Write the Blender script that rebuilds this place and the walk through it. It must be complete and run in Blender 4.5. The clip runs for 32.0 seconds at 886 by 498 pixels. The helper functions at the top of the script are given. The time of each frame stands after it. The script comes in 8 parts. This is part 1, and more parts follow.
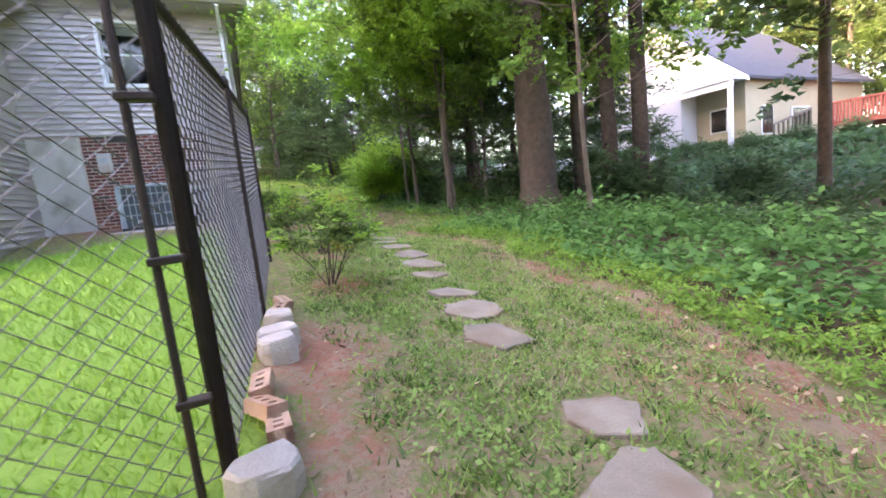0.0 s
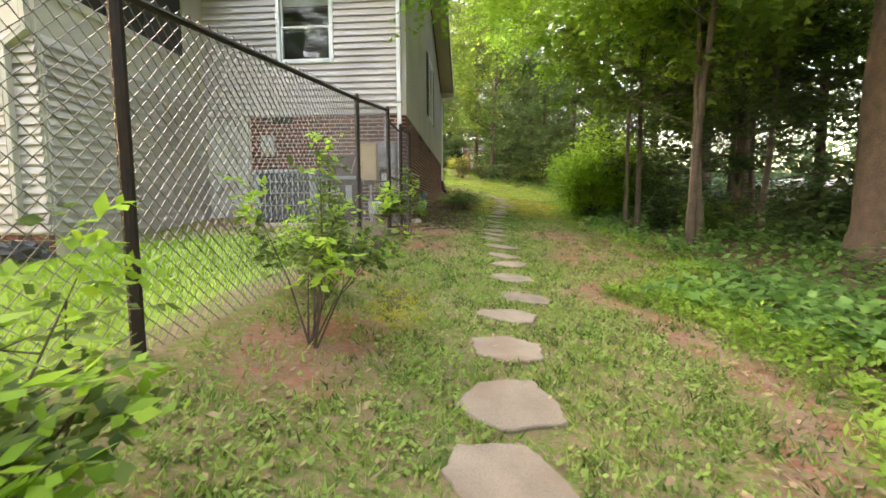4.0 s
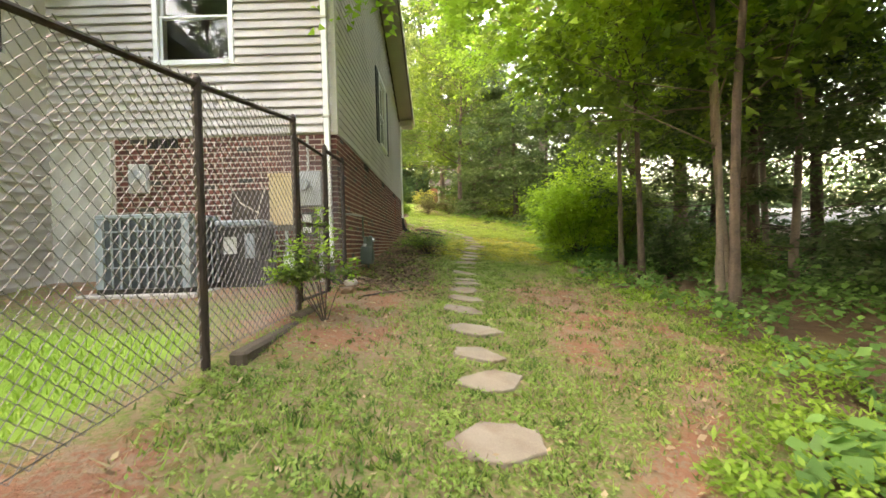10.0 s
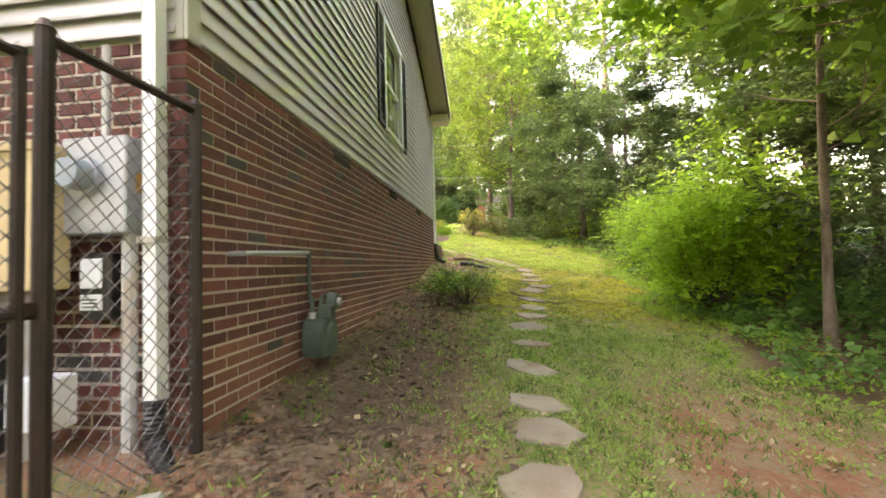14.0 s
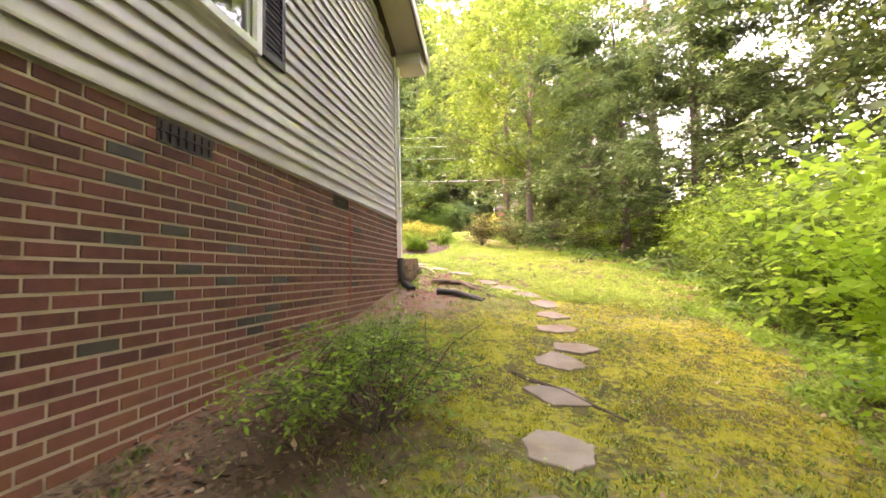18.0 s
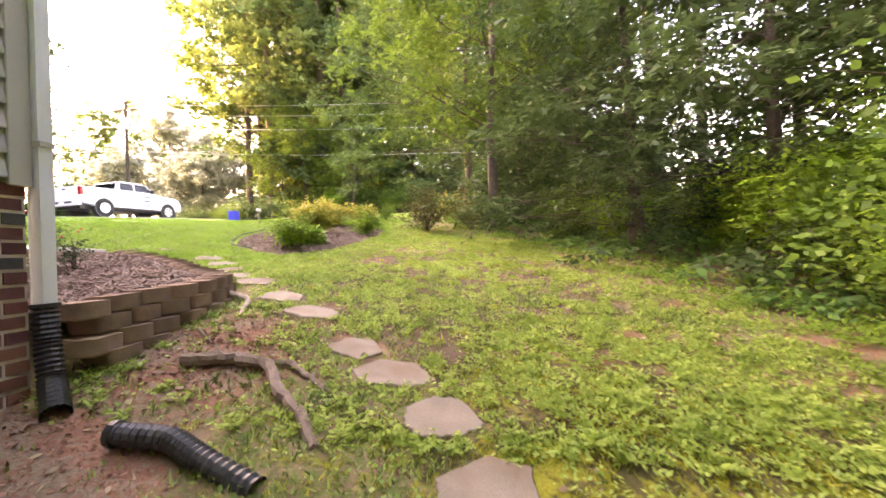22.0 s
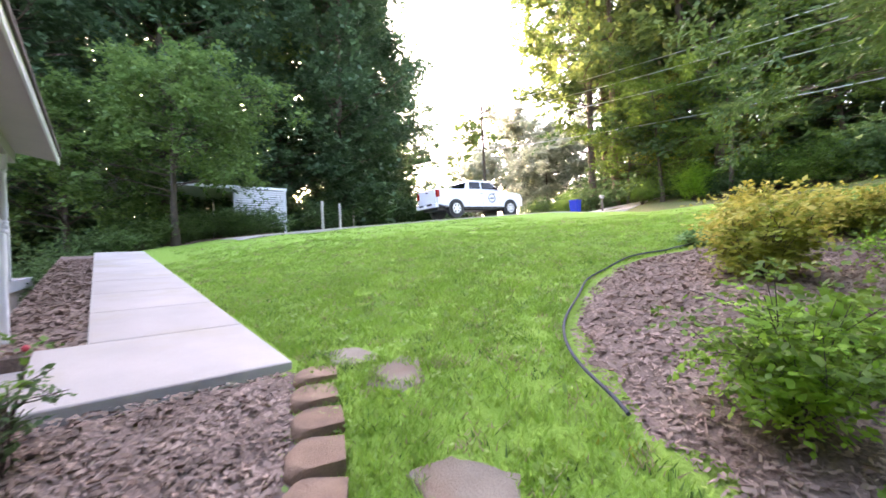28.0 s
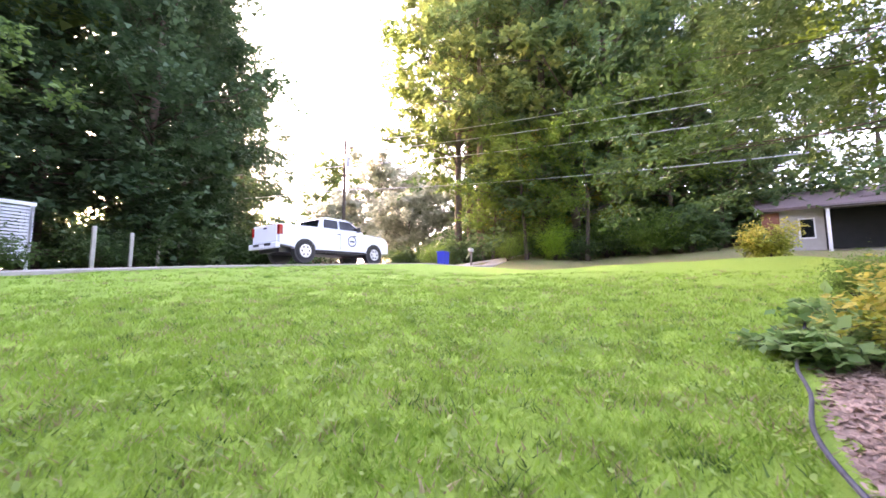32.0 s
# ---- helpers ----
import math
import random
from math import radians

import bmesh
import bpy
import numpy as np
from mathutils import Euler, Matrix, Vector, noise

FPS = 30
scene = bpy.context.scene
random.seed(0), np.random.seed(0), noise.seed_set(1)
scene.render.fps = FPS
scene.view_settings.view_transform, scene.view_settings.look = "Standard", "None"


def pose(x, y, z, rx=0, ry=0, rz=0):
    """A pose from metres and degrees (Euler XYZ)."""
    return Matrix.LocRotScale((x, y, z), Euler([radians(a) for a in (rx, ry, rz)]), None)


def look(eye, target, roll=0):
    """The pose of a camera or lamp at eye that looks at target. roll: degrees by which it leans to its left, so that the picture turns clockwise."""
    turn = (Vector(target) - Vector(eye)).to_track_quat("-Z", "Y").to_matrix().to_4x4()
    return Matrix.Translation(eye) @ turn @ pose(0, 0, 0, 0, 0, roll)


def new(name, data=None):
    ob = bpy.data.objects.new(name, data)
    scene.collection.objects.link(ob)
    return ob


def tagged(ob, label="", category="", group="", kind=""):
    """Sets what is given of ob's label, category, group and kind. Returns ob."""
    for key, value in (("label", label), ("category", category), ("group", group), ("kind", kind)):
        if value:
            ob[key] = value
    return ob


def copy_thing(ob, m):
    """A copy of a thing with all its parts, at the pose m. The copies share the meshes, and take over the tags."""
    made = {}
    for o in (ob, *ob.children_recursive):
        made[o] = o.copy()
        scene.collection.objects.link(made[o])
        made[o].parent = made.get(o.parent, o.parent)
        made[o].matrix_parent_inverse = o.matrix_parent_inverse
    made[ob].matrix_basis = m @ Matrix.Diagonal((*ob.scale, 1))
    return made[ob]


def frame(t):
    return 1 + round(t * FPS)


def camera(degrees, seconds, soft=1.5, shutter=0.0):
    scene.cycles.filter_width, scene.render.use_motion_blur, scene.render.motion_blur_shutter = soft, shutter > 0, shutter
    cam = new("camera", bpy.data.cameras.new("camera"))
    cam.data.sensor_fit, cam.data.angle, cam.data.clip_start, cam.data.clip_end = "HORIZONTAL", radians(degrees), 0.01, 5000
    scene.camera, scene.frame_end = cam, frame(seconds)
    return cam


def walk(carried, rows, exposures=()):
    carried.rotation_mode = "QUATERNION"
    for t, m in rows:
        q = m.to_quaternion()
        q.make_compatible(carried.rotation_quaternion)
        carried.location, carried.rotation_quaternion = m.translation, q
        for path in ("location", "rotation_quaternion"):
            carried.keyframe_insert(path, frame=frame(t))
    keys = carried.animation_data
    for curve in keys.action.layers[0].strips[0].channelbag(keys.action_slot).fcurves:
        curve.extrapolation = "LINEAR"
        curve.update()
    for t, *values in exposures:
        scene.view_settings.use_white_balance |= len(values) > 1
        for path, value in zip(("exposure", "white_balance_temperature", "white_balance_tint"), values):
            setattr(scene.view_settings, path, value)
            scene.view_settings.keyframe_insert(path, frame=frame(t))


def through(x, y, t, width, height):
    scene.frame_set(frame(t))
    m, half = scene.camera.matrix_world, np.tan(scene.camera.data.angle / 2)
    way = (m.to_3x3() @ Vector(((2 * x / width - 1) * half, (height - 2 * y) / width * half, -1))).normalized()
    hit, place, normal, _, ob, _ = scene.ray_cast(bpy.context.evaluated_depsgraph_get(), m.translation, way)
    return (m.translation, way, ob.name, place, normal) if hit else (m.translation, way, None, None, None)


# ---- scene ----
# ---- camera ----
cam = camera(93.2, 32.0, soft=1.6, shutter=0.2)
PATH = [
    (0, (-0.373, -11.76, -0.082), (0.472, -9.965, -0.337), -6.2),
    (0.5, (-0.139, -11.252, -0.047), (0.834, -9.555, -0.463), -4.1),
    (1, (0.259, -10.819, -0.016), (1.274, -9.123, -0.321), -5.3),
    (1.5, (0.645, -10.358, -0.042), (1.275, -8.465, -0.178), -3.1),
    (2, (0.896, -10.026, 0.021), (1.534, -8.148, -0.241), -1.4),
    (2.5, (1.112, -9.605, 0.006), (1.366, -7.634, -0.219), -3.0),
    (4.5, (1.378, -8.191, 0.118), (1.095, -6.216, -0.01), -3.0),
    (5, (1.194, -7.928, 0.501), (0.567, -6.058, 0.833), -6.0),
    (5.5, (1.094, -7.845, 0.586), (0.071, -6.313, 1.367), 0.1),
    (6, (0.986, -7.81, 0.624), (-0.082, -6.349, 1.476), 0.2),
    (6.5, (0.896, -7.778, 0.654), (-0.043, -6.342, 1.682), -0.4),
    (7, (0.844, -7.758, 0.674), (-0.138, -6.321, 1.657), 0.4),
    (7.5, (1.076, -7.837, 0.597), (-0.081, -6.341, 1.247), 2.2),
    (8, (1.066, -7.813, 0.444), (-0.079, -6.199, 0.735), -2.2),
    (8.5, (1.205, -7.431, 0.24), (0.662, -5.507, 0.204), -3.9),
    (9, (1.364, -7.017, 0.241), (1.156, -5.032, 0.114), -2.2),
    (9.5, (1.436, -6.561, 0.302), (1.603, -4.575, 0.136), -0.9),
    (10, (1.513, -6.078, 0.341), (1.508, -4.078, 0.322), -1.6),
    (10.5, (1.512, -5.552, 0.472), (1.764, -3.57, 0.375), -3.1),
    (11, (1.623, -4.993, 0.504), (1.836, -3.004, 0.487), -2.1),
    (11.5, (1.628, -4.461, 0.52), (1.65, -2.462, 0.571), -3.6),
    (12, (1.664, -3.963, 0.527), (1.506, -1.969, 0.509), -4.6),
    (12.5, (1.661, -3.434, 0.533), (1.338, -1.46, 0.504), -2.5),
    (13, (1.63, -2.961, 0.622), (1.419, -0.973, 0.583), -2.7),
    (13.5, (1.589, -2.467, 0.702), (1.127, -0.522, 0.726), -2.1),
    (14, (1.583, -2.007, 0.743), (1.347, -0.022, 0.825), -1.6),
    (14.5, (1.589, -1.402, 0.655), (1.418, 0.59, 0.6), -3.2),
    (16.5, (1.806, 0.621, 0.955), (1.281, 2.55, 1.028), -4.6),
    (17, (1.881, 1.187, 0.997), (1.276, 3.092, 1.056), -2.0),
    (17.5, (1.865, 1.778, 1.019), (1.404, 3.72, 1.132), -0.4),
    (18, (1.987, 2.4, 1.047), (1.643, 4.366, 1.174), -1.4),
    (18.5, (1.971, 3.009, 1.104), (1.584, 4.96, 1.316), -2.2),
    (19, (2.026, 3.58, 1.164), (1.927, 5.564, 1.395), -2.6),
    (19.5, (2.086, 4.152, 1.206), (2.007, 6.147, 1.322), -2.1),
    (20, (2.112, 4.734, 1.285), (2.174, 6.732, 1.314), -3.8),
    (20.5, (2.218, 5.355, 1.303), (2.248, 7.353, 1.393), -3.1),
    (21, (2.255, 6.029, 1.355), (2.351, 8.027, 1.329), -3.5),
    (21.5, (2.369, 6.709, 1.421), (2.355, 8.708, 1.379), -4.0),
    (22, (2.417, 7.311, 1.525), (2.196, 9.298, 1.553), -2.6),
    (22.5, (2.415, 7.878, 1.614), (1.945, 9.82, 1.721), -2.7),
    (23, (2.347, 8.425, 1.685), (1.727, 10.321, 1.824), -2.7),
    (23.5, (2.288, 8.878, 1.765), (1.639, 10.764, 1.914), -2.0),
    (24, (2.197, 9.341, 1.844), (1.182, 11.062, 1.926), -1.3),
    (24.5, (1.935, 9.722, 1.933), (0.678, 11.276, 1.965), -0.8),
    (26.5, (0.669, 11.085, 2.196), (-0.811, 12.429, 2.227), -3.2),
    (27, (0.249, 11.386, 2.318), (-1.303, 12.648, 2.345), -0.1),
    (27.5, (-0.138, 11.753, 2.399), (-1.853, 12.782, 2.36), -1.5),
    (28, (-0.573, 12.087, 2.528), (-2.118, 13.357, 2.534), -2.3),
    (28.5, (-0.942, 12.414, 2.617), (-2.392, 13.792, 2.656), -1.9),
    (29, (-1.386, 12.768, 2.694), (-2.947, 14.016, 2.774), -2.4),
    (29.5, (-1.747, 13.099, 2.773), (-3.054, 14.611, 2.868), -2.3),
    (30, (-2.141, 13.488, 2.856), (-3.483, 14.97, 2.888), -2.1),
    (30.5, (-2.617, 13.835, 2.834), (-3.871, 15.387, 2.966), -1.5),
    (31, (-2.92, 14.275, 2.84), (-4.07, 15.911, 2.903), -0.5),
    (31.5, (-3.23, 14.673, 2.866), (-4.297, 16.361, 2.978), -1.7),
    (32, (-3.54, 15.021, 2.913), (-4.562, 16.726, 3.13), -0.2),
]
walk(cam, [(t, look(eye, target, roll)) for t, eye, target, roll in PATH], [(0, 4.69, 6700, 33), (1, 4.82, 7900, 28), (2, 4.87, 10200, 20), (4.5, 4.77, 9200, 22), (5, 5.04, 8900, 26), (5.5, 4.44, 8700, 20), (6, 3.81, 8700, 20), (7, 3.66, 8700, 20), (8, 4.09, 8900, 25), (8.7, 5.17, 10000, 23), (9.4, 5.24, 10300, 22), (10, 5.07, 10500, 20), (11.5, 5.22, 10700, 23), (13, 5.44, 10000, 27), (14.5, 5.39, 10000, 27), (16.5, 5.99, 10332, 46), (17.5, 5.94, 10332, 46), (18.5, 5.72, 9576, 44), (20, 5.52, 9300, 44), (21, 5.2, 9700, 41), (22, 4.97, 9300, 41), (23, 4.82, 8258, 36), (24.5, 4.77, 7007, 37), (26.5, 4.52, 7050, 28), (29, 4.4, 7069, 31), (31, 4.4, 6957, 36), (32, 4.4, 7182, 44)])

# ---- light ----
SUN_YAW, SUN_ELEV = radians(79), radians(18)
world = bpy.data.worlds.new("sky")
scene.world = world
world.use_nodes = True
sky = world.node_tree.nodes.new("ShaderNodeTexSky")
sky.sky_type, sky.sun_disc, sky.sun_elevation, sky.sun_rotation = "NISHITA", False, SUN_ELEV, -SUN_YAW
sky.air_density, sky.dust_density, sky.ozone_density = 1.0, 4.0, 0.6
back = world.node_tree.nodes["Background"]
back.inputs[1].default_value = 0.15
world.node_tree.links.new(sky.outputs[0], back.inputs[0])
sun_data = bpy.data.lights.new("sun", "SUN")
sun_data.energy, sun_data.angle, sun_data.color = 1.6, radians(4), (1.0, 0.74, 0.48)
sun = new("sun", sun_data)
sun.matrix_world = look((-math.sin(SUN_YAW) * 60, math.cos(SUN_YAW) * 60, 60 * math.tan(SUN_ELEV)), (0, 0, 0))


# ---- small tools ----
def link(nt, a, b):
    nt.links.new(a, b)


def paint(name, dark, light, rough=0.7, scale=4.0, fine=60.0, bump=0.2, metal=0.0, stain=None, stain_scale=0.8, each=0.0, sheen=0.5):
    """A surface with patches, grain and fine relief, in metres. each: how far pieces differ."""
    m = bpy.data.materials.new(name)
    m.use_nodes = True
    nt = m.node_tree
    n, b = nt.nodes, nt.nodes["Principled BSDF"]
    pos = n.new("ShaderNodeNewGeometry")
    big, small = n.new("ShaderNodeTexNoise"), n.new("ShaderNodeTexNoise")
    for tex, s in ((big, scale), (small, fine)):
        tex.inputs["Scale"].default_value, tex.inputs["Detail"].default_value = s, 5
        link(nt, pos.outputs["Position"], tex.inputs["Vector"])
    mix = n.new("ShaderNodeMix")
    mix.data_type = "RGBA"
    mix.inputs[6].default_value, mix.inputs[7].default_value = (*dark, 1), (*light, 1)
    add = n.new("ShaderNodeMath")
    add.operation = "MULTIPLY_ADD"
    link(nt, small.outputs[0], add.inputs[0])
    add.inputs[1].default_value = 0.8
    sub = n.new("ShaderNodeMath")
    sub.operation = "MULTIPLY_ADD"
    link(nt, big.outputs[0], sub.inputs[0])
    sub.inputs[1].default_value, sub.inputs[2].default_value = 1.2, -0.5
    link(nt, sub.outputs[0], add.inputs[2])
    if each:
        info = n.new("ShaderNodeObjectInfo")
        more = n.new("ShaderNodeMath")
        more.operation = "MULTIPLY_ADD"
        link(nt, info.outputs["Random"], more.inputs[0])
        more.inputs[1].default_value = each
        link(nt, add.outputs[0], more.inputs[2])
        shift = n.new("ShaderNodeMath")
        shift.operation = "SUBTRACT"
        link(nt, more.outputs[0], shift.inputs[0])
        shift.inputs[1].default_value = each / 2
        add = shift
    add.use_clamp = True
    link(nt, add.outputs[0], mix.inputs[0])
    colour = mix.outputs[2]
    if stain:
        spot, ramp, over = n.new("ShaderNodeTexNoise"), n.new("ShaderNodeValToRGB"), n.new("ShaderNodeMix")
        spot.inputs["Scale"].default_value, spot.inputs["Detail"].default_value = stain_scale, 6
        link(nt, pos.outputs["Position"], spot.inputs["Vector"])
        ramp.color_ramp.elements[0].position, ramp.color_ramp.elements[1].position = 0.5, 0.68
        link(nt, spot.outputs[0], ramp.inputs[0])
        over.data_type = "RGBA"
        link(nt, ramp.outputs[0], over.inputs[0])
        link(nt, colour, over.inputs[6])
        over.inputs[7].default_value = (*stain, 1)
        colour = over.outputs[2]
    link(nt, colour, b.inputs["Base Color"])
    b.inputs["Roughness"].default_value, b.inputs["Metallic"].default_value = rough, metal
    b.inputs["Specular IOR Level"].default_value = sheen
    if bump:
        relief = n.new("ShaderNodeBump")
        relief.inputs["Strength"].default_value, relief.inputs["Distance"].default_value = bump, 0.01
        link(nt, small.outputs[0], relief.inputs["Height"])
        link(nt, relief.outputs[0], b.inputs["Normal"])
    return m


def leafage(name, dark, light, through=0.35, rough=0.55, patch=0.0):
    """Leaves: each leaf differs, patches of the crown differ too, and light comes through."""
    m = bpy.data.materials.new(name)
    m.use_nodes = True
    nt = m.node_tree
    n, b = nt.nodes, nt.nodes["Principled BSDF"]
    geo, mix = n.new("ShaderNodeNewGeometry"), n.new("ShaderNodeMix")
    mix.data_type = "RGBA"
    mix.inputs[6].default_value, mix.inputs[7].default_value = (*dark, 1), (*light, 1)
    fac = geo.outputs["Random Per Island"]
    if patch:
        spots, both = n.new("ShaderNodeTexNoise"), n.new("ShaderNodeMix")
        spots.inputs["Scale"].default_value, spots.inputs["Detail"].default_value = patch, 2
        link(nt, geo.outputs["Position"], spots.inputs["Vector"])
        spread = n.new("ShaderNodeMapRange")
        spread.inputs[1].default_value, spread.inputs[2].default_value = 0.3, 0.7
        link(nt, spots.outputs[0], spread.inputs[0])
        both.inputs[0].default_value = 0.5
        link(nt, fac, both.inputs[2])
        link(nt, spread.outputs[0], both.inputs[3])
        fac = both.outputs[0]
    link(nt, fac, mix.inputs[0])
    link(nt, mix.outputs[2], b.inputs["Base Color"])
    b.inputs["Roughness"].default_value, b.inputs["Specular IOR Level"].default_value = rough, 0.3
    lit, both, out = n.new("ShaderNodeBsdfTranslucent"), n.new("ShaderNodeMixShader"), nt.nodes["Material Output"]
    link(nt, mix.outputs[2], lit.inputs[0])
    both.inputs[0].default_value = through
    link(nt, b.outputs[0], both.inputs[1])
    link(nt, lit.outputs[0], both.inputs[2])
    link(nt, both.outputs[0], out.inputs[0])
    return m


def raw_mesh(name, verts, faces, material, smooth=False):
    me = bpy.data.meshes.new(name)
    me.from_pydata([tuple(v) for v in verts], [], faces)
    if material:
        me.materials.append(material)
    if smooth:
        me.polygons.foreach_set("use_smooth", [True] * len(me.polygons))
    me.update()
    return me


def quads(name, corners, material):
    """Many loose leaves at once: corners is n x k x 3, k corners each."""
    n, k = corners.shape[:2]
    me = bpy.data.meshes.new(name)
    me.vertices.add(k * n)
    me.vertices.foreach_set("co", np.asarray(corners, np.float32).ravel())
    me.loops.add(k * n)
    me.loops.foreach_set("vertex_index", np.arange(k * n, dtype=np.int32))
    me.polygons.add(n)
    me.polygons.foreach_set("loop_start", np.arange(0, k * n, k, dtype=np.int32))
    me.materials.append(material)
    me.update(calc_edges=True)
    me.validate()
    return me


def slivers(name, corners, material):
    """Three-cornered leaves."""
    return quads(name, corners, material)


def part(name, bm, material, parent=None, label="", m=None):
    """Links a bmesh as one mesh object, under a thing or a part."""
    me = bpy.data.meshes.new(name)
    bm.to_mesh(me)
    bm.free()
    if material:
        me.materials.append(material)
    ob = new(name, me)
    if parent:
        ob.parent = parent
    if m is not None:
        ob.matrix_basis = m
    if label:
        ob["label"] = label
    return ob


def mesh_part(name, me, parent=None, m=None, label=""):
    ob = new(name, me)
    if parent:
        ob.parent = parent
    if m is not None:
        ob.matrix_basis = m
    if label:
        ob["label"] = label
    return ob


def add_box(bm, lo, hi, bevel=0.0, turn=None):
    made = bmesh.ops.create_cube(bm, size=1)["verts"]
    size, mid = Vector(hi) - Vector(lo), (Vector(hi) + Vector(lo)) / 2
    for v in made:
        v.co = Vector((v.co.x * size.x, v.co.y * size.y, v.co.z * size.z)) + mid
        if turn:
            v.co = turn @ v.co
    if bevel:
        edges = list({e for v in made for e in v.link_edges})
        bmesh.ops.bevel(bm, geom=edges, offset=bevel, segments=1, affect="EDGES")
    return bm


def box(lo, hi, bevel=0.0, turn=None):
    return add_box(bmesh.new(), lo, hi, bevel, turn)


def add_tube(bm, a, b, r, r2=None, sides=8):
    a, b = Vector(a), Vector(b)
    d = b - a
    m = Matrix.Translation((a + b) / 2) @ d.to_track_quat("Z", "Y").to_matrix().to_4x4()
    bmesh.ops.create_cone(bm, cap_ends=True, segments=sides, radius1=r, radius2=r if r2 is None else r2, depth=d.length, matrix=m)
    return bm


def tube(a, b, r, r2=None, sides=8):
    return add_tube(bmesh.new(), a, b, r, r2, sides)


def add_prism(bm, outline, axis, lo, hi):
    """An outline of (u, v) pushed from lo to hi along the axis x, y or z."""
    def at(u, v, w):
        return {"x": (w, u, v), "y": (u, w, v), "z": (u, v, w)}[axis]
    low, high = [bm.verts.new(at(u, v, lo)) for u, v in outline], [bm.verts.new(at(u, v, hi)) for u, v in outline]
    n = len(outline)
    made = [bm.faces.new(low), bm.faces.new(high)]
    for i in range(n):
        made.append(bm.faces.new((low[i], low[(i + 1) % n], high[(i + 1) % n], high[i])))
    bmesh.ops.recalc_face_normals(bm, faces=made)
    return bm


def prism(outline, axis, lo, hi):
    return add_prism(bmesh.new(), outline, axis, lo, hi)


def empty(name, m=None):
    ob = new(name)
    ob.empty_display_size = 0.1
    if m is not None:
        ob.matrix_basis = m
    return ob


# ---- the lie of the land ----
PROFILE_Y = [-60, -14, -8.2, -6.2, -4.2, 0, 4, 5.7, 7, 8.4, 10, 11.5, 13, 16, 22, 32, 60, 300]
PROFILE_Z = [-3.0, -1.6, -1.03, -0.8, -0.72, -0.37, -0.07, 0.1, 0.31, 0.47, 0.83, 1.03, 1.25, 1.66, 2.2, 2.9, 3.4, 4.0]


def land(x, y):
    """Height of the ground; works on numbers and on arrays."""
    x, y = np.asarray(x, float), np.asarray(y, float)
    z = sum(np.interp(y + d, PROFILE_Y, PROFILE_Z) for d in (-0.7, -0.35, 0, 0.35, 0.7)) / 5
    front = np.clip((y - 10) / 3, 0, 1)
    rise = np.interp(1.9 - x, [-60, -25, -20.5, -12, -6, -2.5, 0, 2.2, 4, 40], [0.9, 0.9, -0.25, -0.6, -0.45, -0.2, 0, 0.26, 0.3, 0.5])
    lawn = np.interp(1.9 - x, [-60, -30, -6, 0, 5.5, 17, 24, 60], [-1.2, -0.9, -0.3, 0, 0.56, 1.55, 1.75, 2.0])
    z = z + rise * (1 - front) + lawn * front
    z = z + 0.9 * np.clip((y - 18) / 11, 0, 1) * np.clip((x + 9) / 8, 0, 1) * np.clip((46 - x) / 20, 0, 1)
    z = z + 1.7 * np.clip((y - 39) / 8, 0, 1) * np.clip((x + 19) / 4, 0, 1) * np.clip((30 - x) / 20, 0, 1)
    z = z - 0.27 * np.clip((-2.5 - x) / 2, 0, 1) * np.clip((-1 - y) / 2, 0, 1)
    z = z - 0.04 * np.exp(-(((x + 3.45) / 0.9) ** 2) - ((y - 14.95) / 0.9) ** 2)
    return z + 0.012 * np.sin(3.1 * x + 1.7 * y) + 0.012 * np.sin(1.3 * x - 2.9 * y)

# ---- materials ----
VINYL = paint("vinyl_siding", (0.43, 0.392, 0.38), (0.52, 0.48, 0.468), 0.45, 1.2, 90, 0.08, stain=(0.37, 0.335, 0.315), stain_scale=0.7)
TRIM = paint("trim", (0.42, 0.39, 0.34), (0.5, 0.47, 0.42), 0.5, 2, 80, 0.08)
WHITE = paint("white_paint", (0.68, 0.69, 0.71), (0.8, 0.81, 0.82), 0.4, 3, 90, 0.08)
SOFFIT = paint("soffit", (0.36, 0.33, 0.29), (0.43, 0.4, 0.36), 0.55, 2, 70, 0.06)
MORTAR = paint("mortar", (0.47, 0.385, 0.33), (0.65, 0.55, 0.48), 0.95, 3, 150, 0.5)
BRICK = paint("brick", (0.082, 0.026, 0.024), (0.215, 0.066, 0.053), 0.85, 14, 160, 0.6, each=0.9)
BRICK_GREY = paint("flashed_brick", (0.035, 0.033, 0.032), (0.09, 0.08, 0.075), 0.8, 14, 160, 0.6, each=0.4)
BRICK_CLAY = paint("clay_splashed_brick", (0.17, 0.062, 0.042), (0.28, 0.112, 0.075), 0.95, 10, 140, 0.5, each=0.5)
BRICK_DARK = paint("step_brick", (0.09, 0.032, 0.028), (0.2, 0.075, 0.06), 0.8, 14, 160, 0.5, each=0.7)
SHINGLE = paint("shingle", (0.045, 0.035, 0.03), (0.1, 0.075, 0.065), 0.95, 6, 120, 0.6)
SLATE = paint("blue_grey_shingle", (0.04, 0.041, 0.052), (0.07, 0.072, 0.088), 0.9, 3, 60, 0.4)
BLACK_IRON = paint("rusty_black_pipe", (0.018, 0.013, 0.012), (0.046, 0.03, 0.026), 0.6, 6, 90, 0.3, 0.3, stain=(0.046, 0.025, 0.017), stain_scale=5)
WIRE = paint("fence_wire", (0.04, 0.037, 0.036), (0.17, 0.16, 0.157), 0.45, 9, 120, 0.0, 0.3)
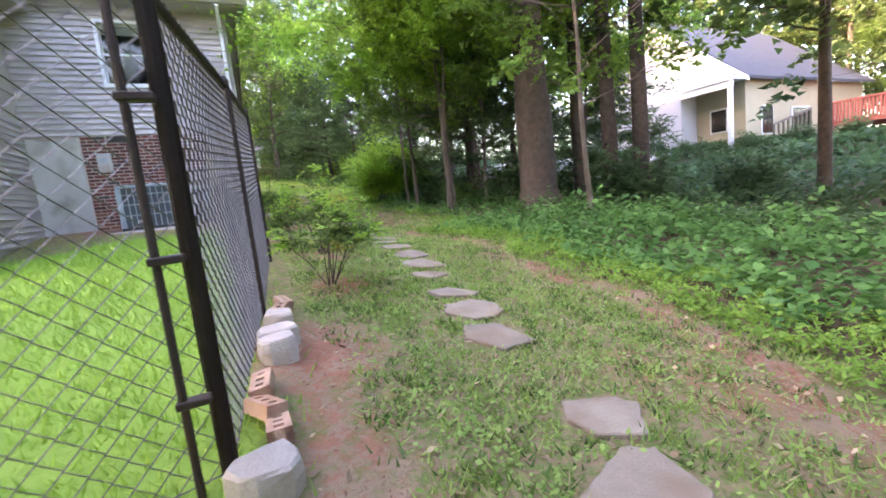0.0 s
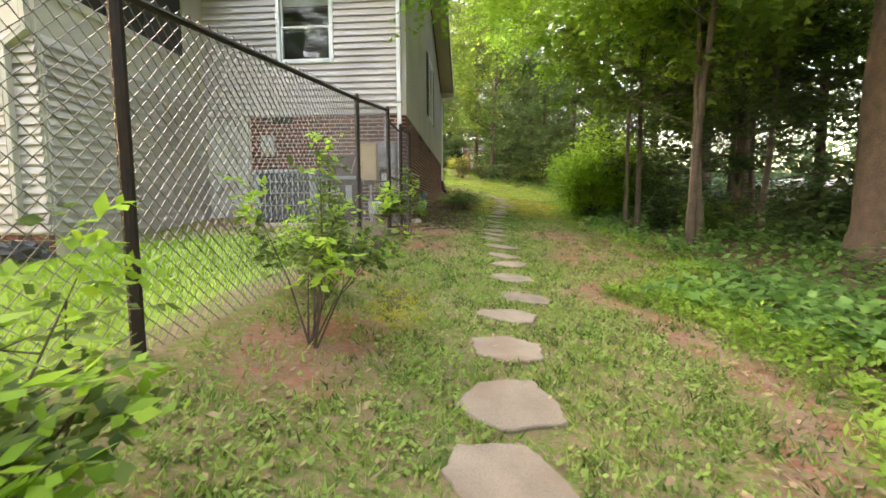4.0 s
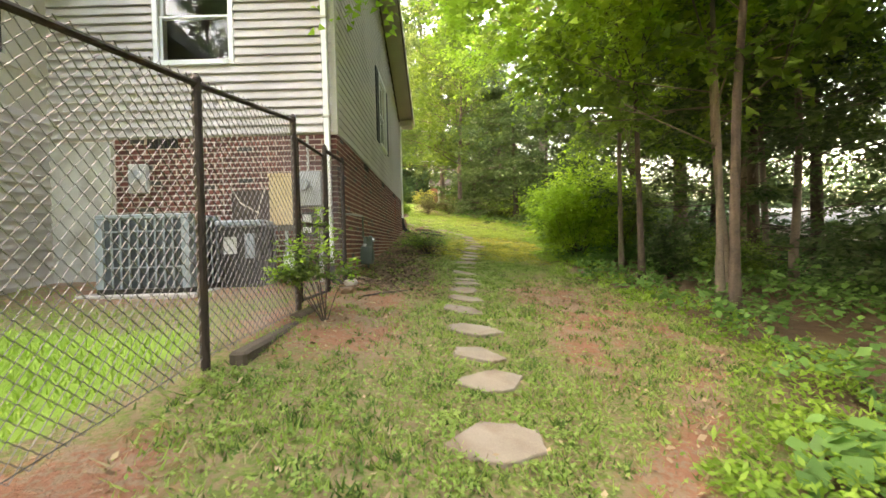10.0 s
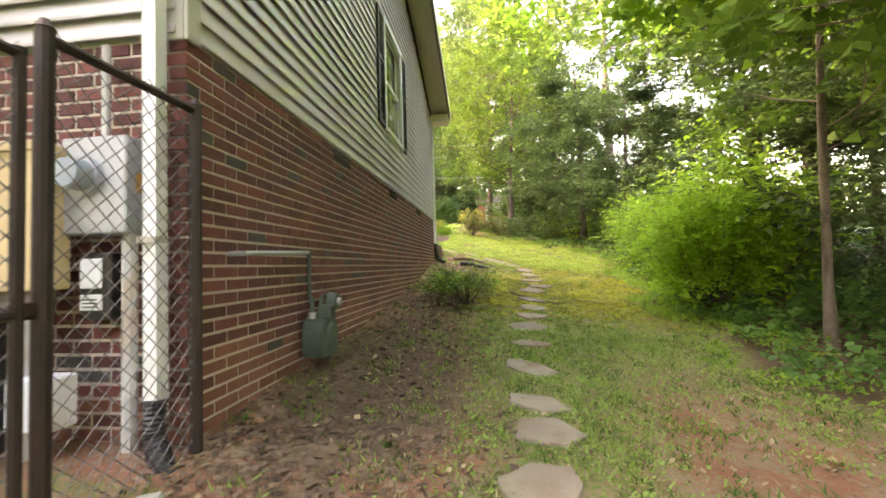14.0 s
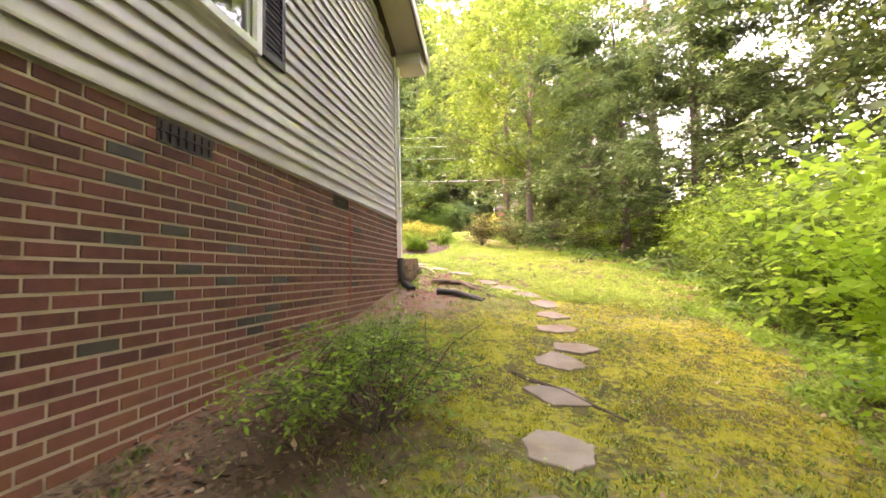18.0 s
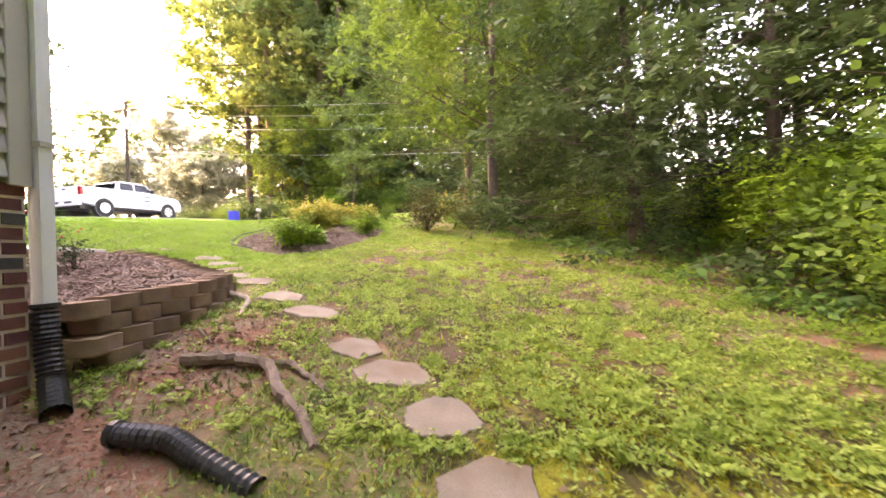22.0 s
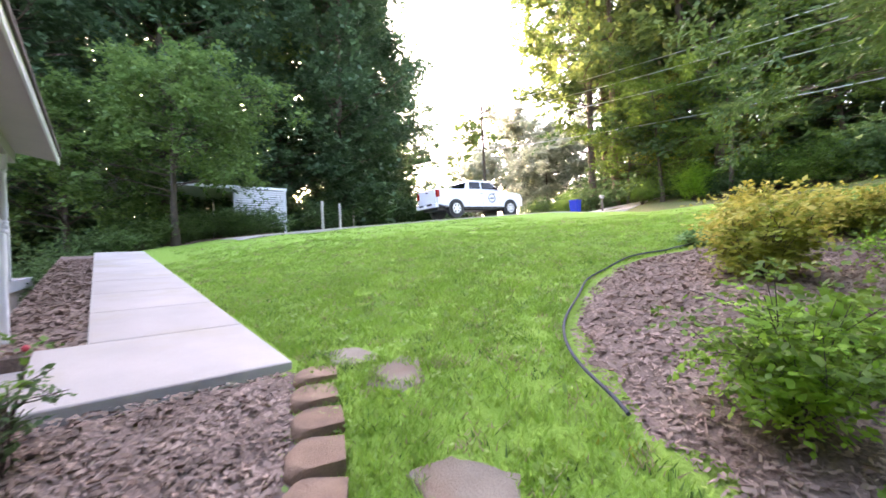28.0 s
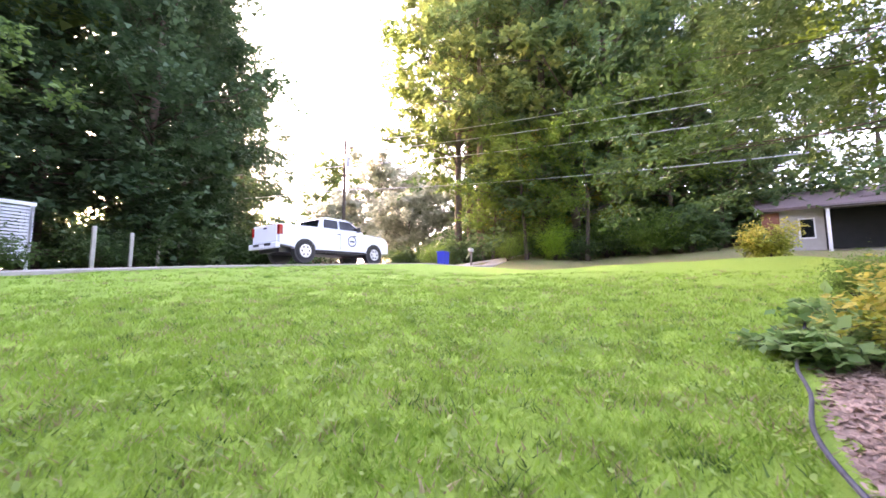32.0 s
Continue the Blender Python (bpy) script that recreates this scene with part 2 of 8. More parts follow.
GALV = paint("galvanised_steel", (0.33, 0.35, 0.38), (0.48, 0.5, 0.53), 0.45, 5, 90, 0.1, 0.5)
DARK_METAL = paint("dark_coil", (0.035, 0.045, 0.055), (0.09, 0.11, 0.13), 0.5, 8, 90, 0.2, 0.4)
CASE = paint("grey_casing", (0.2, 0.24, 0.27), (0.32, 0.37, 0.41), 0.5, 3, 80, 0.1, 0.2)
GASGREY = paint("gas_meter_paint", (0.035, 0.055, 0.045), (0.08, 0.112, 0.092), 0.55, 6, 90, 0.2)
TANBOX = paint("tan_plastic", (0.5, 0.36, 0.19), (0.62, 0.47, 0.27), 0.5, 3, 80, 0.08)
PVC = paint("grey_conduit", (0.42, 0.42, 0.41), (0.55, 0.55, 0.53), 0.5, 5, 80, 0.08, stain=(0.4, 0.3, 0.22), stain_scale=3)
BLACK_PLASTIC = paint("black_corrugated_plastic", (0.014, 0.014, 0.015), (0.035, 0.035, 0.037), 0.45, 8, 80, 0.1)
# near black: shade of rooms, recesses and brick cores put into colour
DARK = paint("painted_inner_shade", (0.006, 0.007, 0.008), (0.014, 0.015, 0.016), 0.9, 3, 30, 0.0)
SHUTTER = paint("navy_shutter", (0.012, 0.013, 0.02), (0.03, 0.031, 0.042), 0.5, 5, 90, 0.1)
CONCRETE = paint("concrete", (0.36, 0.32, 0.285), (0.5, 0.455, 0.41), 0.9, 1.6, 120, 0.3, stain=(0.4, 0.35, 0.28), stain_scale=1.2, each=0.25)
FLAG = paint("flagstone", (0.17, 0.135, 0.1), (0.32, 0.265, 0.205), 0.9, 5, 110, 0.6, stain=(0.2, 0.135, 0.09), stain_scale=3, each=0.35)
BLOCK = paint("tan_retaining_block", (0.165, 0.1, 0.066), (0.36, 0.235, 0.16), 0.95, 7, 130, 0.9, stain=(0.19, 0.12, 0.08), stain_scale=4, each=0.45)
ROOT = paint("weathered_root", (0.09, 0.06, 0.045), (0.27, 0.2, 0.15), 0.9, 9, 90, 0.8)
BARK = paint("bark", (0.034, 0.027, 0.022), (0.13, 0.097, 0.074), 0.95, 7, 34, 1.0)
BARK_PALE = paint("pale_bark", (0.09, 0.072, 0.058), (0.22, 0.18, 0.145), 0.95, 5, 40, 0.9)
TIMBER = paint("weathered_timber", (0.09, 0.072, 0.057), (0.21, 0.175, 0.14), 0.9, 6, 70, 0.7)
MULCH = paint("mulch", (0.1, 0.066, 0.052), (0.28, 0.2, 0.16), 0.95, 9, 60, 1.0)
CHIP = leafage("mulch_chip", (0.13, 0.086, 0.066), (0.46, 0.335, 0.265), 0.0, 0.9, patch=3.0)
CHIP_DARK = leafage("old_leaf", (0.06, 0.038, 0.026), (0.2, 0.13, 0.085), 0.05, 0.85)
LITTER = leafage("fallen_leaf", (0.13, 0.075, 0.042), (0.5, 0.37, 0.23), 0.1, 0.8)
CRUMB = leafage("clay_crumb", (0.14, 0.065, 0.042), (0.4, 0.21, 0.145), 0.0, 0.95)
EDGING = paint("edging", (0.025, 0.027, 0.032), (0.11, 0.115, 0.13), 0.75, 8, 90, 0.1, sheen=0.2)
CREAM = paint("cream_wall", (0.36, 0.305, 0.2), (0.44, 0.38, 0.265), 0.6, 1, 50, 0.05)
REDWOOD = paint("red_deck", (0.22, 0.05, 0.035), (0.32, 0.085, 0.06), 0.7, 3, 60, 0.2)
CAR_WHITE = paint("white_car_paint", (0.7, 0.71, 0.72), (0.75, 0.76, 0.77), 0.22, 1, 50, 0.0)
RUBBER = paint("tyre_rubber", (0.012, 0.012, 0.012), (0.028, 0.028, 0.028), 0.8, 10, 90, 0.2)
ALLOY = paint("alloy_rim", (0.45, 0.45, 0.46), (0.6, 0.6, 0.61), 0.3, 4, 60, 0.0, 0.8)
BLACK_TRIM = paint("black_trim", (0.01, 0.01, 0.011), (0.022, 0.022, 0.024), 0.4, 4, 60, 0.0)
TAIL_RED = paint("red_lens", (0.3, 0.012, 0.012), (0.4, 0.025, 0.02), 0.2, 4, 60, 0.0)
LOGO = paint("dark_logo", (0.02, 0.03, 0.06), (0.03, 0.04, 0.08), 0.4, 4, 60, 0.0)
BLUE = paint("blue_plastic", (0.01, 0.03, 0.3), (0.02, 0.05, 0.42), 0.45, 4, 60, 0.05)
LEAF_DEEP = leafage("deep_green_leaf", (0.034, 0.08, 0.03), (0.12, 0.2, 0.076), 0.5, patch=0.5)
LEAF_MID = leafage("green_leaf", (0.055, 0.135, 0.025), (0.22, 0.36, 0.065), 0.5, patch=0.9)
LEAF_LIME = leafage("lime_leaf", (0.15, 0.33, 0.03), (0.38, 0.6, 0.09), 0.55, patch=1.1)
LEAF_YELLOW = leafage("yellow_green_leaf", (0.06, 0.125, 0.018), (0.19, 0.29, 0.05), 0.5, patch=0.7)
LEAF_HIGH = leafage("high_canopy_leaf", (0.05, 0.1, 0.028), (0.2, 0.26, 0.075), 0.55, patch=0.4)
LEAF_GOLD = leafage("golden_leaf", (0.3, 0.29, 0.045), (0.6, 0.52, 0.12), 0.45)
# yellow glow of the low sun is put into this leaf colour
LEAF_GLOW = leafage("sun_glow_painted_leaf", (0.2, 0.21, 0.03), (0.42, 0.4, 0.07), 0.6)
LEAF_IVY = leafage("ground_vine_leaf", (0.045, 0.14, 0.036), (0.19, 0.38, 0.1), 0.45, patch=1.3)
LEAF_FERN = leafage("fresh_fern_leaf", (0.12, 0.25, 0.03), (0.3, 0.48, 0.08), 0.45, patch=1.3)
NEEDLE = leafage("pine_needle", (0.034, 0.078, 0.028), (0.12, 0.19, 0.06), 0.38, patch=0.6)
BLADE = leafage("grass_blade", (0.15, 0.27, 0.045), (0.36, 0.48, 0.13), 0.45, patch=2.2)
BLADE_DEEP = leafage("dark_grass_blade", (0.045, 0.11, 0.02), (0.13, 0.23, 0.05), 0.4)
BLADE_DRY = leafage("dry_grass_blade", (0.25, 0.21, 0.1), (0.45, 0.38, 0.22), 0.3)
BLADE_MOSS = leafage("mossy_blade", (0.25, 0.26, 0.025), (0.56, 0.52, 0.07), 0.45, patch=1.6)
BLADE_LAWN = leafage("lawn_blade", (0.15, 0.3, 0.03), (0.33, 0.52, 0.09), 0.5, patch=1.2)
CLOVER = leafage("clover_leaf", (0.13, 0.25, 0.045), (0.34, 0.47, 0.13), 0.45, patch=2.6)
ROSETTE = leafage("weed_rosette_leaf", (0.2, 0.33, 0.045), (0.5, 0.62, 0.16), 0.5, patch=2.6)
ROSE = paint("rose_petal", (0.5, 0.03, 0.05), (0.65, 0.08, 0.09), 0.6, 9, 80, 0.0)


def glass_pane():
    m = bpy.data.materials.new("window_glass")
    m.use_nodes = True
    b = m.node_tree.nodes["Principled BSDF"]
    b.inputs["Base Color"].default_value = (0.9, 0.95, 0.95, 1)
    b.inputs["Roughness"].default_value, b.inputs["Transmission Weight"].default_value, b.inputs["IOR"].default_value = 0.02, 1.0, 1.5
    return m


GLASS = glass_pane()


def soil():
    """Ground cover: bare clay, moss, lawn and dry leaves, by the plan's patches and noise."""
    m = bpy.data.materials.new("ground_cover")
    m.use_nodes = True
    nt = m.node_tree
    n, b = nt.nodes, nt.nodes["Principled BSDF"]
    geo, att = n.new("ShaderNodeNewGeometry"), n.new("ShaderNodeAttribute")
    att.attribute_name = "cover"
    split = n.new("ShaderNodeSeparateColor")
    link(nt, att.outputs["Color"], split.inputs[0])

    def noise_at(scale, detail=6):
        t = n.new("ShaderNodeTexNoise")
        t.inputs["Scale"].default_value, t.inputs["Detail"].default_value, t.inputs["Roughness"].default_value = scale, detail, 0.65
        link(nt, geo.outputs["Position"], t.inputs["Vector"])
        return t.outputs[0]

    def two(fac, a, c):
        x = n.new("ShaderNodeMix")
        x.data_type = "RGBA"
        for value, slot in ((fac, 0), (a, 6), (c, 7)):
            if isinstance(value, tuple):
                x.inputs[slot].default_value = (*value, 1)
            else:
                link(nt, value, x.inputs[slot])
        return x.outputs[2]

    def mask(weight, speck, sharp=5.0):
        s = n.new("ShaderNodeMath")
        s.operation = "ADD"
        link(nt, weight, s.inputs[0])
        link(nt, speck, s.inputs[1])
        k = n.new("ShaderNodeMapRange")
        k.inputs[1].default_value, k.inputs[2].default_value = 1.0 - 0.5 / sharp, 1.0 + 0.5 / sharp
        link(nt, s.outputs[0], k.inputs[0])
        return k.outputs[0]

    fine, mid, broad = noise_at(55), noise_at(9), noise_at(1.3)
    clay = two(mid, (0.2, 0.085, 0.052), (0.42, 0.205, 0.13))
    clay = two(mask(noise_at(26), noise_at(3.0), 9), clay, (0.3, 0.21, 0.145))
    turf = two(fine, (0.05, 0.085, 0.02), (0.25, 0.31, 0.09))
    turf = two(mask(noise_at(14), noise_at(31), 6), turf, (0.27, 0.2, 0.12))
    lawn = two(fine, (0.12, 0.24, 0.025), (0.3, 0.48, 0.08))
    lawn = two(mask(broad, noise_at(3), 2), lawn, (0.23, 0.37, 0.065))
    moss = two(fine, (0.13, 0.135, 0.014), (0.5, 0.47, 0.06))
    moss = two(mask(noise_at(17), noise_at(2.2), 7), moss, (0.11, 0.095, 0.035))
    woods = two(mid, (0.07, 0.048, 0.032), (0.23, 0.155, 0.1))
    cover = two(mask(split.outputs["Blue"], mid), turf, lawn)
    cover = two(mask(split.outputs["Green"], mid), cover, moss)
    cover = two(mask(split.outputs["Red"], mid, 4), cover, clay)
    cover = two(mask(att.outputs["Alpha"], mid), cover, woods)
    link(nt, cover, b.inputs["Base Color"])
    b.inputs["Roughness"].default_value, b.inputs["Specular IOR Level"].default_value = 0.95, 0.2
    add = n.new("ShaderNodeMath")
    add.operation = "ADD"
    link(nt, fine, add.inputs[0])
    link(nt, mid, add.inputs[1])
    relief = n.new("ShaderNodeBump")
    relief.inputs["Strength"].default_value, relief.inputs["Distance"].default_value = 0.9, 0.03
    link(nt, add.outputs[0], relief.inputs["Height"])
    link(nt, relief.outputs[0], b.inputs["Normal"])
    return m


# ---- plan of the ground cover ----
BORDER_Y = [-14, -11, -9.8, -8.5, -6.9, -4.2, -2.8, -1.8, 0, 1.5, 5.3, 9, 11.7, 13.2, 16, 19.4, 22, 26, 32]
BORDER_X = [2.2, 2.4, 2.75, 2.85, 3.1, 3.0, 3.7, 4.2, 4.2, 3.95, 4.2, 4.7, 4.8, 4.3, 3.5, 2.2, 1.0, 0.4, 0.8]


def border(y):
    """Where the mown side ends and the vines begin."""
    return np.interp(y, BORDER_Y, BORDER_X) + 0.18 * np.sin(1.9 * np.asarray(y)) + 0.1 * np.sin(4.7 * np.asarray(y))


def patchy(x, y):
    return 0.5 + 0.3 * np.sin(5.1 * x + 2.3 * np.sin(3.7 * y)) * np.sin(4.3 * y + 1.9 * np.sin(4.1 * x)) + 0.25 * np.sin(13 * x + 3 * y) * np.sin(11 * y - 4 * x)


def clumpy(x, y):
    """Grass in hand-wide clumps with soil between them."""
    return 0.5 + 0.34 * np.sin(14 * x + 2.2 * np.sin(8.3 * y)) * np.sin(13 * y + 2.4 * np.sin(9.1 * x)) + 0.5 * (patchy(x, y) - 0.5) + 0.12 * np.sin(1.3 * x + 0.7) * np.sin(1.1 * y)


def bump_at(x, y, cx, cy, rx, ry):
    return np.exp(-(((x - cx) / rx) ** 2) - ((y - cy) / ry) ** 2)


def bare(x, y):
    x, y = np.asarray(x, float), np.asarray(y, float)
    w = 0.12 + 0.0 * x
    strip = np.exp(-(((x - border(y) + 0.25) / 0.3) ** 2)) * np.clip((4 - y) / 3, 0.25, 1)
    w = np.maximum(w, 0.72 * strip)
    w = np.maximum(w, 0.9 * np.exp(-((np.maximum(x - 0.55, 0) / 0.75) ** 2)) * ((y > -0.3) & (y < 9.2)) * (1 - 0.8 * bump_at(x, y, 0.75, 7.1, 0.7, 0.8)))
    w = np.maximum(w, 0.85 * bump_at(x, y, 0.8, 1.8, 0.85, 2.6))
    w = np.maximum(w, 0.8 * bump_at(x, y, 3.15, -0.2, 0.85, 2.9))
    thin = np.clip((y - 8.6) / 1.5, 0, 1) * np.clip((18.5 - y) / 3, 0, 1) * np.clip((x + 1.2) / 0.8, 0, 1)
    w = np.maximum(w, thin * np.clip(0.44 + 0.75 * (0.5 - clumpy(x, y)), 0, 0.85))
    w = np.maximum(w, 0.55 * bump_at(x, y, -3.0, 43, 5, 3))
    for cx, cy, r in ((0.4, -7.8, 0.35), (0.5, -6.3, 0.55), (0.35, -2.1, 0.9), (-0.1, -9.3, 0.5), (0.5, -1.0, 0.9), (0.1, -4.6, 0.45)):
        w = np.maximum(w, 0.85 * bump_at(x, y, cx, cy, r, r * 1.4))
    w = np.maximum(w, 0.95 * bump_at(x, y, 0.55, 9.9, 0.75, 0.9))
    w = np.maximum(w, 0.7 * bump_at(x, y, 0.1, 8.7, 0.9, 0.8))
    w = np.maximum(w, 0.6 * bump_at(x, y, 0.6, 14.3, 1.6, 1.6))
    w = np.maximum(w, 0.5 * bump_at(x, y, 3.6, 14.0, 0.8, 1.2))
    w = np.maximum(w, 0.45 * bump_at(x, y, 2.6, 10.0, 0.5, 0.4))
    w = np.maximum(w, 0.75 * bump_at(x, y, -6.5, -3.9, 2.8, 0.5))
    w = np.maximum(w, 0.8 * bump_at(x, y, -2.0, -0.8, 2.6, 1.2))
    for cx, cy, rx, ry, k in ((1.7, -10.6, 0.9, 1.4, 0.5), (-0.15, -10.3, 0.4, 1.4, 0.6), (0.8, -2.2, 0.55, 1.3, 0.75), (0.9, 0.4, 0.8, 1.6, 0.85), (2.75, -2.2, 0.5, 1.6, 0.65), (3.1, 0.2, 0.9, 2.2, 0.85), (1.0, 3.2, 0.7, 1.3, 0.7), (2.2, 12.6, 2.2, 3.4, 0.54), (0.7, 13.7, 1.3, 1.1, 0.95), (3.6, 12.2, 0.7, 1.5, 0.55), (-0.1, 11.2, 0.4, 0.6, 0.6), (0.2, 15.3, 0.9, 1.2, 0.6), (1.2, 10.9, 0.8, 0.5, 0.4)):
        w = np.maximum(w, k * bump_at(x, y, cx, cy, rx, ry))
    return w * np.where((y > 12) & (x < -1.2), 0.3, 1)


def moss_at(x, y):
    x, y = np.asarray(x, float), np.asarray(y, float)
    w = 0.75 * np.exp(-(((y - 6.6) / 3.2) ** 2)) * (x > 0.8) * (x < border(y))
    w = np.maximum(w, 0.65 * bump_at(x, y, 0.8, -5.4, 0.4, 0.8))
    return np.maximum(w, 0.72 * bump_at(x, y, 3.1, 9.6, 1.7, 2.4))


def lawn_at(x, y):
    x, y = np.asarray(x, float), np.asarray(y, float)
    front = np.clip((y - 11.6) / 1.2, 0, 1) * np.clip((0.2 - x) / 1.4, 0, 1) * np.clip((38 - y) / 4, 0.1, 1)
    yard = np.clip((-0.25 - x) / 0.3, 0, 1) * np.clip((-2.0 - y) / 1.2, 0, 1)
    beyond = 0.75 * np.clip((x - 14.5) / 1.5, 0, 1) * np.clip((25 - x) / 3, 0, 1) * np.clip((3 - y) / 2, 0, 1)
    return np.maximum(np.maximum(np.maximum(front, yard), beyond), 0.35 + 0 * x)


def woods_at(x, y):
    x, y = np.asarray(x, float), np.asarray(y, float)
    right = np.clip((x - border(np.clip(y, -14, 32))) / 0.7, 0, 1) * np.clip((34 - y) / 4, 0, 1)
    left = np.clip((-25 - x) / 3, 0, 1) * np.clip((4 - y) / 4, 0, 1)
    # brown litter by the wall; the juniper's shade is painted into the ground colour
    litter_and_shrub_shade = np.maximum(0.95 * bump_at(x, y, 0.7, 1.8, 0.85, 2.4), 0.95 * bump_at(x, y, 0.8, 4.9, 0.7, 1.2))
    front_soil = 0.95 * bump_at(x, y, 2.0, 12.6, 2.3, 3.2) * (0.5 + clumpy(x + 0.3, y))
    return np.clip(np.maximum(np.maximum(np.maximum(right, left), litter_and_shrub_shade), front_soil), 0, 1)


# ---- ground ----
def build_ground():
    xs = np.concatenate([-np.geomspace(420, 12.3, 22), np.arange(-12, 8, 0.16), np.geomspace(8.1, 420, 26)])
    ys = np.concatenate([-np.geomspace(420, 13.1, 20), np.arange(-13, 22, 0.16), np.geomspace(22.3, 600, 30)])
    gx, gy = np.meshgrid(xs, ys)
    gz = land(gx, gy)
    near = (np.abs(gx + 2) < 10) & (gy > -13) & (gy < 22)
    lumps = 0.5 * np.sin(9.1 * gx + 3 * np.sin(2.3 * gy)) * np.sin(8.3 * gy + 2 * np.sin(3.1 * gx))
    gz = gz + near * 0.012 * lumps
    nx = len(xs)
    idx = np.arange(len(ys) * nx).reshape(len(ys), nx)
    faces = np.stack([idx[:-1, :-1], idx[:-1, 1:], idx[1:, 1:], idx[1:, :-1]], -1).reshape(-1, 4)
    me = raw_mesh("ground", np.stack([gx, gy, gz], -1).reshape(-1, 3), faces.tolist(), soil(), True)
    tint = me.color_attributes.new("cover", "FLOAT_COLOR", "POINT")
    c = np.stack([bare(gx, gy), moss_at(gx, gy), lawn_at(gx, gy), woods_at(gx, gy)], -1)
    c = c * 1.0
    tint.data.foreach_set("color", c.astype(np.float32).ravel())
    return tagged(new("ground", me), "patchy lawn, moss and bare red clay ground", "ground", kind="structure")


build_ground()


# ---- the house ----
SILL = 2.0
COURSE, BRICK_L = 0.0762, 0.223
LAP = 0.127
DEPTH = 9.26


def wall_cells(lo, hi, z0, z1, holes):
    """The rectangles of a wall that are left between its openings."""
    us = sorted({lo, hi, *(u for h in holes for u in h[:2])})
    zs = sorted({z0, z1, *(z for h in holes for z in h[2:])})
    for a, b in zip(us, us[1:]):
        for c, d in zip(zs, zs[1:]):
            if not any(h[0] <= a and b <= h[1] and h[2] <= c and d <= h[3] for h in holes):
                yield a, b, c, d


def slab_wall(name, axis, at, thick, lo, hi, z0, z1, material, label, holes=()):
    bm = bmesh.new()
    for a, b, c, d in wall_cells(lo, hi, z0, z1, holes):
        if axis == "x":
            add_box(bm, (at - thick, a, c), (at, b, d))
        else:
            add_box(bm, (a, at, c), (b, at + thick, d))
    bmesh.ops.remove_doubles(bm, verts=bm.verts, dist=1e-4)
    ob = part(name, bm, material)
    return tagged(ob, label, "wall", kind="structure")


def lap_boards(wall, axis, at, span, z0, z1, holes=(), out=1, material=VINYL):
    """Clapboards, each a wedge that overlaps the one below. span(z) gives the ends at a height."""
    z = z0
    while z < z1 - 0.02:
        top = min(z + LAP, z1)
        lo, hi = span((z + top) / 2)
        pieces = [(lo, hi)] if hi - lo > 0.05 else []
        for h0, h1, hz0, hz1 in holes:
            if top > hz0 + 0.03 and z < hz1 - 0.03:
                pieces = [q for a, b in pieces for q in ((a, min(b, h0)), (max(a, h1), b)) if q[1] - q[0] > 0.02]
        for a, b in pieces:
            outline = [(0, z + 0.03), (out * 0.027, z + 0.035), (out * 0.028, z - 0.006), (out * 0.036, z - 0.006), (out * 0.036, z + 0.012), (out * 0.004, top + 0.03), (0, top + 0.03)]
            bm = prism([(at + u, v) for u, v in outline], "y", a, b) if axis == "x" else prism([(at + u, v) for u, v in outline], "x", a, b)
            part("siding_board", bm, material, wall)
        z += LAP


# openings: back window, side window, upper window
BACK_WIN = (-2.52, -1.5, 3.1, 4.4)
SIDE_WIN = (4.2, 5.28, 2.9, 4.55)
UP_WIN = (-5.65, -4.9, 5.95, 7.0)
EAVE_Z, RIDGE_Z, MID = 4.95, 7.0, DEPTH / 2
PITCH = (RIDGE_Z - EAVE_Z) / (MID + 0.5)


def gable_span(z):
    cut = max(0.0, (z - 4.78) / PITCH - 0.0)
    return (cut, DEPTH - cut)


def upper_span(z):
    cut = max(0.0, (z - 7.45) / 0.47)
    return (-11.3 + cut, -3.9 - cut) if cut else (-11.3, -3.9)


side_wall = slab_wall("wall_side", "x", -0.02, 0.16, 0.01, DEPTH, SILL, 4.8, TRIM, "beige vinyl clapboard gable wall of the house", [SIDE_WIN])
part("gable_panel", prism([(0.01, 4.8), (DEPTH, 4.8), (MID, 4.8 + PITCH * MID)], "x", -0.18, -0.02), TRIM, side_wall)
lap_boards(side_wall, "x", -0.02, gable_span, SILL + 0.02, 6.6, [(SIDE_WIN[0] - 0.06, SIDE_WIN[1] + 0.06, SIDE_WIN[2] - 0.07, SIDE_WIN[3] + 0.06)])
back_wall = slab_wall("wall_back", "y", 0.02, 0.16, -11.3, -0.2, SILL, 7.45, TRIM, "beige vinyl clapboard back wall of the house", [BACK_WIN, UP_WIN, (-2.1, -0.2, 4.8, 7.45), (-3.9, -2.1, 6.3, 7.45)])
part("gable_panel", prism([(-11.3, 7.45), (-3.9, 7.45), (-7.6, 9.2)], "y", 0.02, 0.18), TRIM, back_wall)


def back_span(z):
    if z < 4.75:
        return (-4.15, -0.04)
    if z < 6.3:
        return (-11.3, -2.1)
    return upper_span(z)


back_holes = [(w[0] - 0.06, w[1] + 0.06, w[2] - 0.07, w[3] + 0.06) for w in (BACK_WIN, UP_WIN)]
lap_boards(back_wall, "y", 0.02, back_span, SILL + 0.02, 9.1, back_holes, -1.6)
slab_wall("wall_front", "y", DEPTH - 0.18, 0.16, -14, -0.2, 0.8, 5.0, VINYL, "plain beige front wall under the porch roof")
slab_wall("wall_far", "x", -11.3, 0.16, 0.2, DEPTH - 0.2, -0.5, 7.4, VINYL, "plain beige far wall of the house")
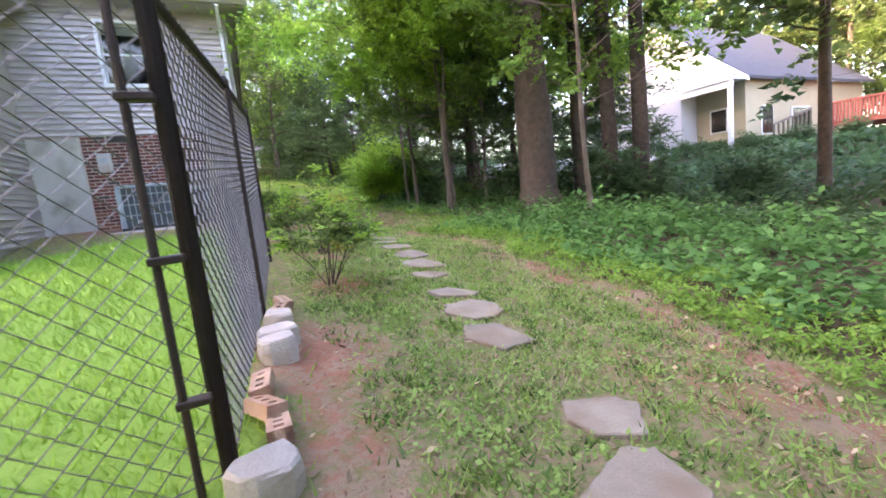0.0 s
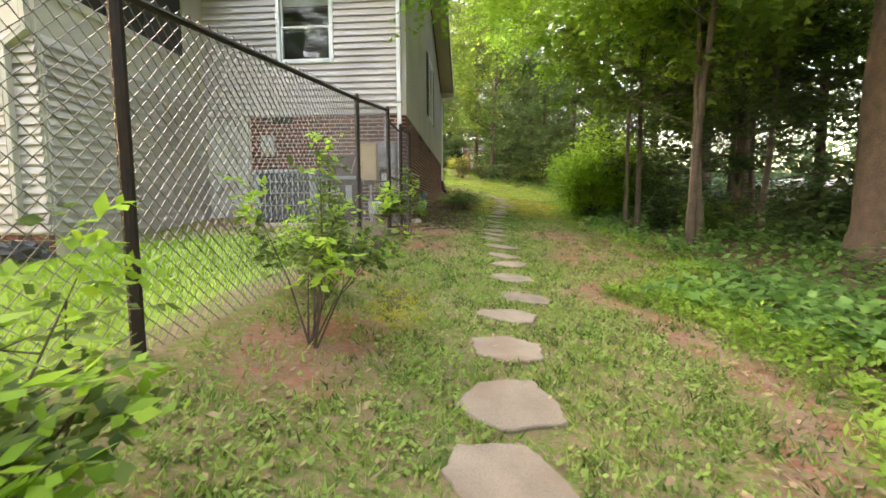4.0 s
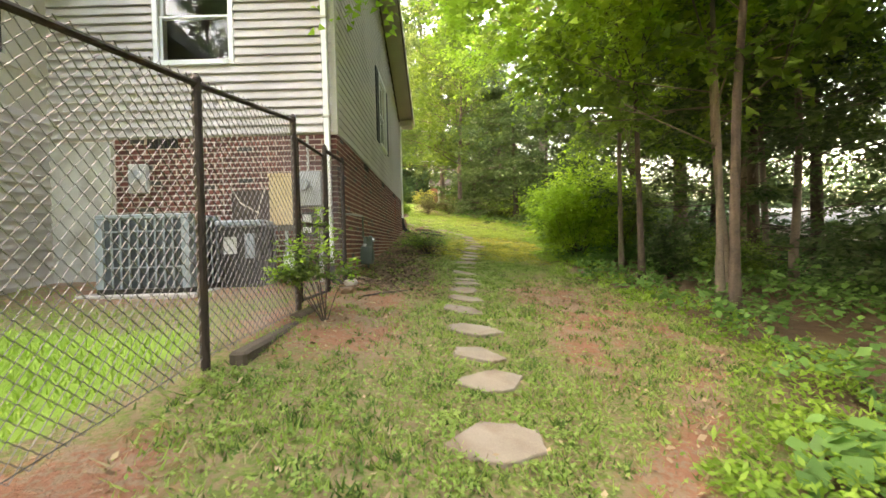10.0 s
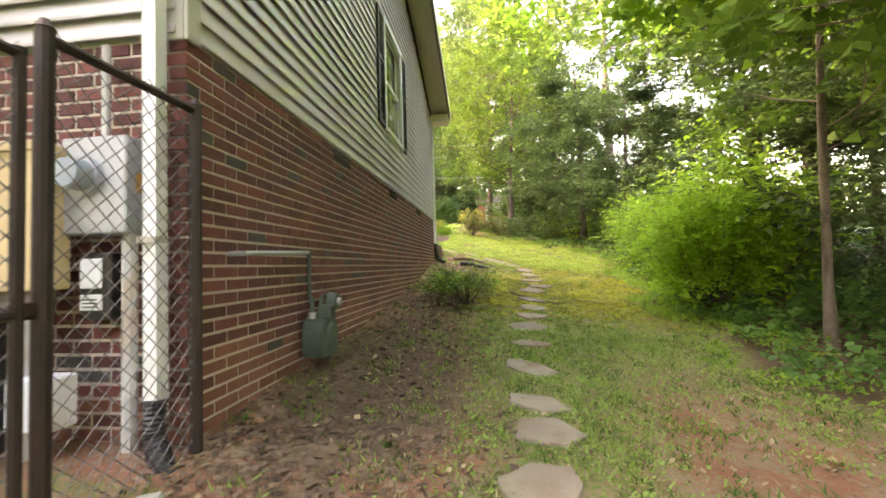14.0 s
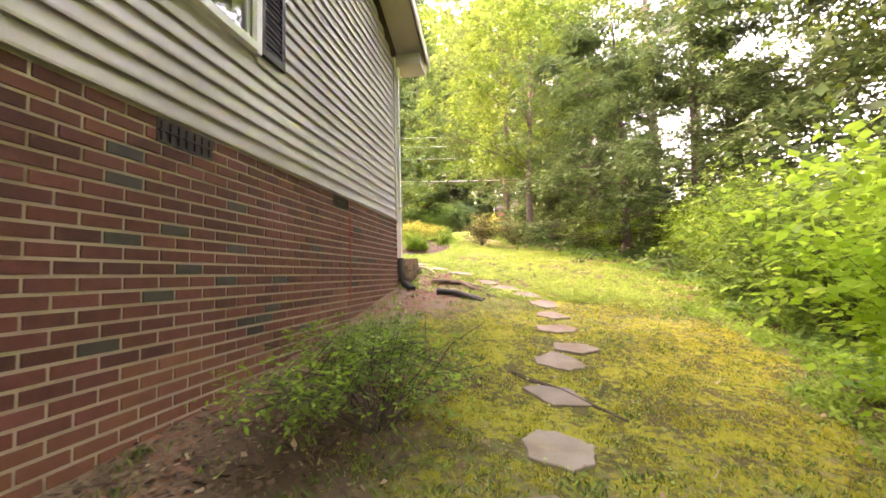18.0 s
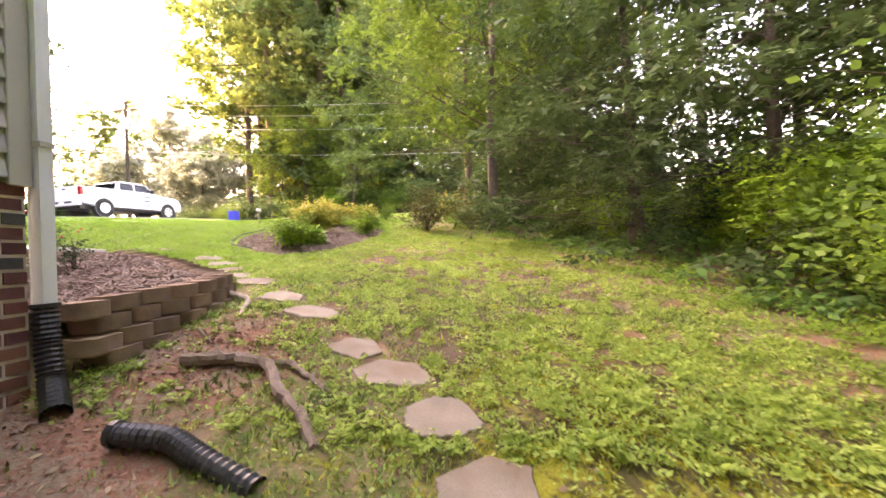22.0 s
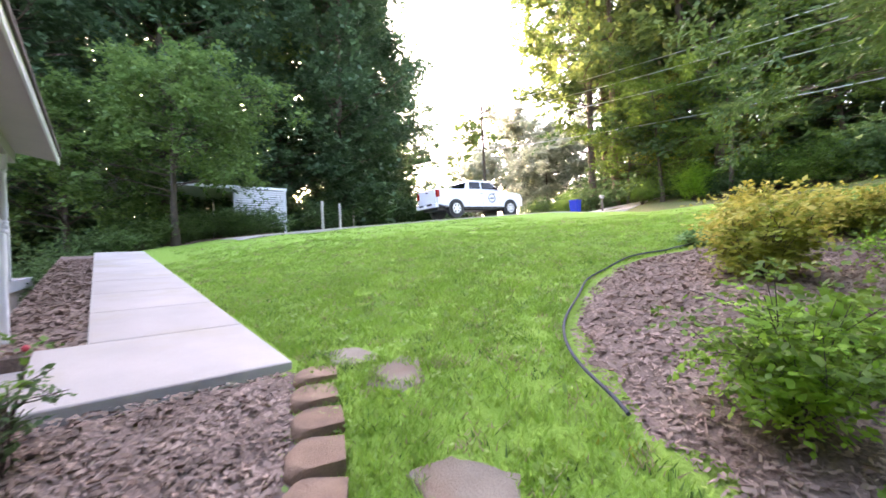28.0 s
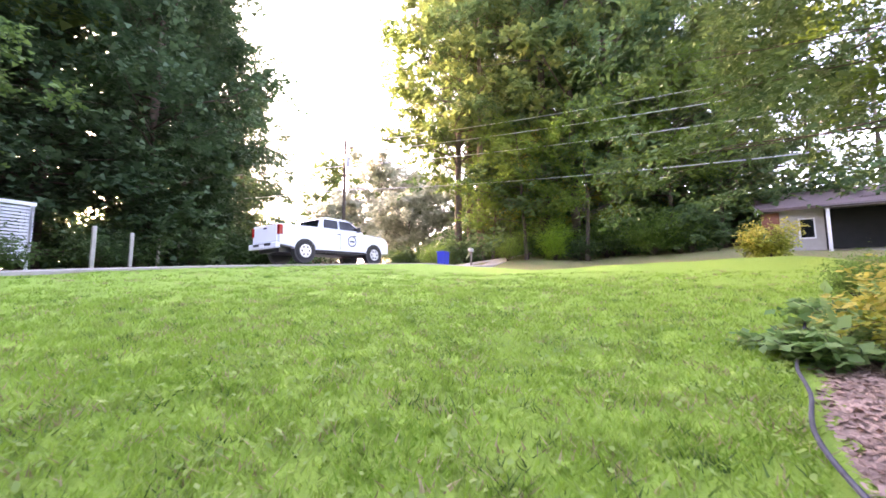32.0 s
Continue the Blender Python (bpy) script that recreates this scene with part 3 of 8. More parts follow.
# unseen rooms: added floor and walls, painted near black to look dim
tagged(part("floor_upper", box((-11.2, 0.2, 2.2), (-0.2, DEPTH - 0.2, 2.3)), DARK), "plain floor inside the house, painted dark for a dim room", "floor", kind="structure")
tagged(part("wall_inner", box((-11.1, 1.3, 2.3), (-1.2, 1.4, 7.2)), DARK), "added room wall behind the windows, painted dark for a dim room", "wall", kind="structure")
tagged(part("wall_inner_side", box((-1.3, 1.4, 2.3), (-1.2, 8.9, 5.4)), DARK), "added room wall behind the side window, painted dark for a dim room", "wall", kind="structure")

# corner boards
corner = tagged(empty("trim_corner_back"), "tan vinyl corner post of the house", "trim", kind="structure")
part("corner_side", box((0.0, -0.02, SILL - 0.02), (0.024, 0.09, 4.75), 0.004), TRIM, corner)
part("corner_back", box((-0.09, -0.024, SILL - 0.02), (0.0, 0.0, 4.75), 0.004), TRIM, corner)
corner = tagged(empty("trim_corner_front"), "tan vinyl corner post beside the front porch", "trim", kind="structure")
part("corner_side", box((0.0, DEPTH - 0.09, SILL - 0.02), (0.024, DEPTH + 0.02, 4.85), 0.004), TRIM, corner)
part("corner_front", box((-0.09, DEPTH - 0.02, SILL - 0.02), (0.0, DEPTH + 0.022, 4.85), 0.004), TRIM, corner)


# roofs
def roof_plate(name, outline, axis, lo, hi, material, label):
    return tagged(part(name, prism(outline, axis, lo, hi), material), label, "roof", kind="structure")


T = 0.09
main_roof = roof_plate("roof_main", [(-0.55, EAVE_Z), (MID, RIDGE_Z), (DEPTH + 0.5, EAVE_Z), (DEPTH + 0.5, EAVE_Z + T), (MID, RIDGE_Z + T + 0.02), (-0.55, EAVE_Z + T)], "x", -4.0, 0.5, SHINGLE, "low dark brown shingle roof with wide eaves")
part("rake_soffit_back", prism([(-0.5, EAVE_Z - 0.05), (MID, RIDGE_Z - 0.04), (MID, RIDGE_Z - 0.005), (-0.5, EAVE_Z - 0.005)], "x", 0.0, 0.46), SOFFIT, main_roof)
part("rake_soffit_front", prism([(MID, RIDGE_Z - 0.04), (DEPTH + 0.46, EAVE_Z - 0.05), (DEPTH + 0.46, EAVE_Z - 0.005), (MID, RIDGE_Z - 0.005)], "x", 0.0, 0.46), SOFFIT, main_roof)
part("rake_board_back", prism([(-0.58, EAVE_Z - 0.14), (MID, RIDGE_Z - 0.13), (MID, RIDGE_Z + 0.07), (-0.58, EAVE_Z + 0.05)], "x", 0.5, 0.53), TRIM, main_roof)
part("rake_board_front", prism([(MID, RIDGE_Z - 0.13), (DEPTH + 0.53, EAVE_Z - 0.14), (DEPTH + 0.53, EAVE_Z + 0.05), (MID, RIDGE_Z + 0.07)], "x", 0.5, 0.53), TRIM, main_roof)
part("eave_soffit", box((-2.1, -0.52, EAVE_Z - 0.2), (0.46, 0.0, EAVE_Z - 0.17)), SOFFIT, main_roof)
part("eave_box", box((0.0, -0.52, EAVE_Z - 0.17), (0.46, -0.03, EAVE_Z - 0.02)), SOFFIT, main_roof)
part("front_eave_box", box((0.02, DEPTH + 0.02, EAVE_Z - 0.22), (0.46, DEPTH + 0.48, EAVE_Z - 0.02)), SOFFIT, main_roof)
part("gutter", prism([(-0.53, EAVE_Z - 0.17), (-0.6, EAVE_Z - 0.17), (-0.66, EAVE_Z - 0.1), (-0.66, EAVE_Z + 0.0), (-0.64, EAVE_Z + 0.0), (-0.63, EAVE_Z - 0.14), (-0.55, EAVE_Z - 0.14), (-0.55, EAVE_Z), (-0.53, EAVE_Z)], "x", -2.25, 0.52), TRIM, main_roof, "tan aluminium gutter")
up_roof = roof_plate("roof_upper", [(-11.75, 7.25), (-7.6, 9.25), (-3.45, 7.25), (-3.45, 7.37), (-7.6, 9.38), (-11.75, 7.37)], "y", -0.4, DEPTH, SHINGLE, "higher gable roof over the two-storey wing")
for sx in (-1, 1):
    ends = [(-7.6, 9.08), (-7.6 + sx * 4.15, 7.08), (-7.6 + sx * 4.15, 7.36), (-7.6, 9.36)]
    part("rake_board", prism(ends, "y", -0.44, -0.4), TRIM, up_roof)
    under = [(-7.6, 9.16), (-7.6 + sx * 4.1, 7.18), (-7.6 + sx * 4.1, 7.24), (-7.6, 9.24)]
    part("rake_soffit", prism(under, "y", -0.4, 0.0), SOFFIT, up_roof)
part("eave_return", box((-3.9, -0.4, 7.0), (-3.47, 0.5, 7.2)), SOFFIT, up_roof)
slab_wall("wall_upper_side", "x", -3.9, 0.1, 0.2, DEPTH - 0.2, 4.8, 7.3, VINYL, "beige side of the upper storey")
dormer = roof_plate("roof_dormer", [(-0.45, 6.32), (3.4, 6.75), (3.4, 6.83), (-0.45, 6.41)], "x", -3.9, -1.72, SHINGLE, "shed dormer roof over the back slope")
part("dormer_fascia", box((-3.9, -0.52, 6.24), (-1.7, -0.45, 6.41)), TRIM, dormer)
part("dormer_soffit", box((-3.9, -0.45, 6.2), (-1.72, 0.0, 6.24)), SOFFIT, dormer)
part("dormer_rake", prism([(-0.5, 6.26), (3.4, 6.69), (3.4, 6.83), (-0.5, 6.41)], "x", -1.72, -1.69), TRIM, dormer)
cheek = tagged(part("wall_dormer_cheek", prism([(0.02, 4.9), (0.02, 6.3), (3.2, 6.55)], "x", -2.14, -2.02), VINYL), "small beige clapboard cheek of the dormer", "wall", kind="structure")
for k in range(9):
    z = 5.12 + k * LAP
    y1 = (z - EAVE_Z - 0.1) / PITCH - 0.55
    if z < 6.2:
        part("siding_board", prism([(-2.02, z), (-2.0, z), (-2.014, z + LAP), (-2.02, z + LAP)], "y", 0.0, max(0.25, y1)), VINYL, cheek)


# windows
def house_window(name, axis, at, out, w, label):
    """A double-hung window in its opening: casing, sashes, meeting rail, two panes."""
    lo, hi, z0, z1 = w
    ob = tagged(empty(name), label, "window", kind="structure")

    def slab(nm, a, b, c, d, d0, d1, mat, lab=""):
        e0, e1 = sorted((at + out * d0, at + out * d1))
        if axis == "x":
            part(nm, box((e0, a, c), (e1, b, d), 0.003), mat, ob, lab)
        else:
            part(nm, box((a, e0, c), (b, e1, d), 0.003), mat, ob, lab)

    c = 0.07
    slab("window_casing", lo - c, lo, z0 - c, z1 + c, 0.0, 0.045, WHITE)
    slab("window_casing", hi, hi + c, z0 - c, z1 + c, 0.0, 0.045, WHITE)
    slab("window_casing", lo, hi, z1, z1 + c, 0.0, 0.045, WHITE)
    slab("window_sill", lo, hi, z0 - c, z0, 0.0, 0.06, WHITE)
    mid, s = (z0 + z1) / 2, 0.035
    for nm, a, b, e in (("lower_sash", z0, mid + 0.02, -0.03), ("upper_sash", mid - 0.02, z1, -0.06)):
        slab(nm + "_rail", lo, hi, a, a + s, e - 0.015, e + 0.015, WHITE)
        slab(nm + "_rail", lo, hi, b - s, b, e - 0.015, e + 0.015, WHITE)
        slab(nm + "_stile", lo, lo + s, a + s, b - s, e - 0.015, e + 0.015, WHITE)
        slab(nm + "_stile", hi - s, hi, a + s, b - s, e - 0.015, e + 0.015, WHITE)
        slab("pane", lo + s, hi - s, a + s, b - s, e - 0.003, e + 0.003, GLASS)
    slab("blind", lo + 0.02, hi - 0.02, z1 - 0.2, z1, -0.14, -0.12, TRIM)
    return ob


house_window("window_1", "y", 0.0, -1, BACK_WIN, "white vinyl double-hung window in the back wall")
house_window("window_2", "x", 0.0, 1, SIDE_WIN, "white double-hung window between navy shutters")
house_window("window_3", "y", 0.0, -1, UP_WIN, "small white upstairs window under the gable")


def shutter(y0, y1, z0, z1):
    ob = tagged(empty("window_shutter", pose(0.006, y0, z0)), "dark navy louvred plastic window shutter", "shutter", "shutters by the side window")
    w, h = y1 - y0, z1 - z0
    for nm, a, b in (("stile", (0, 0, 0), (0.035, 0.055, h)), ("stile", (0, w - 0.055, 0), (0.035, w, h)), ("rail", (0, 0.055, 0), (0.035, w - 0.055, 0.07)), ("rail", (0, 0.055, h - 0.07), (0.035, w - 0.055, h)), ("rail", (0, 0.055, h * 0.55), (0.035, w - 0.055, h * 0.55 + 0.06))):
        part(nm, box(a, b, 0.003), SHUTTER, ob)
    part("shutter_back", box((0, 0.055, 0.07), (0.008, w - 0.055, h - 0.07)), SHUTTER, ob)
    z = 0.09
    while z < h - 0.1:
        if abs(z - h * 0.55 - 0.03) > 0.06:
            part("louvre", prism([(0.008, z), (0.03, z - 0.012), (0.032, z - 0.004), (0.01, z + 0.03)], "y", 0.055, w - 0.055), SHUTTER, ob)
        z += 0.045
    return ob


shutter(3.78, 4.13, 2.86, 4.6)
shutter(5.35, 5.7, 2.86, 4.6)

# the brick base, in front of a mortar wall
base_side = slab_wall("wall_brick_side", "x", -0.007, 0.2, 0.007, DEPTH, -1.2, SILL, MORTAR, "red brick foundation wall with pale mortar joints")
base_back = slab_wall("wall_brick_back", "y", 0.007, 0.2, -9.5, -0.008, -1.2, SILL, MORTAR, "red brick foundation wall behind the fence")


def downspout(points, label, elbow=None):
    ob = tagged(empty("downspout"), label, "downspout", "downspouts")
    for a, b in zip(points, points[1:]):
        bm = bmesh.new()
        d = Vector(b) - Vector(a)
        turn = Matrix.Translation(Vector(a)) @ d.to_track_quat("Z", "Y").to_matrix().to_4x4()
        add_box(bm, (-0.038, -0.032, -0.02), (0.038, 0.032, d.length + 0.02), 0.006, turn)
        part("pipe_length", bm, TRIM if elbow is None else elbow, ob)
    for z in (0.9, 2.2, 3.6):
        p0, p1 = Vector(points[-2]), Vector(points[-1])
        if p1.z < z < p0.z:
            part("strap", box((p0.x - 0.05, p0.y - 0.038, z), (p0.x + 0.05, p0.y + 0.04, z + 0.03)), TRIM, ob)
    return ob


downspout([(-0.12, -0.58, 4.72), (-0.12, -0.4, 4.55), (-0.11, -0.1, 4.35), (-0.11, -0.075, 0.05)], "cream square downspout on the back corner of the house", WHITE)
downspout([(0.02, DEPTH + 0.1, 4.75), (0.02, DEPTH + 0.06, 4.55), (0.02, DEPTH + 0.06, 1.3)], "white square downspout on the front corner", WHITE)


def corrugated(points, r, label, name="drain_pipe"):
    """A bent ribbed hose along points."""
    ob = tagged(empty(name), label, "drain pipe", "black drain pipes")
    ts = np.linspace(0, len(points) - 1, 46)
    pts = np.array(points, float)
    path = np.stack([np.interp(ts, range(len(pts)), pts[:, k]) for k in range(3)], -1)
    for _ in range(6):
        path[1:-1] = (path[:-2] + 2 * path[1:-1] + path[2:]) / 4
    verts, faces, sides = [], [], 12
    for i, p in enumerate(path):
        d = Vector(path[min(i + 1, 45)] - path[max(i - 1, 0)])
        q = d.to_track_quat("Z", "Y")
        rr = r * (1.0 if i % 2 else 0.84)
        for k in range(sides):
            a = 2 * math.pi * k / sides
            verts.append(Vector(p) + q @ Vector((rr * math.cos(a), rr * math.sin(a), 0)))
        if i:
            o = (i - 1) * sides
            faces += [(o + k, o + (k + 1) % sides, o + sides + (k + 1) % sides, o + sides + k) for k in range(sides)]
    mesh_part("ribbed_hose", raw_mesh("ribbed_hose", verts, faces, BLACK_PLASTIC), ob)
    part("collar", tube(path[0], path[0] + (path[1] - path[0]) * 1.5, r * 1.08, sides=12), BLACK_PLASTIC, ob)
    return ob


corrugated([(-0.11, -0.08, 0.12), (-0.1, -0.1, -0.06), (0.05, -0.2, -0.2), (0.25, -0.3, -0.3)], 0.055, "black corrugated drain hose under a downspout")
corrugated([(0.02, DEPTH + 0.06, 1.36), (0.03, DEPTH + 0.06, 1.15), (0.1, DEPTH + 0.02, 0.95), (0.28, DEPTH - 0.12, 0.83)], 0.065, "black corrugated drain hose on the front downspout")
corrugated([(0.72, 9.0, 0.8), (1.0, 9.0, 0.78), (1.2, 8.93, 0.72), (1.47, 8.86, 0.64)], 0.055, "black corrugated drain pipe surfacing from the soil")


def vent(axis, at, lo, hi, z1=1.994, z0=1.852):
    ob = tagged(empty("foundation_vent"), "black cast-iron foundation vent in the brick", "vent", "foundation vents")
    if axis == "x":
        part("frame", box((-0.03, lo, z0), (0.0, hi, z1)), BLACK_TRIM, ob)
        for k in range(7):
            u = lo + (hi - lo) * (k + 0.5) / 7
            part("bar", box((-0.002, u - 0.008, z0 + 0.015), (0.012, u + 0.008, z1 - 0.015)), BLACK_IRON, ob)
        part("cross_bar", box((-0.002, lo + 0.01, (z0 + z1) / 2 - 0.006), (0.014, hi - 0.01, (z0 + z1) / 2 + 0.006)), BLACK_IRON, ob)
    else:
        part("frame", box((lo, 0.0, z0), (hi, 0.03, z1)), BLACK_TRIM, ob)
        for k in range(7):
            u = lo + (hi - lo) * (k + 0.5) / 7
            part("bar", box((u - 0.008, -0.012, z0 + 0.015), (u + 0.008, 0.002, z1 - 0.015)), BLACK_IRON, ob)


VENTS = [(2.1, 2.55), (4.42, 4.86), (6.74, 7.16)]
for a, b in VENTS:
    vent("x", 0, a, b)
vent("y", 0, -2.75, -2.3)

tagged(part("crawlspace_door", box((-4.24, -0.06, -0.16), (-3.24, 0.02, 1.96), 0.008), paint("grey_door", (0.42, 0.41, 0.38), (0.55, 0.54, 0.5), 0.7, 2.2, 60, 0.3, stain=(0.3, 0.27, 0.22), stain_scale=2)), "weathered pale grey crawlspace door, closed", "door", kind="structure")

# red paint line on the side wall
tagged(part("paint_line", box((0.0, 7.19, 0.75), (0.009, 7.21, 1.8)), paint("red_line", (0.4, 0.06, 0.04), (0.5, 0.1, 0.06), 0.7, 9, 90, 0)), "thin red cable running down the brick", "cable")

# ---- screened back porch ----
PX0, PX1, PXL, PY = -7.55, -4.13, -9.7, -3.4
porch_wall = tagged(empty("wall_porch_front"), "beige clapboard lower wall of the screened porch", "wall", kind="structure")
part("panel", box((PX0, PY + 0.02, -0.6), (PX1 - 0.02, PY + 0.14, 2.86)), TRIM, porch_wall)
lap_boards(porch_wall, "y", PY + 0.02, lambda z: (PX0, PX1 - 0.03), -0.2, 2.3, (), -1.4)
porch_side = tagged(empty("wall_porch_side"), "beige clapboard side wall of the screened porch", "wall", kind="structure")
part("panel", box((PX1 - 0.14, PY + 0.14, -0.6), (PX1 - 0.02, 0.0, 2.86)), TRIM, porch_side)
lap_boards(porch_side, "x", PX1 - 0.02, lambda z: (PY + 0.06, -0.02), -0.2, 2.3, (), 1.4)
screens = tagged(empty("window_4"), "dark screened window bays of the back porch", "window", kind="structure")
part("sill_board", box((PX0, PY - 0.02, 2.86), (PX1, PY + 0.14, 2.98), 0.005), TRIM, screens)
part("sill_board", box((PX1 - 0.14, PY + 0.14, 2.86), (PX1 + 0.02, 0.0, 2.98), 0.005), TRIM, screens)
part("head_board", box((PX0, PY, 4.2), (PX1, PY + 0.14, 4.5)), TRIM, screens)
part("head_board", box((PX1 - 0.14, PY + 0.14, 4.2), (PX1, 0.0, 4.5)), TRIM, screens)
for x0, x1 in ((PX0, PX0 + 0.14), (PX1 - 0.28, PX1 + 0.004)):
    part("jamb", box((x0, PY - 0.004, 2.98), (x1, PY + 0.14, 4.2), 0.004), TRIM, screens)
part("mullion", box((-5.86, PY + 0.02, 2.98), (-5.78, PY + 0.1, 4.2), 0.003), TRIM, screens)
for y0, y1 in ((PY + 0.14, PY + 0.3), (-0.6, -0.02)):
    part("jamb", box((PX1 - 0.13, y0, 2.98), (PX1 + 0.003, y1, 4.2), 0.004), TRIM, screens)
for y in (-2.3, -1.55):
    part("mullion", box((PX1 - 0.08, y - 0.03, 2.98), (PX1 - 0.01, y + 0.03, 4.2), 0.003), BLACK_TRIM, screens)
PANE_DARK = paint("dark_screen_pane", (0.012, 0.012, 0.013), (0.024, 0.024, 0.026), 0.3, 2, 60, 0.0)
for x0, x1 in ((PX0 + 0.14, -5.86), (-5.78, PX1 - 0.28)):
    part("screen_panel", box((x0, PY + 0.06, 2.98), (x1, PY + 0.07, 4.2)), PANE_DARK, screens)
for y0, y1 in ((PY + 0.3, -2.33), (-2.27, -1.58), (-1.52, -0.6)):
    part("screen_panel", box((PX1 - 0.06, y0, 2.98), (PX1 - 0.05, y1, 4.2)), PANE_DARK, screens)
proof = roof_plate("roof_porch", [(-3.95, 4.62), (0.0, 4.98), (0.0, 5.06), (-3.95, 4.7)], "x", -10.2, -3.65, SHINGLE, "low porch roof with broad tan soffits")
part("porch_soffit", box((-10.15, -3.9, 4.5), (-3.7, 0.0, 4.53)), SOFFIT, proof)
part("porch_fascia", box((-10.22, -3.97, 4.5), (-3.63, -3.9, 4.71), 0.004), TRIM, proof)
part("porch_fascia", prism([(-3.9, 4.5), (0.0, 4.5), (0.0, 5.02), (-3.9, 4.7)], "x", -3.7, -3.63), TRIM, proof)
part("porch_fascia", prism([(-3.9, 4.5), (0.0, 4.5), (0.0, 5.02), (-3.9, 4.7)], "x", -10.22, -10.15), TRIM, proof)
downspout([(-4.3, -3.86, 4.5), (-4.25, -3.62, 4.3), (-4.22, -3.45, 4.1), (-4.22, -3.45, 2.35), (-4.5, -3.47, 2.15), (-4.52, -3.47, -0.05)], "tan downspout on the corner of the screened porch", TRIM)
deck = tagged(empty("deck"), "raised open deck beside the screened porch, with white skirting", "deck")
part("skirt_panel", box((PXL, PY + 0.04, -0.6), (-8.7, PY + 0.08, 2.1), 0.006), WHITE, deck)
part("skirt_panel", box((-8.68, PY + 0.04, -0.6), (PX0 - 0.01, PY + 0.08, 2.1), 0.006), WHITE, deck)
part("deck_floor", box((PXL, PY, 2.1), (PX0 - 0.01, -0.02, 2.2)), TIMBER, deck)
part("post", box((PXL, PY, 2.2), (PXL + 0.1, PY + 0.1, 4.5), 0.006), WHITE, deck)
part("top_rail", box((PXL + 0.1, PY + 0.02, 3.0), (PX0 - 0.01, PY + 0.08, 3.05)), BLACK_IRON, deck)
part("bottom_rail", box((PXL + 0.1, PY + 0.02, 2.3), (PX0 - 0.01, PY + 0.08, 2.34)), BLACK_IRON, deck)
for k in range(19):
    u = PXL + 0.2 + k * 0.105
    part("baluster", tube((u, PY + 0.05, 2.34), (u, PY + 0.05, 3.0), 0.011, sides=5), BLACK_IRON, deck)
# house wall painted near black for the shade within the porch
slab_wall("wall_porch_inner", "y", -0.06, 0.04, PXL, PX1 - 0.16, -0.6, 4.5, DARK, "house wall inside the porch, painted dark for its shade")
heap = tagged(empty("tarp_heap"), "crumpled dark tarp under the porch downspout", "tarp")
bm = bmesh.new()
bmesh.ops.create_icosphere(bm, subdivisions=3, radius=1)
for v in bm.verts:
    w = 0.75 + 0.5 * noise.noise(v.co * 3.1)
    v.co = Vector((-4.0 + 0.42 * v.co.x * w, -3.9 + 0.32 * v.co.y * w, float(land(-4.0, -3.9)) + 0.12 + 0.24 * v.co.z * w))
part("fold", bm, BLACK_PLASTIC, heap)

# ---- satellite dish on the back slope ----
dish = tagged(empty("satellite_dish", pose(-0.55, 0.15, EAVE_Z + 0.3)), "grey satellite dish on a dark mast on the roof", "satellite dish")
part("mast", tube((0, 0, -0.12), (-0.02, -0.1, 0.3), 0.022), BLACK_IRON, dish)
bm = bmesh.new()
rim, turn = [], Matrix.Translation((-0.05, -0.1, 0.42)) @ Euler((radians(58), radians(-20), radians(35))).to_matrix().to_4x4()
rings = [[bm.verts.new(turn @ Vector((r * 0.46 * math.cos(a), r * 0.38 * math.sin(a), 0.1 * r * r))) for a in np.linspace(0, 2 * math.pi, 24, endpoint=False)] for r in (0.05, 0.4, 0.75, 1.0)]
for p, q in zip(rings, rings[1:]):
    for k in range(24):
        bm.faces.new((p[k], p[(k + 1) % 24], q[(k + 1) % 24], q[k]))
bm.faces.new(rings[0])
bmesh.ops.solidify(bm, geom=bm.faces[:], thickness=0.012)
part("reflector", bm, GALV, dish)
part("feed_arm", tube((-0.03, -0.08, 0.3), (-0.42, -0.42, 0.66), 0.014), BLACK_IRON, dish)
part("feed_horn", tube((-0.38, -0.4, 0.62), (-0.46, -0.45, 0.72), 0.045, 0.03, 10), CASE, dish)


# ---- chain-link fence ----
def fence_wires(points, tops, bottoms, material, step=0.039):
    """Zigzag wires between posts; points are (x, y), heights run straight between them."""
    pts, tops, bottoms = np.array(points, float), np.array(tops, float), np.array(bottoms, float)
    s = np.r_[0, np.cumsum(np.hypot(*np.diff(pts, axis=0).T))]
    verts, faces = [], []
    r = 0.0032
    for n, u in enumerate(np.arange(0.03, s[-1], step)):
        t, b = np.interp(u, s, tops) + 0.045, np.interp(u, s, bottoms) + 0.02
        rows = int((t - b) / step)
        prev = None
        for k in range(rows + 1):
            uu = min(max(u + (step * 1.03 if (k + n) % 2 else -step * 0.03), 0), s[-1])
            z = t - k * step
            x, y = np.interp(uu, s, pts[:, 0]), np.interp(uu, s, pts[:, 1])
            i = min(np.searchsorted(s, uu, side="right") - 1, len(s) - 2)
            d = (pts[i + 1] - pts[i]) / (s[i + 1] - s[i])
            side = np.array((-d[1], d[0])) * (0.003 if (k + n) % 2 else -0.003)
            o = len(verts)
            for a in (0, 2.094, 4.189):
                verts.append((x + side[0] + r * math.cos(a) * d[0] - r * math.sin(a) * d[1], y + side[1] + r * math.cos(a) * d[1] + r * math.sin(a) * d[0], z))
            if prev is not None:
                faces += [(prev, prev + 1, o + 1, o), (prev + 1, prev + 2, o + 2, o + 1), (prev + 2, prev, o, o + 2)]
            prev = o
    return raw_mesh("chain_link_mesh", verts, faces, material)


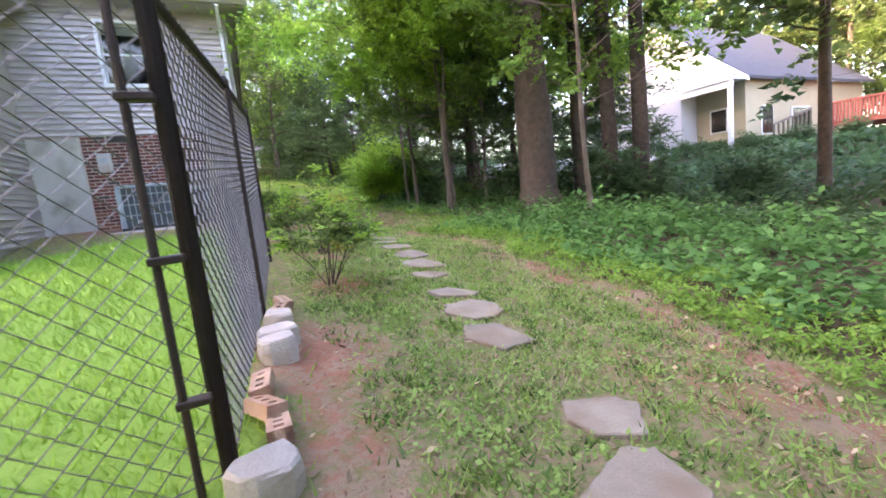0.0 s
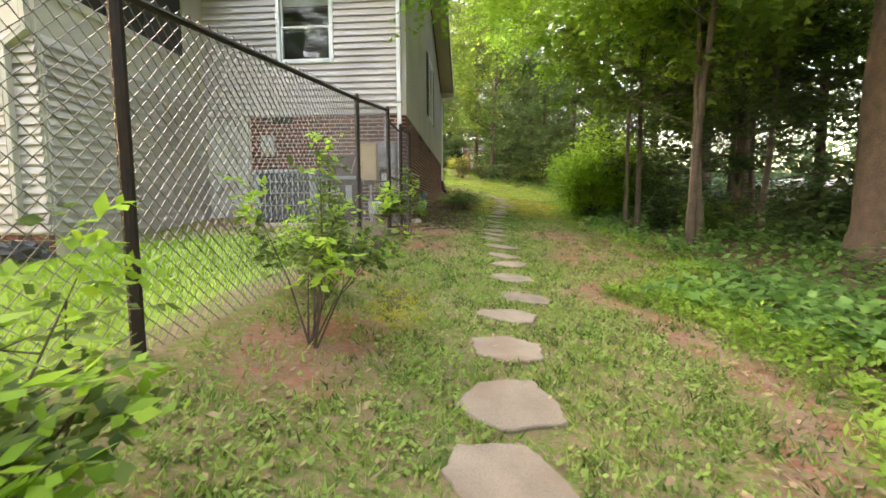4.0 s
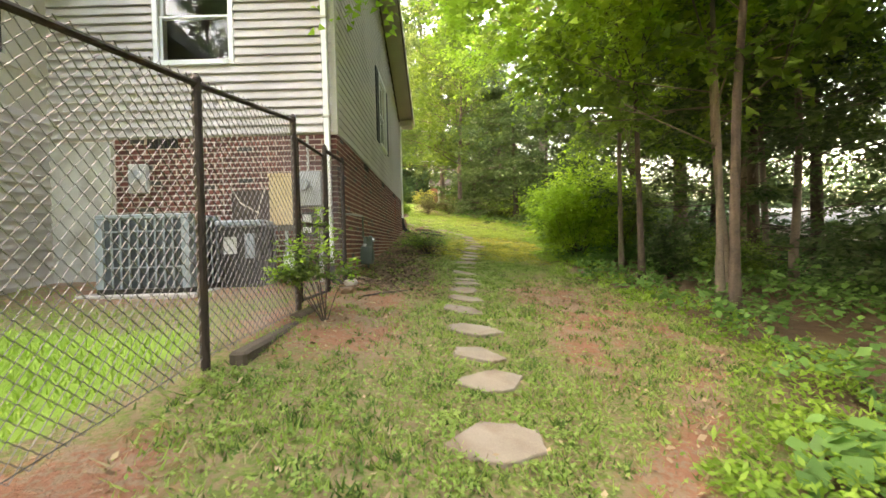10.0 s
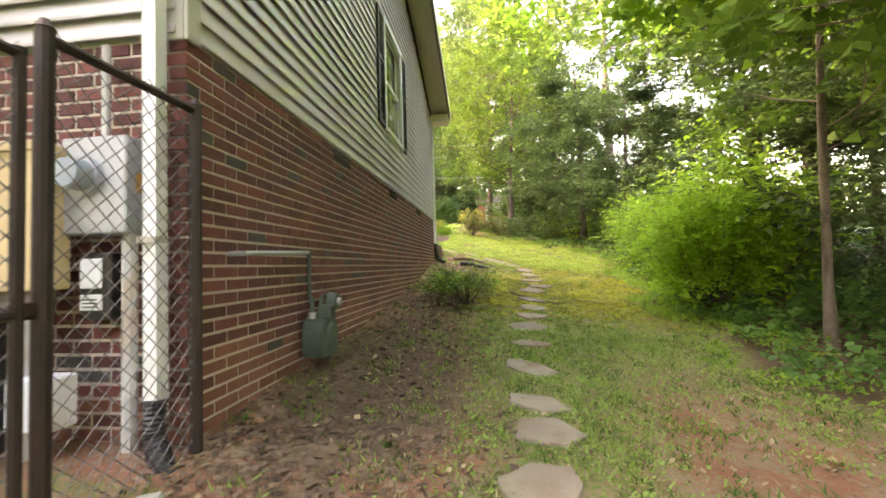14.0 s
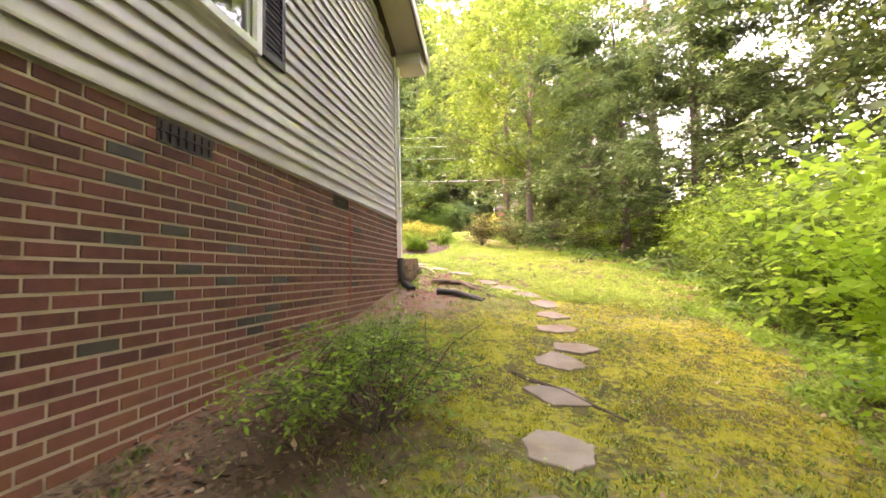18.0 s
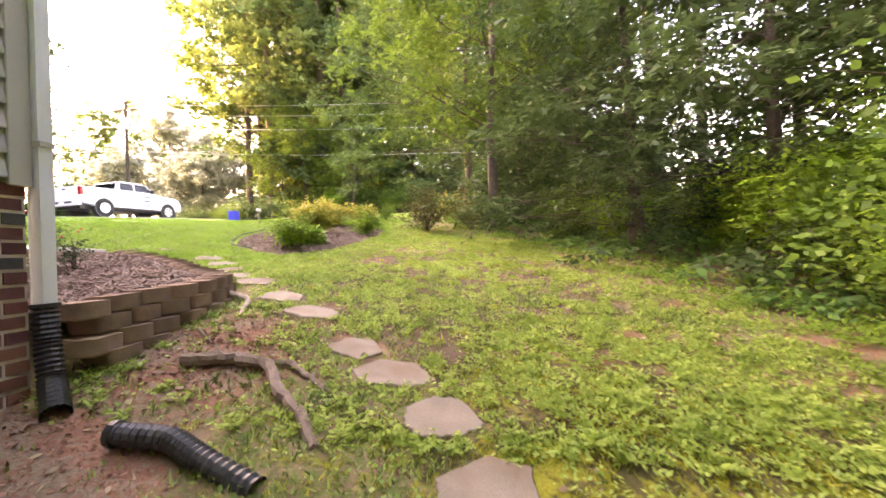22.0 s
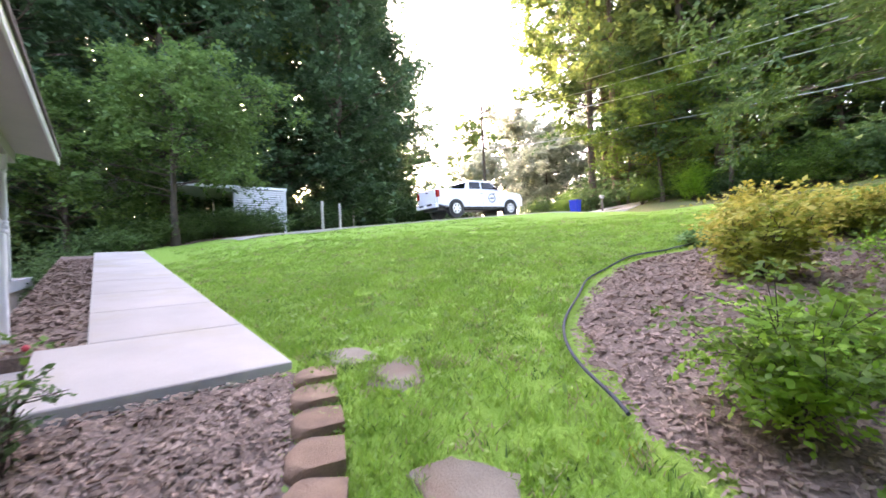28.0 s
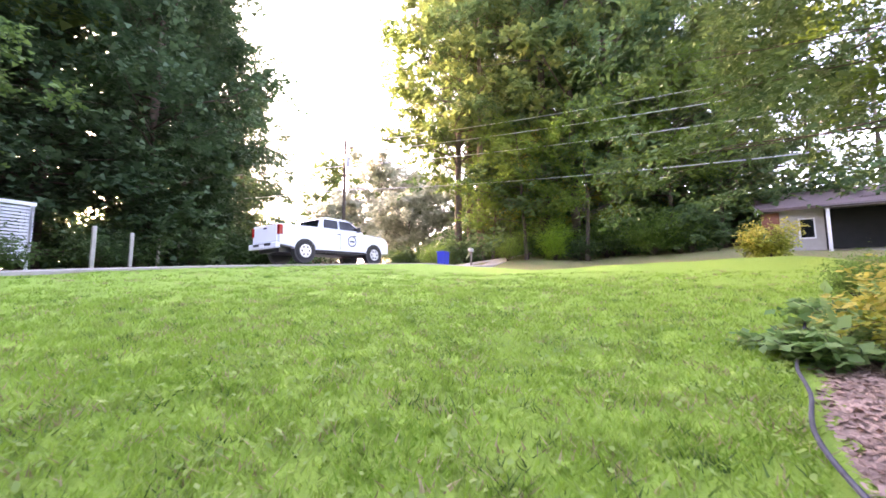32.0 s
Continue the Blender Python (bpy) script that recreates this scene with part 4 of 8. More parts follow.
def fence_line(points, tops, bottoms, label, post_r=0.03, rail=True, material=BLACK_IRON, wires=WIRE, group="chain-link fence runs", step=0.039):
    ob = tagged(empty("chain_link_fence"), label, "fence", group)
    for (x, y), t, b in zip(points, tops, bottoms):
        post = part("post", tube((x, y, b - 0.3), (x, y, t + 0.03), post_r, sides=10), material, ob)
        part("post_cap", tube((x, y, t + 0.03), (x, y, t + 0.065), post_r * 1.15, post_r * 0.5, 10), material, post)
    for i in range(len(points) - 1):
        a, b = (*points[i], tops[i]), (*points[i + 1], tops[i + 1])
        part("top_rail", tube(a, b, 0.021, sides=8), material, ob)
        wire_low = (*points[i], bottoms[i] + 0.06), (*points[i + 1], bottoms[i + 1] + 0.06)
        part("tension_wire", tube(*wire_low, 0.003, sides=4), wires, ob)
    tagged(mesh_part("chain_link_mesh", fence_wires(points, tops, bottoms, wires, step), ob), "woven wire mesh", kind="stuff")
    return ob


RUN = [(-0.53, -10.2), (-0.33, -8.5), (-0.15, -6.75), (-0.05, -3.38), (0.0, -1.77)]
RUN_TOP = [0.62, 0.8, 0.99, 1.42, 1.66]
RUN_LOW = [-1.0, -0.88, -0.74, -0.4, -0.34]
fence_line(RUN, RUN_TOP, RUN_LOW, "rusty black chain-link fence along the flagstone path")
fence_line([(0.02, -0.72), (0.075, -0.03)], [1.6, 1.58], [-0.33, -0.3], "short chain-link panel between the gate and the brick wall")
LEFT_RUN = [(-0.53 - 2.4 * k, -10.2 - 0.8 * k) for k in range(4)]
fence_line(LEFT_RUN, [0.62 - 0.0 * k for k in range(4)], [-1.0 + 0.04 * k for k in range(4)], "chain-link fence across the back yard", step=0.046)
clamp_pole = tagged(empty("fence_pole"), "thin black pole clamped beside the corner post", "pole")
part("pole", tube((-0.62, -10.25, -1.1), (-0.62, -10.25, 0.75), 0.013, sides=8), BLACK_IRON, clamp_pole)
for z in (0.28, -0.2, -0.66):
    part("clamp", box((-0.64, -10.275, z), (-0.54, -10.225, z + 0.025), 0.004), BLACK_IRON, clamp_pole)
FAR_RUN = [(-27.0, -11 + 3.2 * k) for k in range(6)]
fence_line(FAR_RUN, [float(land(*p)) + 1.2 for p in FAR_RUN], [float(land(*p)) for p in FAR_RUN], "grey chain-link fence at the far end of the yard", 0.035, True, GALV, WIRE, "chain-link fence runs", 0.06)

gate = tagged(empty("gate"), "closed rusty chain-link gate near the house corner", "gate")
ga, gb = (0.0, -1.68), (0.02, -0.8)
for p, t in ((ga, 1.5), (gb, 1.52)):
    part("gate_stile", tube((*p, -0.22), (*p, t), 0.02, sides=8), BLACK_IRON, gate)
for z in (-0.2, 0.62, 1.5):
    part("gate_rail", tube((*ga, z), (*gb, z), 0.018, sides=8), BLACK_IRON, gate)
part("latch", box((0.0, -0.8, 0.6), (0.03, -0.68, 0.66), 0.004), BLACK_IRON, gate)
for z in (0.1, 1.2):
    part("hinge", tube((0, -1.72, z), (0, -1.72, z + 0.06), 0.03, sides=8), BLACK_IRON, gate)
tagged(mesh_part("chain_link_mesh", fence_wires([ga, gb], [1.48, 1.5], [-0.2, -0.2], WIRE), gate), "woven wire mesh", kind="stuff")
edging_timber = tagged(empty("timber_edging"), "weathered timber edging along the foot of the fence", "edging")
for y0, y1, turn in ((-3.3, -2.1, 0.4), (-2.08, -0.8, -0.5)):
    part("timber_length", box((0.03, y0, -0.56), (0.15, y1, -0.28 if y0 > -2.5 else -0.335), 0.02, Matrix.Rotation(radians(turn), 4, "Z")), paint("dark_old_timber", (0.05, 0.036, 0.028), (0.13, 0.098, 0.075), 0.9, 6, 70, 0.7), edging_timber)


def lump(name, x, y, size, material, label, category, seed=0, group="", z=0.0):
    """A rough stone."""
    bm = bmesh.new()
    bmesh.ops.create_icosphere(bm, subdivisions=2, radius=0.5)
    for v in bm.verts:
        w = 0.85 + 0.35 * noise.noise(v.co * 2.4 + Vector((seed * 3.1, seed, 0)))
        v.co = Vector((max(-0.4, min(0.4, v.co.x)) * size[0] * w * 1.2, max(-0.4, min(0.4, v.co.y)) * size[1] * w * 1.2, max(-0.3, min(0.3, v.co.z)) * size[2] * w * 1.6))
    ob = part(name, bm, material)
    ob.matrix_basis = pose(x, y, float(land(x, y)) + size[2] * 0.3 + z, 0, 0, seed * 47)
    return tagged(ob, label, category, group)


STONE = paint("pale_fieldstone", (0.3, 0.265, 0.235), (0.5, 0.45, 0.405), 0.9, 6, 90, 0.6, each=0.5)
lump("border_stone", 0.28, -0.62, (0.24, 0.17, 0.09), STONE, "pale flat stone stacked beside the gate post", "stone", 1, "stones by the gate", 0.08)
lump("border_stone", 0.24, -0.72, (0.27, 0.2, 0.1), BLOCK, "reddish stone beside the gate post", "stone", 2, "stones by the gate")


def slab(x, y, long, wide, tall, turn, seed, label):
    """A flat-topped border stone with an uneven, worn outline."""
    bm = bmesh.new()
    rand = random.Random(seed)
    ring = []
    for k in range(9):
        a, r = 2 * math.pi * k / 9, rand.uniform(0.82, 1.08)
        ring.append((0.5 * long * r * math.copysign(abs(math.cos(a)) ** 0.7, math.cos(a)), 0.5 * wide * r * math.copysign(abs(math.sin(a)) ** 0.7, math.sin(a))))
    levels = [(-0.06, 0.96), (tall * 0.5, 1.03), (tall - 0.015, 0.99), (tall, 0.9)]
    rows = [[bm.verts.new((px * f + rand.uniform(-0.004, 0.004), py * f + rand.uniform(-0.004, 0.004), z + rand.uniform(-0.004, 0.004))) for px, py in ring] for z, f in levels]
    for low, high in zip(rows, rows[1:]):
        for k in range(9):
            bm.faces.new((low[k], low[(k + 1) % 9], high[(k + 1) % 9], high[k]))
    bm.faces.new(rows[-1])
    ob = part("border_stone", bm, STONE)
    ob.matrix_basis = pose(x, y, float(land(x, y)), rand.uniform(-4, 4), rand.uniform(-4, 4), turn)
    return tagged(ob, label, "stone", "border stones")


slab(-0.42, -10.33, 0.25, 0.2, 0.12, 20, 3, "large pale flat stone at the foot of the fence post")
slab(-0.3, -9.36, 0.24, 0.2, 0.12, 95, 4, "pale flat stone in the fence border")
slab(-0.27, -9.13, 0.22, 0.19, 0.1, 10, 5, "rounded pale flat stone in the fence border")
slab(-0.25, -8.86, 0.24, 0.19, 0.12, 80, 8, "pale wedge-shaped stone in the fence border")
tan_brick = empty("cored_brick")
bm = bmesh.new()
for a, b in (((-0.1, -0.045), (-0.072, 0.045)), ((-0.042, -0.045), (-0.014, 0.045)), ((0.014, -0.045), (0.042, 0.045)), ((0.072, -0.045), (0.1, 0.045))):
    add_box(bm, (a[0], a[1], 0), (b[0], b[1], 0.06))
for y0, y1 in ((-0.045, -0.018), (0.018, 0.045)):
    add_box(bm, (-0.1, y0, 0), (0.1, y1, 0.06))
part("brick_body", bm, paint("tan_brick", (0.42, 0.24, 0.16), (0.58, 0.4, 0.29), 0.9, 12, 120, 0.5, each=0.6), tan_brick)
# shade down in the cores, painted as a near-black plate
part("core_shade_plate", box((-0.09, -0.02, 0.002), (0.09, 0.02, 0.02)), DARK, tan_brick)
tagged(tan_brick, "tan cored brick lying in the fence border", "brick", "cored bricks of the border")
spots = [(-0.36, -10.1), (-0.4, -9.93), (-0.39, -9.74), (-0.22, -8.6), (-0.18, -8.38)]
for k, (x, y) in enumerate(spots):
    m = pose(x, y, float(land(x, y)) + 0.03, 12 * math.sin(k * 2.1), 8 * math.cos(k), 90 + 25 * math.sin(k * 1.7))
    if k == 0:
        tan_brick.matrix_basis = m
    else:
        copy_thing(tan_brick, m)

# ---- machines and boxes on the back wall ----
ac = tagged(empty("air_conditioner", pose(-2.0, -0.85, -0.13)), "grey outdoor air-conditioning unit on a concrete pad", "air conditioner")
W, D, H = 1.1, 0.72, 0.93
part("coil", box((-W / 2 + 0.03, -D / 2 + 0.03, 0.06), (W / 2 - 0.03, D / 2 - 0.03, H - 0.06)), DARK_METAL, ac)
part("base_pan", box((-W / 2, -D / 2, 0), (W / 2, D / 2, 0.06), 0.006), BLACK_TRIM, ac)
part("top_cover", box((-W / 2, -D / 2, H - 0.06), (W / 2, D / 2, H), 0.012), CASE, ac)
for x in (-1, 1):
    for y in (-1, 1):
        part("corner_post", box((x * W / 2 - 0.05, y * D / 2 - 0.05, 0.06), (x * W / 2 + 0.05 * (x < 0) + 0.0 * x, y * D / 2 + 0.05 * (y < 0), H - 0.06)) if False else box((min(x * W / 2, x * (W / 2 - 0.09)), min(y * D / 2, y * (D / 2 - 0.09)), 0.06), (max(x * W / 2, x * (W / 2 - 0.09)), max(y * D / 2, y * (D / 2 - 0.09)), H - 0.06)), CASE, ac)
for k in range(1, 9):
    x = -W / 2 + 0.09 + k * (W - 0.18) / 9
    part("guard_bar", box((x - 0.008, -D / 2 - 0.004, 0.06), (x + 0.008, -D / 2 + 0.012, H - 0.06)), CASE, ac)
for z in (0.3, 0.52, 0.72):
    part("guard_rail", box((-W / 2 + 0.09, -D / 2 - 0.008, z), (W / 2 - 0.09, -D / 2 + 0.004, z + 0.018)), CASE, ac)
for k in range(5):
    y = -D / 2 + 0.12 + k * 0.12
    part("guard_bar", box((W / 2 - 0.012, y - 0.008, 0.06), (W / 2 + 0.004, y + 0.008, H - 0.06)), CASE, ac)
bm = bmesh.new()
for r in (0.08, 0.15, 0.22, 0.29):
    bmesh.ops.create_cone(bm, segments=24, radius1=r, radius2=r, depth=0.012, cap_ends=False, matrix=Matrix.Translation((0, 0, H + 0.008)))
part("fan_guard", bm, BLACK_IRON, ac)
tagged(part("equipment_pad", box((-2.75, -1.3, -0.36), (-1.35, -0.4, -0.13), 0.015), CONCRETE), "concrete pad under the air conditioner", "concrete pad")
tagged(part("paving_slab", box((-4.3, -1.15, -0.32), (-2.8, -0.1, -0.2), 0.01), CONCRETE), "concrete slab before the crawlspace door", "concrete slab")

panel = tagged(empty("utility_box"), "tan utility box on a post beside the gate", "utility box")
part("box_body", box((-0.88, -0.3, 0.68), (-0.54, -0.12, 1.38), 0.008), TANBOX, panel)
part("box_lid", box((-0.89, -0.32, 1.34), (-0.53, -0.11, 1.39), 0.006), TANBOX, panel)
part("box_foot", box((-0.8, -0.26, 0.6), (-0.6, -0.14, 0.68)), TIMBER, panel)
part("conduit", tube((-0.68, -0.22, -0.35), (-0.68, -0.22, 0.62), 0.025), PVC, panel)
small = tagged(empty("junction_box"), "small white junction box low on the wall", "utility box")
part("box_body", box((-0.72, -0.28, 0.02), (-0.47, -0.14, 0.27), 0.01), WHITE, small)
part("conduit", tube((-0.66, -0.2, -0.35), (-0.66, -0.2, 0.03), 0.02), PVC, small)
meter = tagged(empty("electric_meter"), "grey steel electric meter box with a round glass meter", "electric meter")
part("box_body", box((-0.56, -0.16, 0.95), (-0.2, 0.0, 1.44), 0.008), GALV, meter)
part("meter_glass", tube((-0.42, -0.27, 1.24), (-0.42, -0.16, 1.24), 0.07, 0.085, 18), CASE, meter)
part("meter_ring", tube((-0.42, -0.19, 1.24), (-0.42, -0.16, 1.24), 0.098, sides=18), GALV, meter)
part("warning_label", box((-0.2, -0.1, 1.16), (-0.197, -0.06, 1.26)), paint("orange_label", (0.5, 0.25, 0.05), (0.6, 0.32, 0.08), 0.6), meter, "small orange label")
part("conduit", tube((-0.25, -0.08, -0.4), (-0.25, -0.08, 0.95), 0.035), PVC, meter)
part("service_pipe", tube((-0.4, -0.07, 1.44), (-0.4, -0.07, 1.95), 0.02), PVC, meter)
switch = tagged(empty("disconnect_switch"), "small white switch box with a printed door", "switch box")
part("box_body", box((-0.5, -0.12, 0.52), (-0.32, 0.0, 0.86), 0.008), BLACK_TRIM, switch)
part("door_plate", box((-0.48, -0.135, 0.68), (-0.36, -0.12, 0.83), 0.004), WHITE, switch)
part("label_plate", box((-0.48, -0.135, 0.57), (-0.36, -0.12, 0.65), 0.004), WHITE, switch)
for k in range(3):
    part("text_bar", box((-0.46, -0.138, 0.585 + k * 0.018), (-0.38, -0.135, 0.592 + k * 0.018)), BLACK_TRIM, switch)
bell = tagged(empty("phone_box"), "small weathered grey box high on the brick wall", "utility box")
part("box_body", box((-2.98, -0.09, 1.2), (-2.72, 0.0, 1.62), 0.01), PVC, bell)
part("round_cover", tube((-2.85, -0.11, 1.46), (-2.85, -0.09, 1.46), 0.07, sides=16), GALV, bell)
bench = tagged(empty("deck_box"), "black plastic storage box with a grey lid beside the air conditioner", "storage box")
part("box_body", box((-1.4, -0.66, -0.38), (-0.86, -0.14, 0.66), 0.02), BLACK_PLASTIC, bench)
part("lid", box((-1.43, -0.7, 0.66), (-0.83, -0.12, 0.735), 0.015), CASE, bench, "grey hinged lid")
for k in range(4):
    part("rib", box((-1.36 + 0.13 * k, -0.675, -0.2), (-1.32 + 0.13 * k, -0.66, 0.6), 0.004), BLACK_PLASTIC, bench)
part("label_plate", box((-1.33, -0.68, 0.3), (-1.16, -0.676, 0.52)), PVC, bench, "faded grey paper label")
part("label_plate", box((-1.05, -0.68, 0.24), (-0.93, -0.676, 0.56)), CASE, bench)
tagged(part("leaning_board", box((-1.5, -0.1, 0.72), (-0.84, -0.06, 1.2), 0.006), paint("dark_brown_board", (0.05, 0.035, 0.03), (0.1, 0.072, 0.06), 0.85, 5, 60, 0.4)), "dark brown board leaning against the brick wall", "board")
branches = tagged(empty("dead_branch"), "pale bare branch resting on the storage box", "branch")
for pts, r in (([(-1.36, -0.4, 1.2), (-1.22, -0.42, 0.98), (-0.98, -0.4, 0.84)], 0.014), ([(-0.9, -0.35, 1.22), (-0.98, -0.38, 0.95), (-1.02, -0.4, 0.76)], 0.01)):
    bm = bmesh.new()
    for a, b in zip(pts, pts[1:]):
        add_tube(bm, a, b, r, r * 0.7, 6)
    part("limb", bm, paint("bleached_branch", (0.3, 0.25, 0.2), (0.45, 0.39, 0.33), 0.8), branches)

gas = tagged(empty("gas_meter", pose(0.16, 1.32, float(land(0.17, 1.32)) - 0.04)), "dark grey-green gas meter with pipes against the brick wall", "gas meter")
bm = prism([(-0.14, 0.14), (0.12, 0.14), (0.14, 0.2), (0.14, 0.36), (0.1, 0.44), (0.03, 0.47), (-0.05, 0.47), (-0.12, 0.44), (-0.16, 0.36), (-0.16, 0.2)], "x", -0.1, 0.09)
bmesh.ops.bevel(bm, geom=list(bm.edges), offset=0.014, segments=2, affect="EDGES")
part("meter_body", bm, GASGREY, gas)
part("front_cover", tube((0.09, -0.01, 0.3), (0.112, -0.01, 0.3), 0.11, 0.095, 20), GASGREY, gas)
part("index_box", box((0.0, -0.07, 0.44), (0.105, 0.05, 0.55), 0.012), GASGREY, gas)
part("index_window", box((0.105, -0.055, 0.465), (0.11, 0.035, 0.53), 0.003), BLACK_TRIM, gas)
for y in (-0.1, 0.08):
    part("union_nut", tube((-0.03, y, 0.45), (-0.03, y, 0.5), 0.032, sides=6), GALV, gas)
    part("riser", tube((-0.03, y, 0.5), (-0.03, y, 0.62), 0.018, sides=10), GASGREY, gas)
part("regulator", tube((0.0, 0.2, 0.56), (0.07, 0.2, 0.56), 0.085, 0.07, 18), GASGREY, gas, "round pressure regulator")
part("regulator_cap", tube((0.07, 0.2, 0.56), (0.1, 0.2, 0.56), 0.035, 0.03, 12), GALV, gas)
part("link_pipe", tube((-0.03, 0.08, 0.61), (-0.03, 0.22, 0.61), 0.018, sides=10), GASGREY, gas)
part("inlet_riser", tube((-0.03, 0.22, -0.1), (-0.03, 0.22, 0.62), 0.02, sides=10), GASGREY, gas)
part("shut_off_valve", box((-0.06, 0.19, 0.24), (0.02, 0.25, 0.31), 0.01), GALV, gas)
part("outlet_riser", tube((-0.05, -0.1, 0.6), (-0.05, -0.1, 0.98), 0.016, sides=10), GASGREY, gas)
part("house_pipe", tube((-0.06, -0.09, 0.98), (-0.06, -0.98, 0.95), 0.016, sides=10), GALV, gas)
part("house_pipe", tube((-0.06, -0.97, 0.95), (-0.2, -0.97, 0.95), 0.016, sides=10), GALV, gas)

# ---- front porch ----
FY, DECK_Z, PXE = 10.9, 2.3, -3.5
porch_floor = tagged(empty("floor_porch"), "grey front porch deck with white rim board over brick", "floor", kind="structure")
part("deck_boards", box((-14, DEPTH + 0.03, DECK_Z - 0.06), (PXE, FY, DECK_Z)), CONCRETE, porch_floor)
part("rim_board", box((-14, FY, DECK_Z - 0.2), (PXE + 0.02, FY + 0.03, DECK_Z - 0.002), 0.004), WHITE, porch_floor)
part("rim_board", box((PXE, DEPTH + 0.03, DECK_Z - 0.2), (PXE + 0.03, FY, DECK_Z - 0.002), 0.004), WHITE, porch_floor)
part("brick_skirt", box((-14, DEPTH + 0.1, 1.0), (PXE - 0.02, FY - 0.02, DECK_Z - 0.2)), MORTAR, porch_floor)
porch_ceiling = tagged(empty("ceiling"), "sloping cream board ceiling and soffit of the front porch", "ceiling", kind="structure")
slope = (4.95 - 4.62) / 2.2
part("ceiling_boards", prism([(DEPTH, 5.05), (11.5, 4.62), (11.5, 4.66), (DEPTH, 5.09)], "x", -12.0, -2.95), SOFFIT, porch_ceiling)
part("porch_roof_plate", prism([(DEPTH, 5.12), (11.56, 4.7), (11.56, 4.8), (DEPTH, 5.22)], "x", -12.05, -2.9), SHINGLE, porch_ceiling)
part("front_fascia", box((-12.05, 11.5, 4.56), (-2.9, 11.53, 4.76), 0.004), WHITE, porch_ceiling)
part("end_fascia", prism([(DEPTH, 5.0), (11.53, 4.56), (11.53, 4.76), (DEPTH, 5.22)], "x", -2.94, -2.91), WHITE, porch_ceiling)
part("beam", box((-11.8, 10.78, 4.5), (-3.1, 10.92, 4.72), 0.005), SOFFIT, porch_ceiling)
part("plate_above", box((-4.0, DEPTH - 0.02, 4.7), (-2.95, DEPTH + 0.03, 5.1)), TRIM, porch_ceiling)


def turned_post():
    """Square foot, turned shaft, square head."""
    ob = empty("porch_post")
    part("post_foot", box((-0.06, -0.06, 0), (0.06, 0.06, 0.95), 0.006), WHITE, ob)
    bm = bmesh.new()
    prof = [(0.95, 0.058), (0.99, 0.05), (1.02, 0.062), (1.06, 0.04), (1.12, 0.055), (1.35, 0.05), (1.6, 0.045), (1.82, 0.042), (1.86, 0.056), (1.9, 0.042), (1.93, 0.055)]
    rings = [[bm.verts.new((r * math.cos(a), r * math.sin(a), z)) for a in np.linspace(0, 2 * math.pi, 12, endpoint=False)] for z, r in prof]
    for p, q in zip(rings, rings[1:]):
        for k in range(12):
            bm.faces.new((p[k], p[(k + 1) % 12], q[(k + 1) % 12], q[k]))
    part("turned_shaft", bm, WHITE, ob)
    part("post_head", box((-0.055, -0.055, 1.93), (0.055, 0.055, 2.22), 0.006), WHITE, ob)
    return tagged(ob, "white turned wooden porch post", "post", "posts of the front porch")


first = turned_post()
first.matrix_basis = pose(PXE - 0.03, 10.84, DECK_Z)
for x in (-5.1, -7.0, -9.0, -11.0):
    copy_thing(first, pose(x, 10.84, DECK_Z))


def railing(a, b, z0, z1, drop, label, count):
    """Rails and balusters from a to b (x, y); the far end lies lower by drop."""
    ob = tagged(empty("porch_railing"), label, "railing", "porch railings")
    for nm, z in (("top_rail", z1), ("bottom_rail", z0)):
        p, q = Vector((*a, z)), Vector((*b, z - drop))
        d = q - p
        turn = Matrix.Translation(p) @ d.to_track_quat("Y", "Z").to_matrix().to_4x4()
        part(nm, box((-0.03, 0, -0.02), (0.03, d.length, 0.03), 0.006, turn), WHITE, ob)
    for k in range(count):
        f = (k + 0.5) / count
        x, y, dz = a[0] + (b[0] - a[0]) * f, a[1] + (b[1] - a[1]) * f, drop * f
        part("baluster", box((x - 0.02, y - 0.02, z0 - dz + 0.02), (x + 0.02, y + 0.02, z1 - dz - 0.01), 0.003), WHITE, ob)
    return ob


def newel(x, y, z, h):
    ob = tagged(empty("newel_post", pose(x, y, z)), "white newel post with a ball finial by the steps", "post", "newel posts of the steps")
    part("post_body", box((-0.06, -0.06, 0), (0.06, 0.06, h), 0.008), WHITE, ob)
    part("post_cap", box((-0.072, -0.072, h), (0.072, 0.072, h + 0.03), 0.008), WHITE, ob)
    bm = bmesh.new()
    bmesh.ops.create_uvsphere(bm, u_segments=12, v_segments=8, radius=0.045, matrix=Matrix.Translation((0, 0, h + 0.08)))
    add_tube(bm, (0, 0, h + 0.03), (0, 0, h + 0.05), 0.03, sides=10)
    part("ball_finial", bm, WHITE, ob)


railing((PXE - 0.03, 10.78), (PXE - 0.03, DEPTH + 0.05), DECK_Z + 0.12, DECK_Z + 0.88, 0.0, "white wooden railing on the porch side", 11)
railing((PXE - 0.03, 10.92), (PXE - 0.03, 11.44), DECK_Z + 0.1, DECK_Z + 0.82, 0.36, "white sloping handrail down the brick steps", 5)
railing((-5.1, 10.92), (-5.1, 11.44), DECK_Z + 0.1, DECK_Z + 0.82, 0.36, "white sloping handrail on the far side of the steps", 5)
railing((-5.2, 10.84), (-6.95, 10.84), DECK_Z + 0.12, DECK_Z + 0.88, 0.0, "white wooden railing along the porch front", 12)
railing((-7.05, 10.84), (-8.95, 10.84), DECK_Z + 0.12, DECK_Z + 0.88, 0.0, "white wooden railing along the porch front", 13)
newel(PXE, 11.49, 1.76, 0.99)
newel(-5.1, 11.49, 1.8, 0.99)
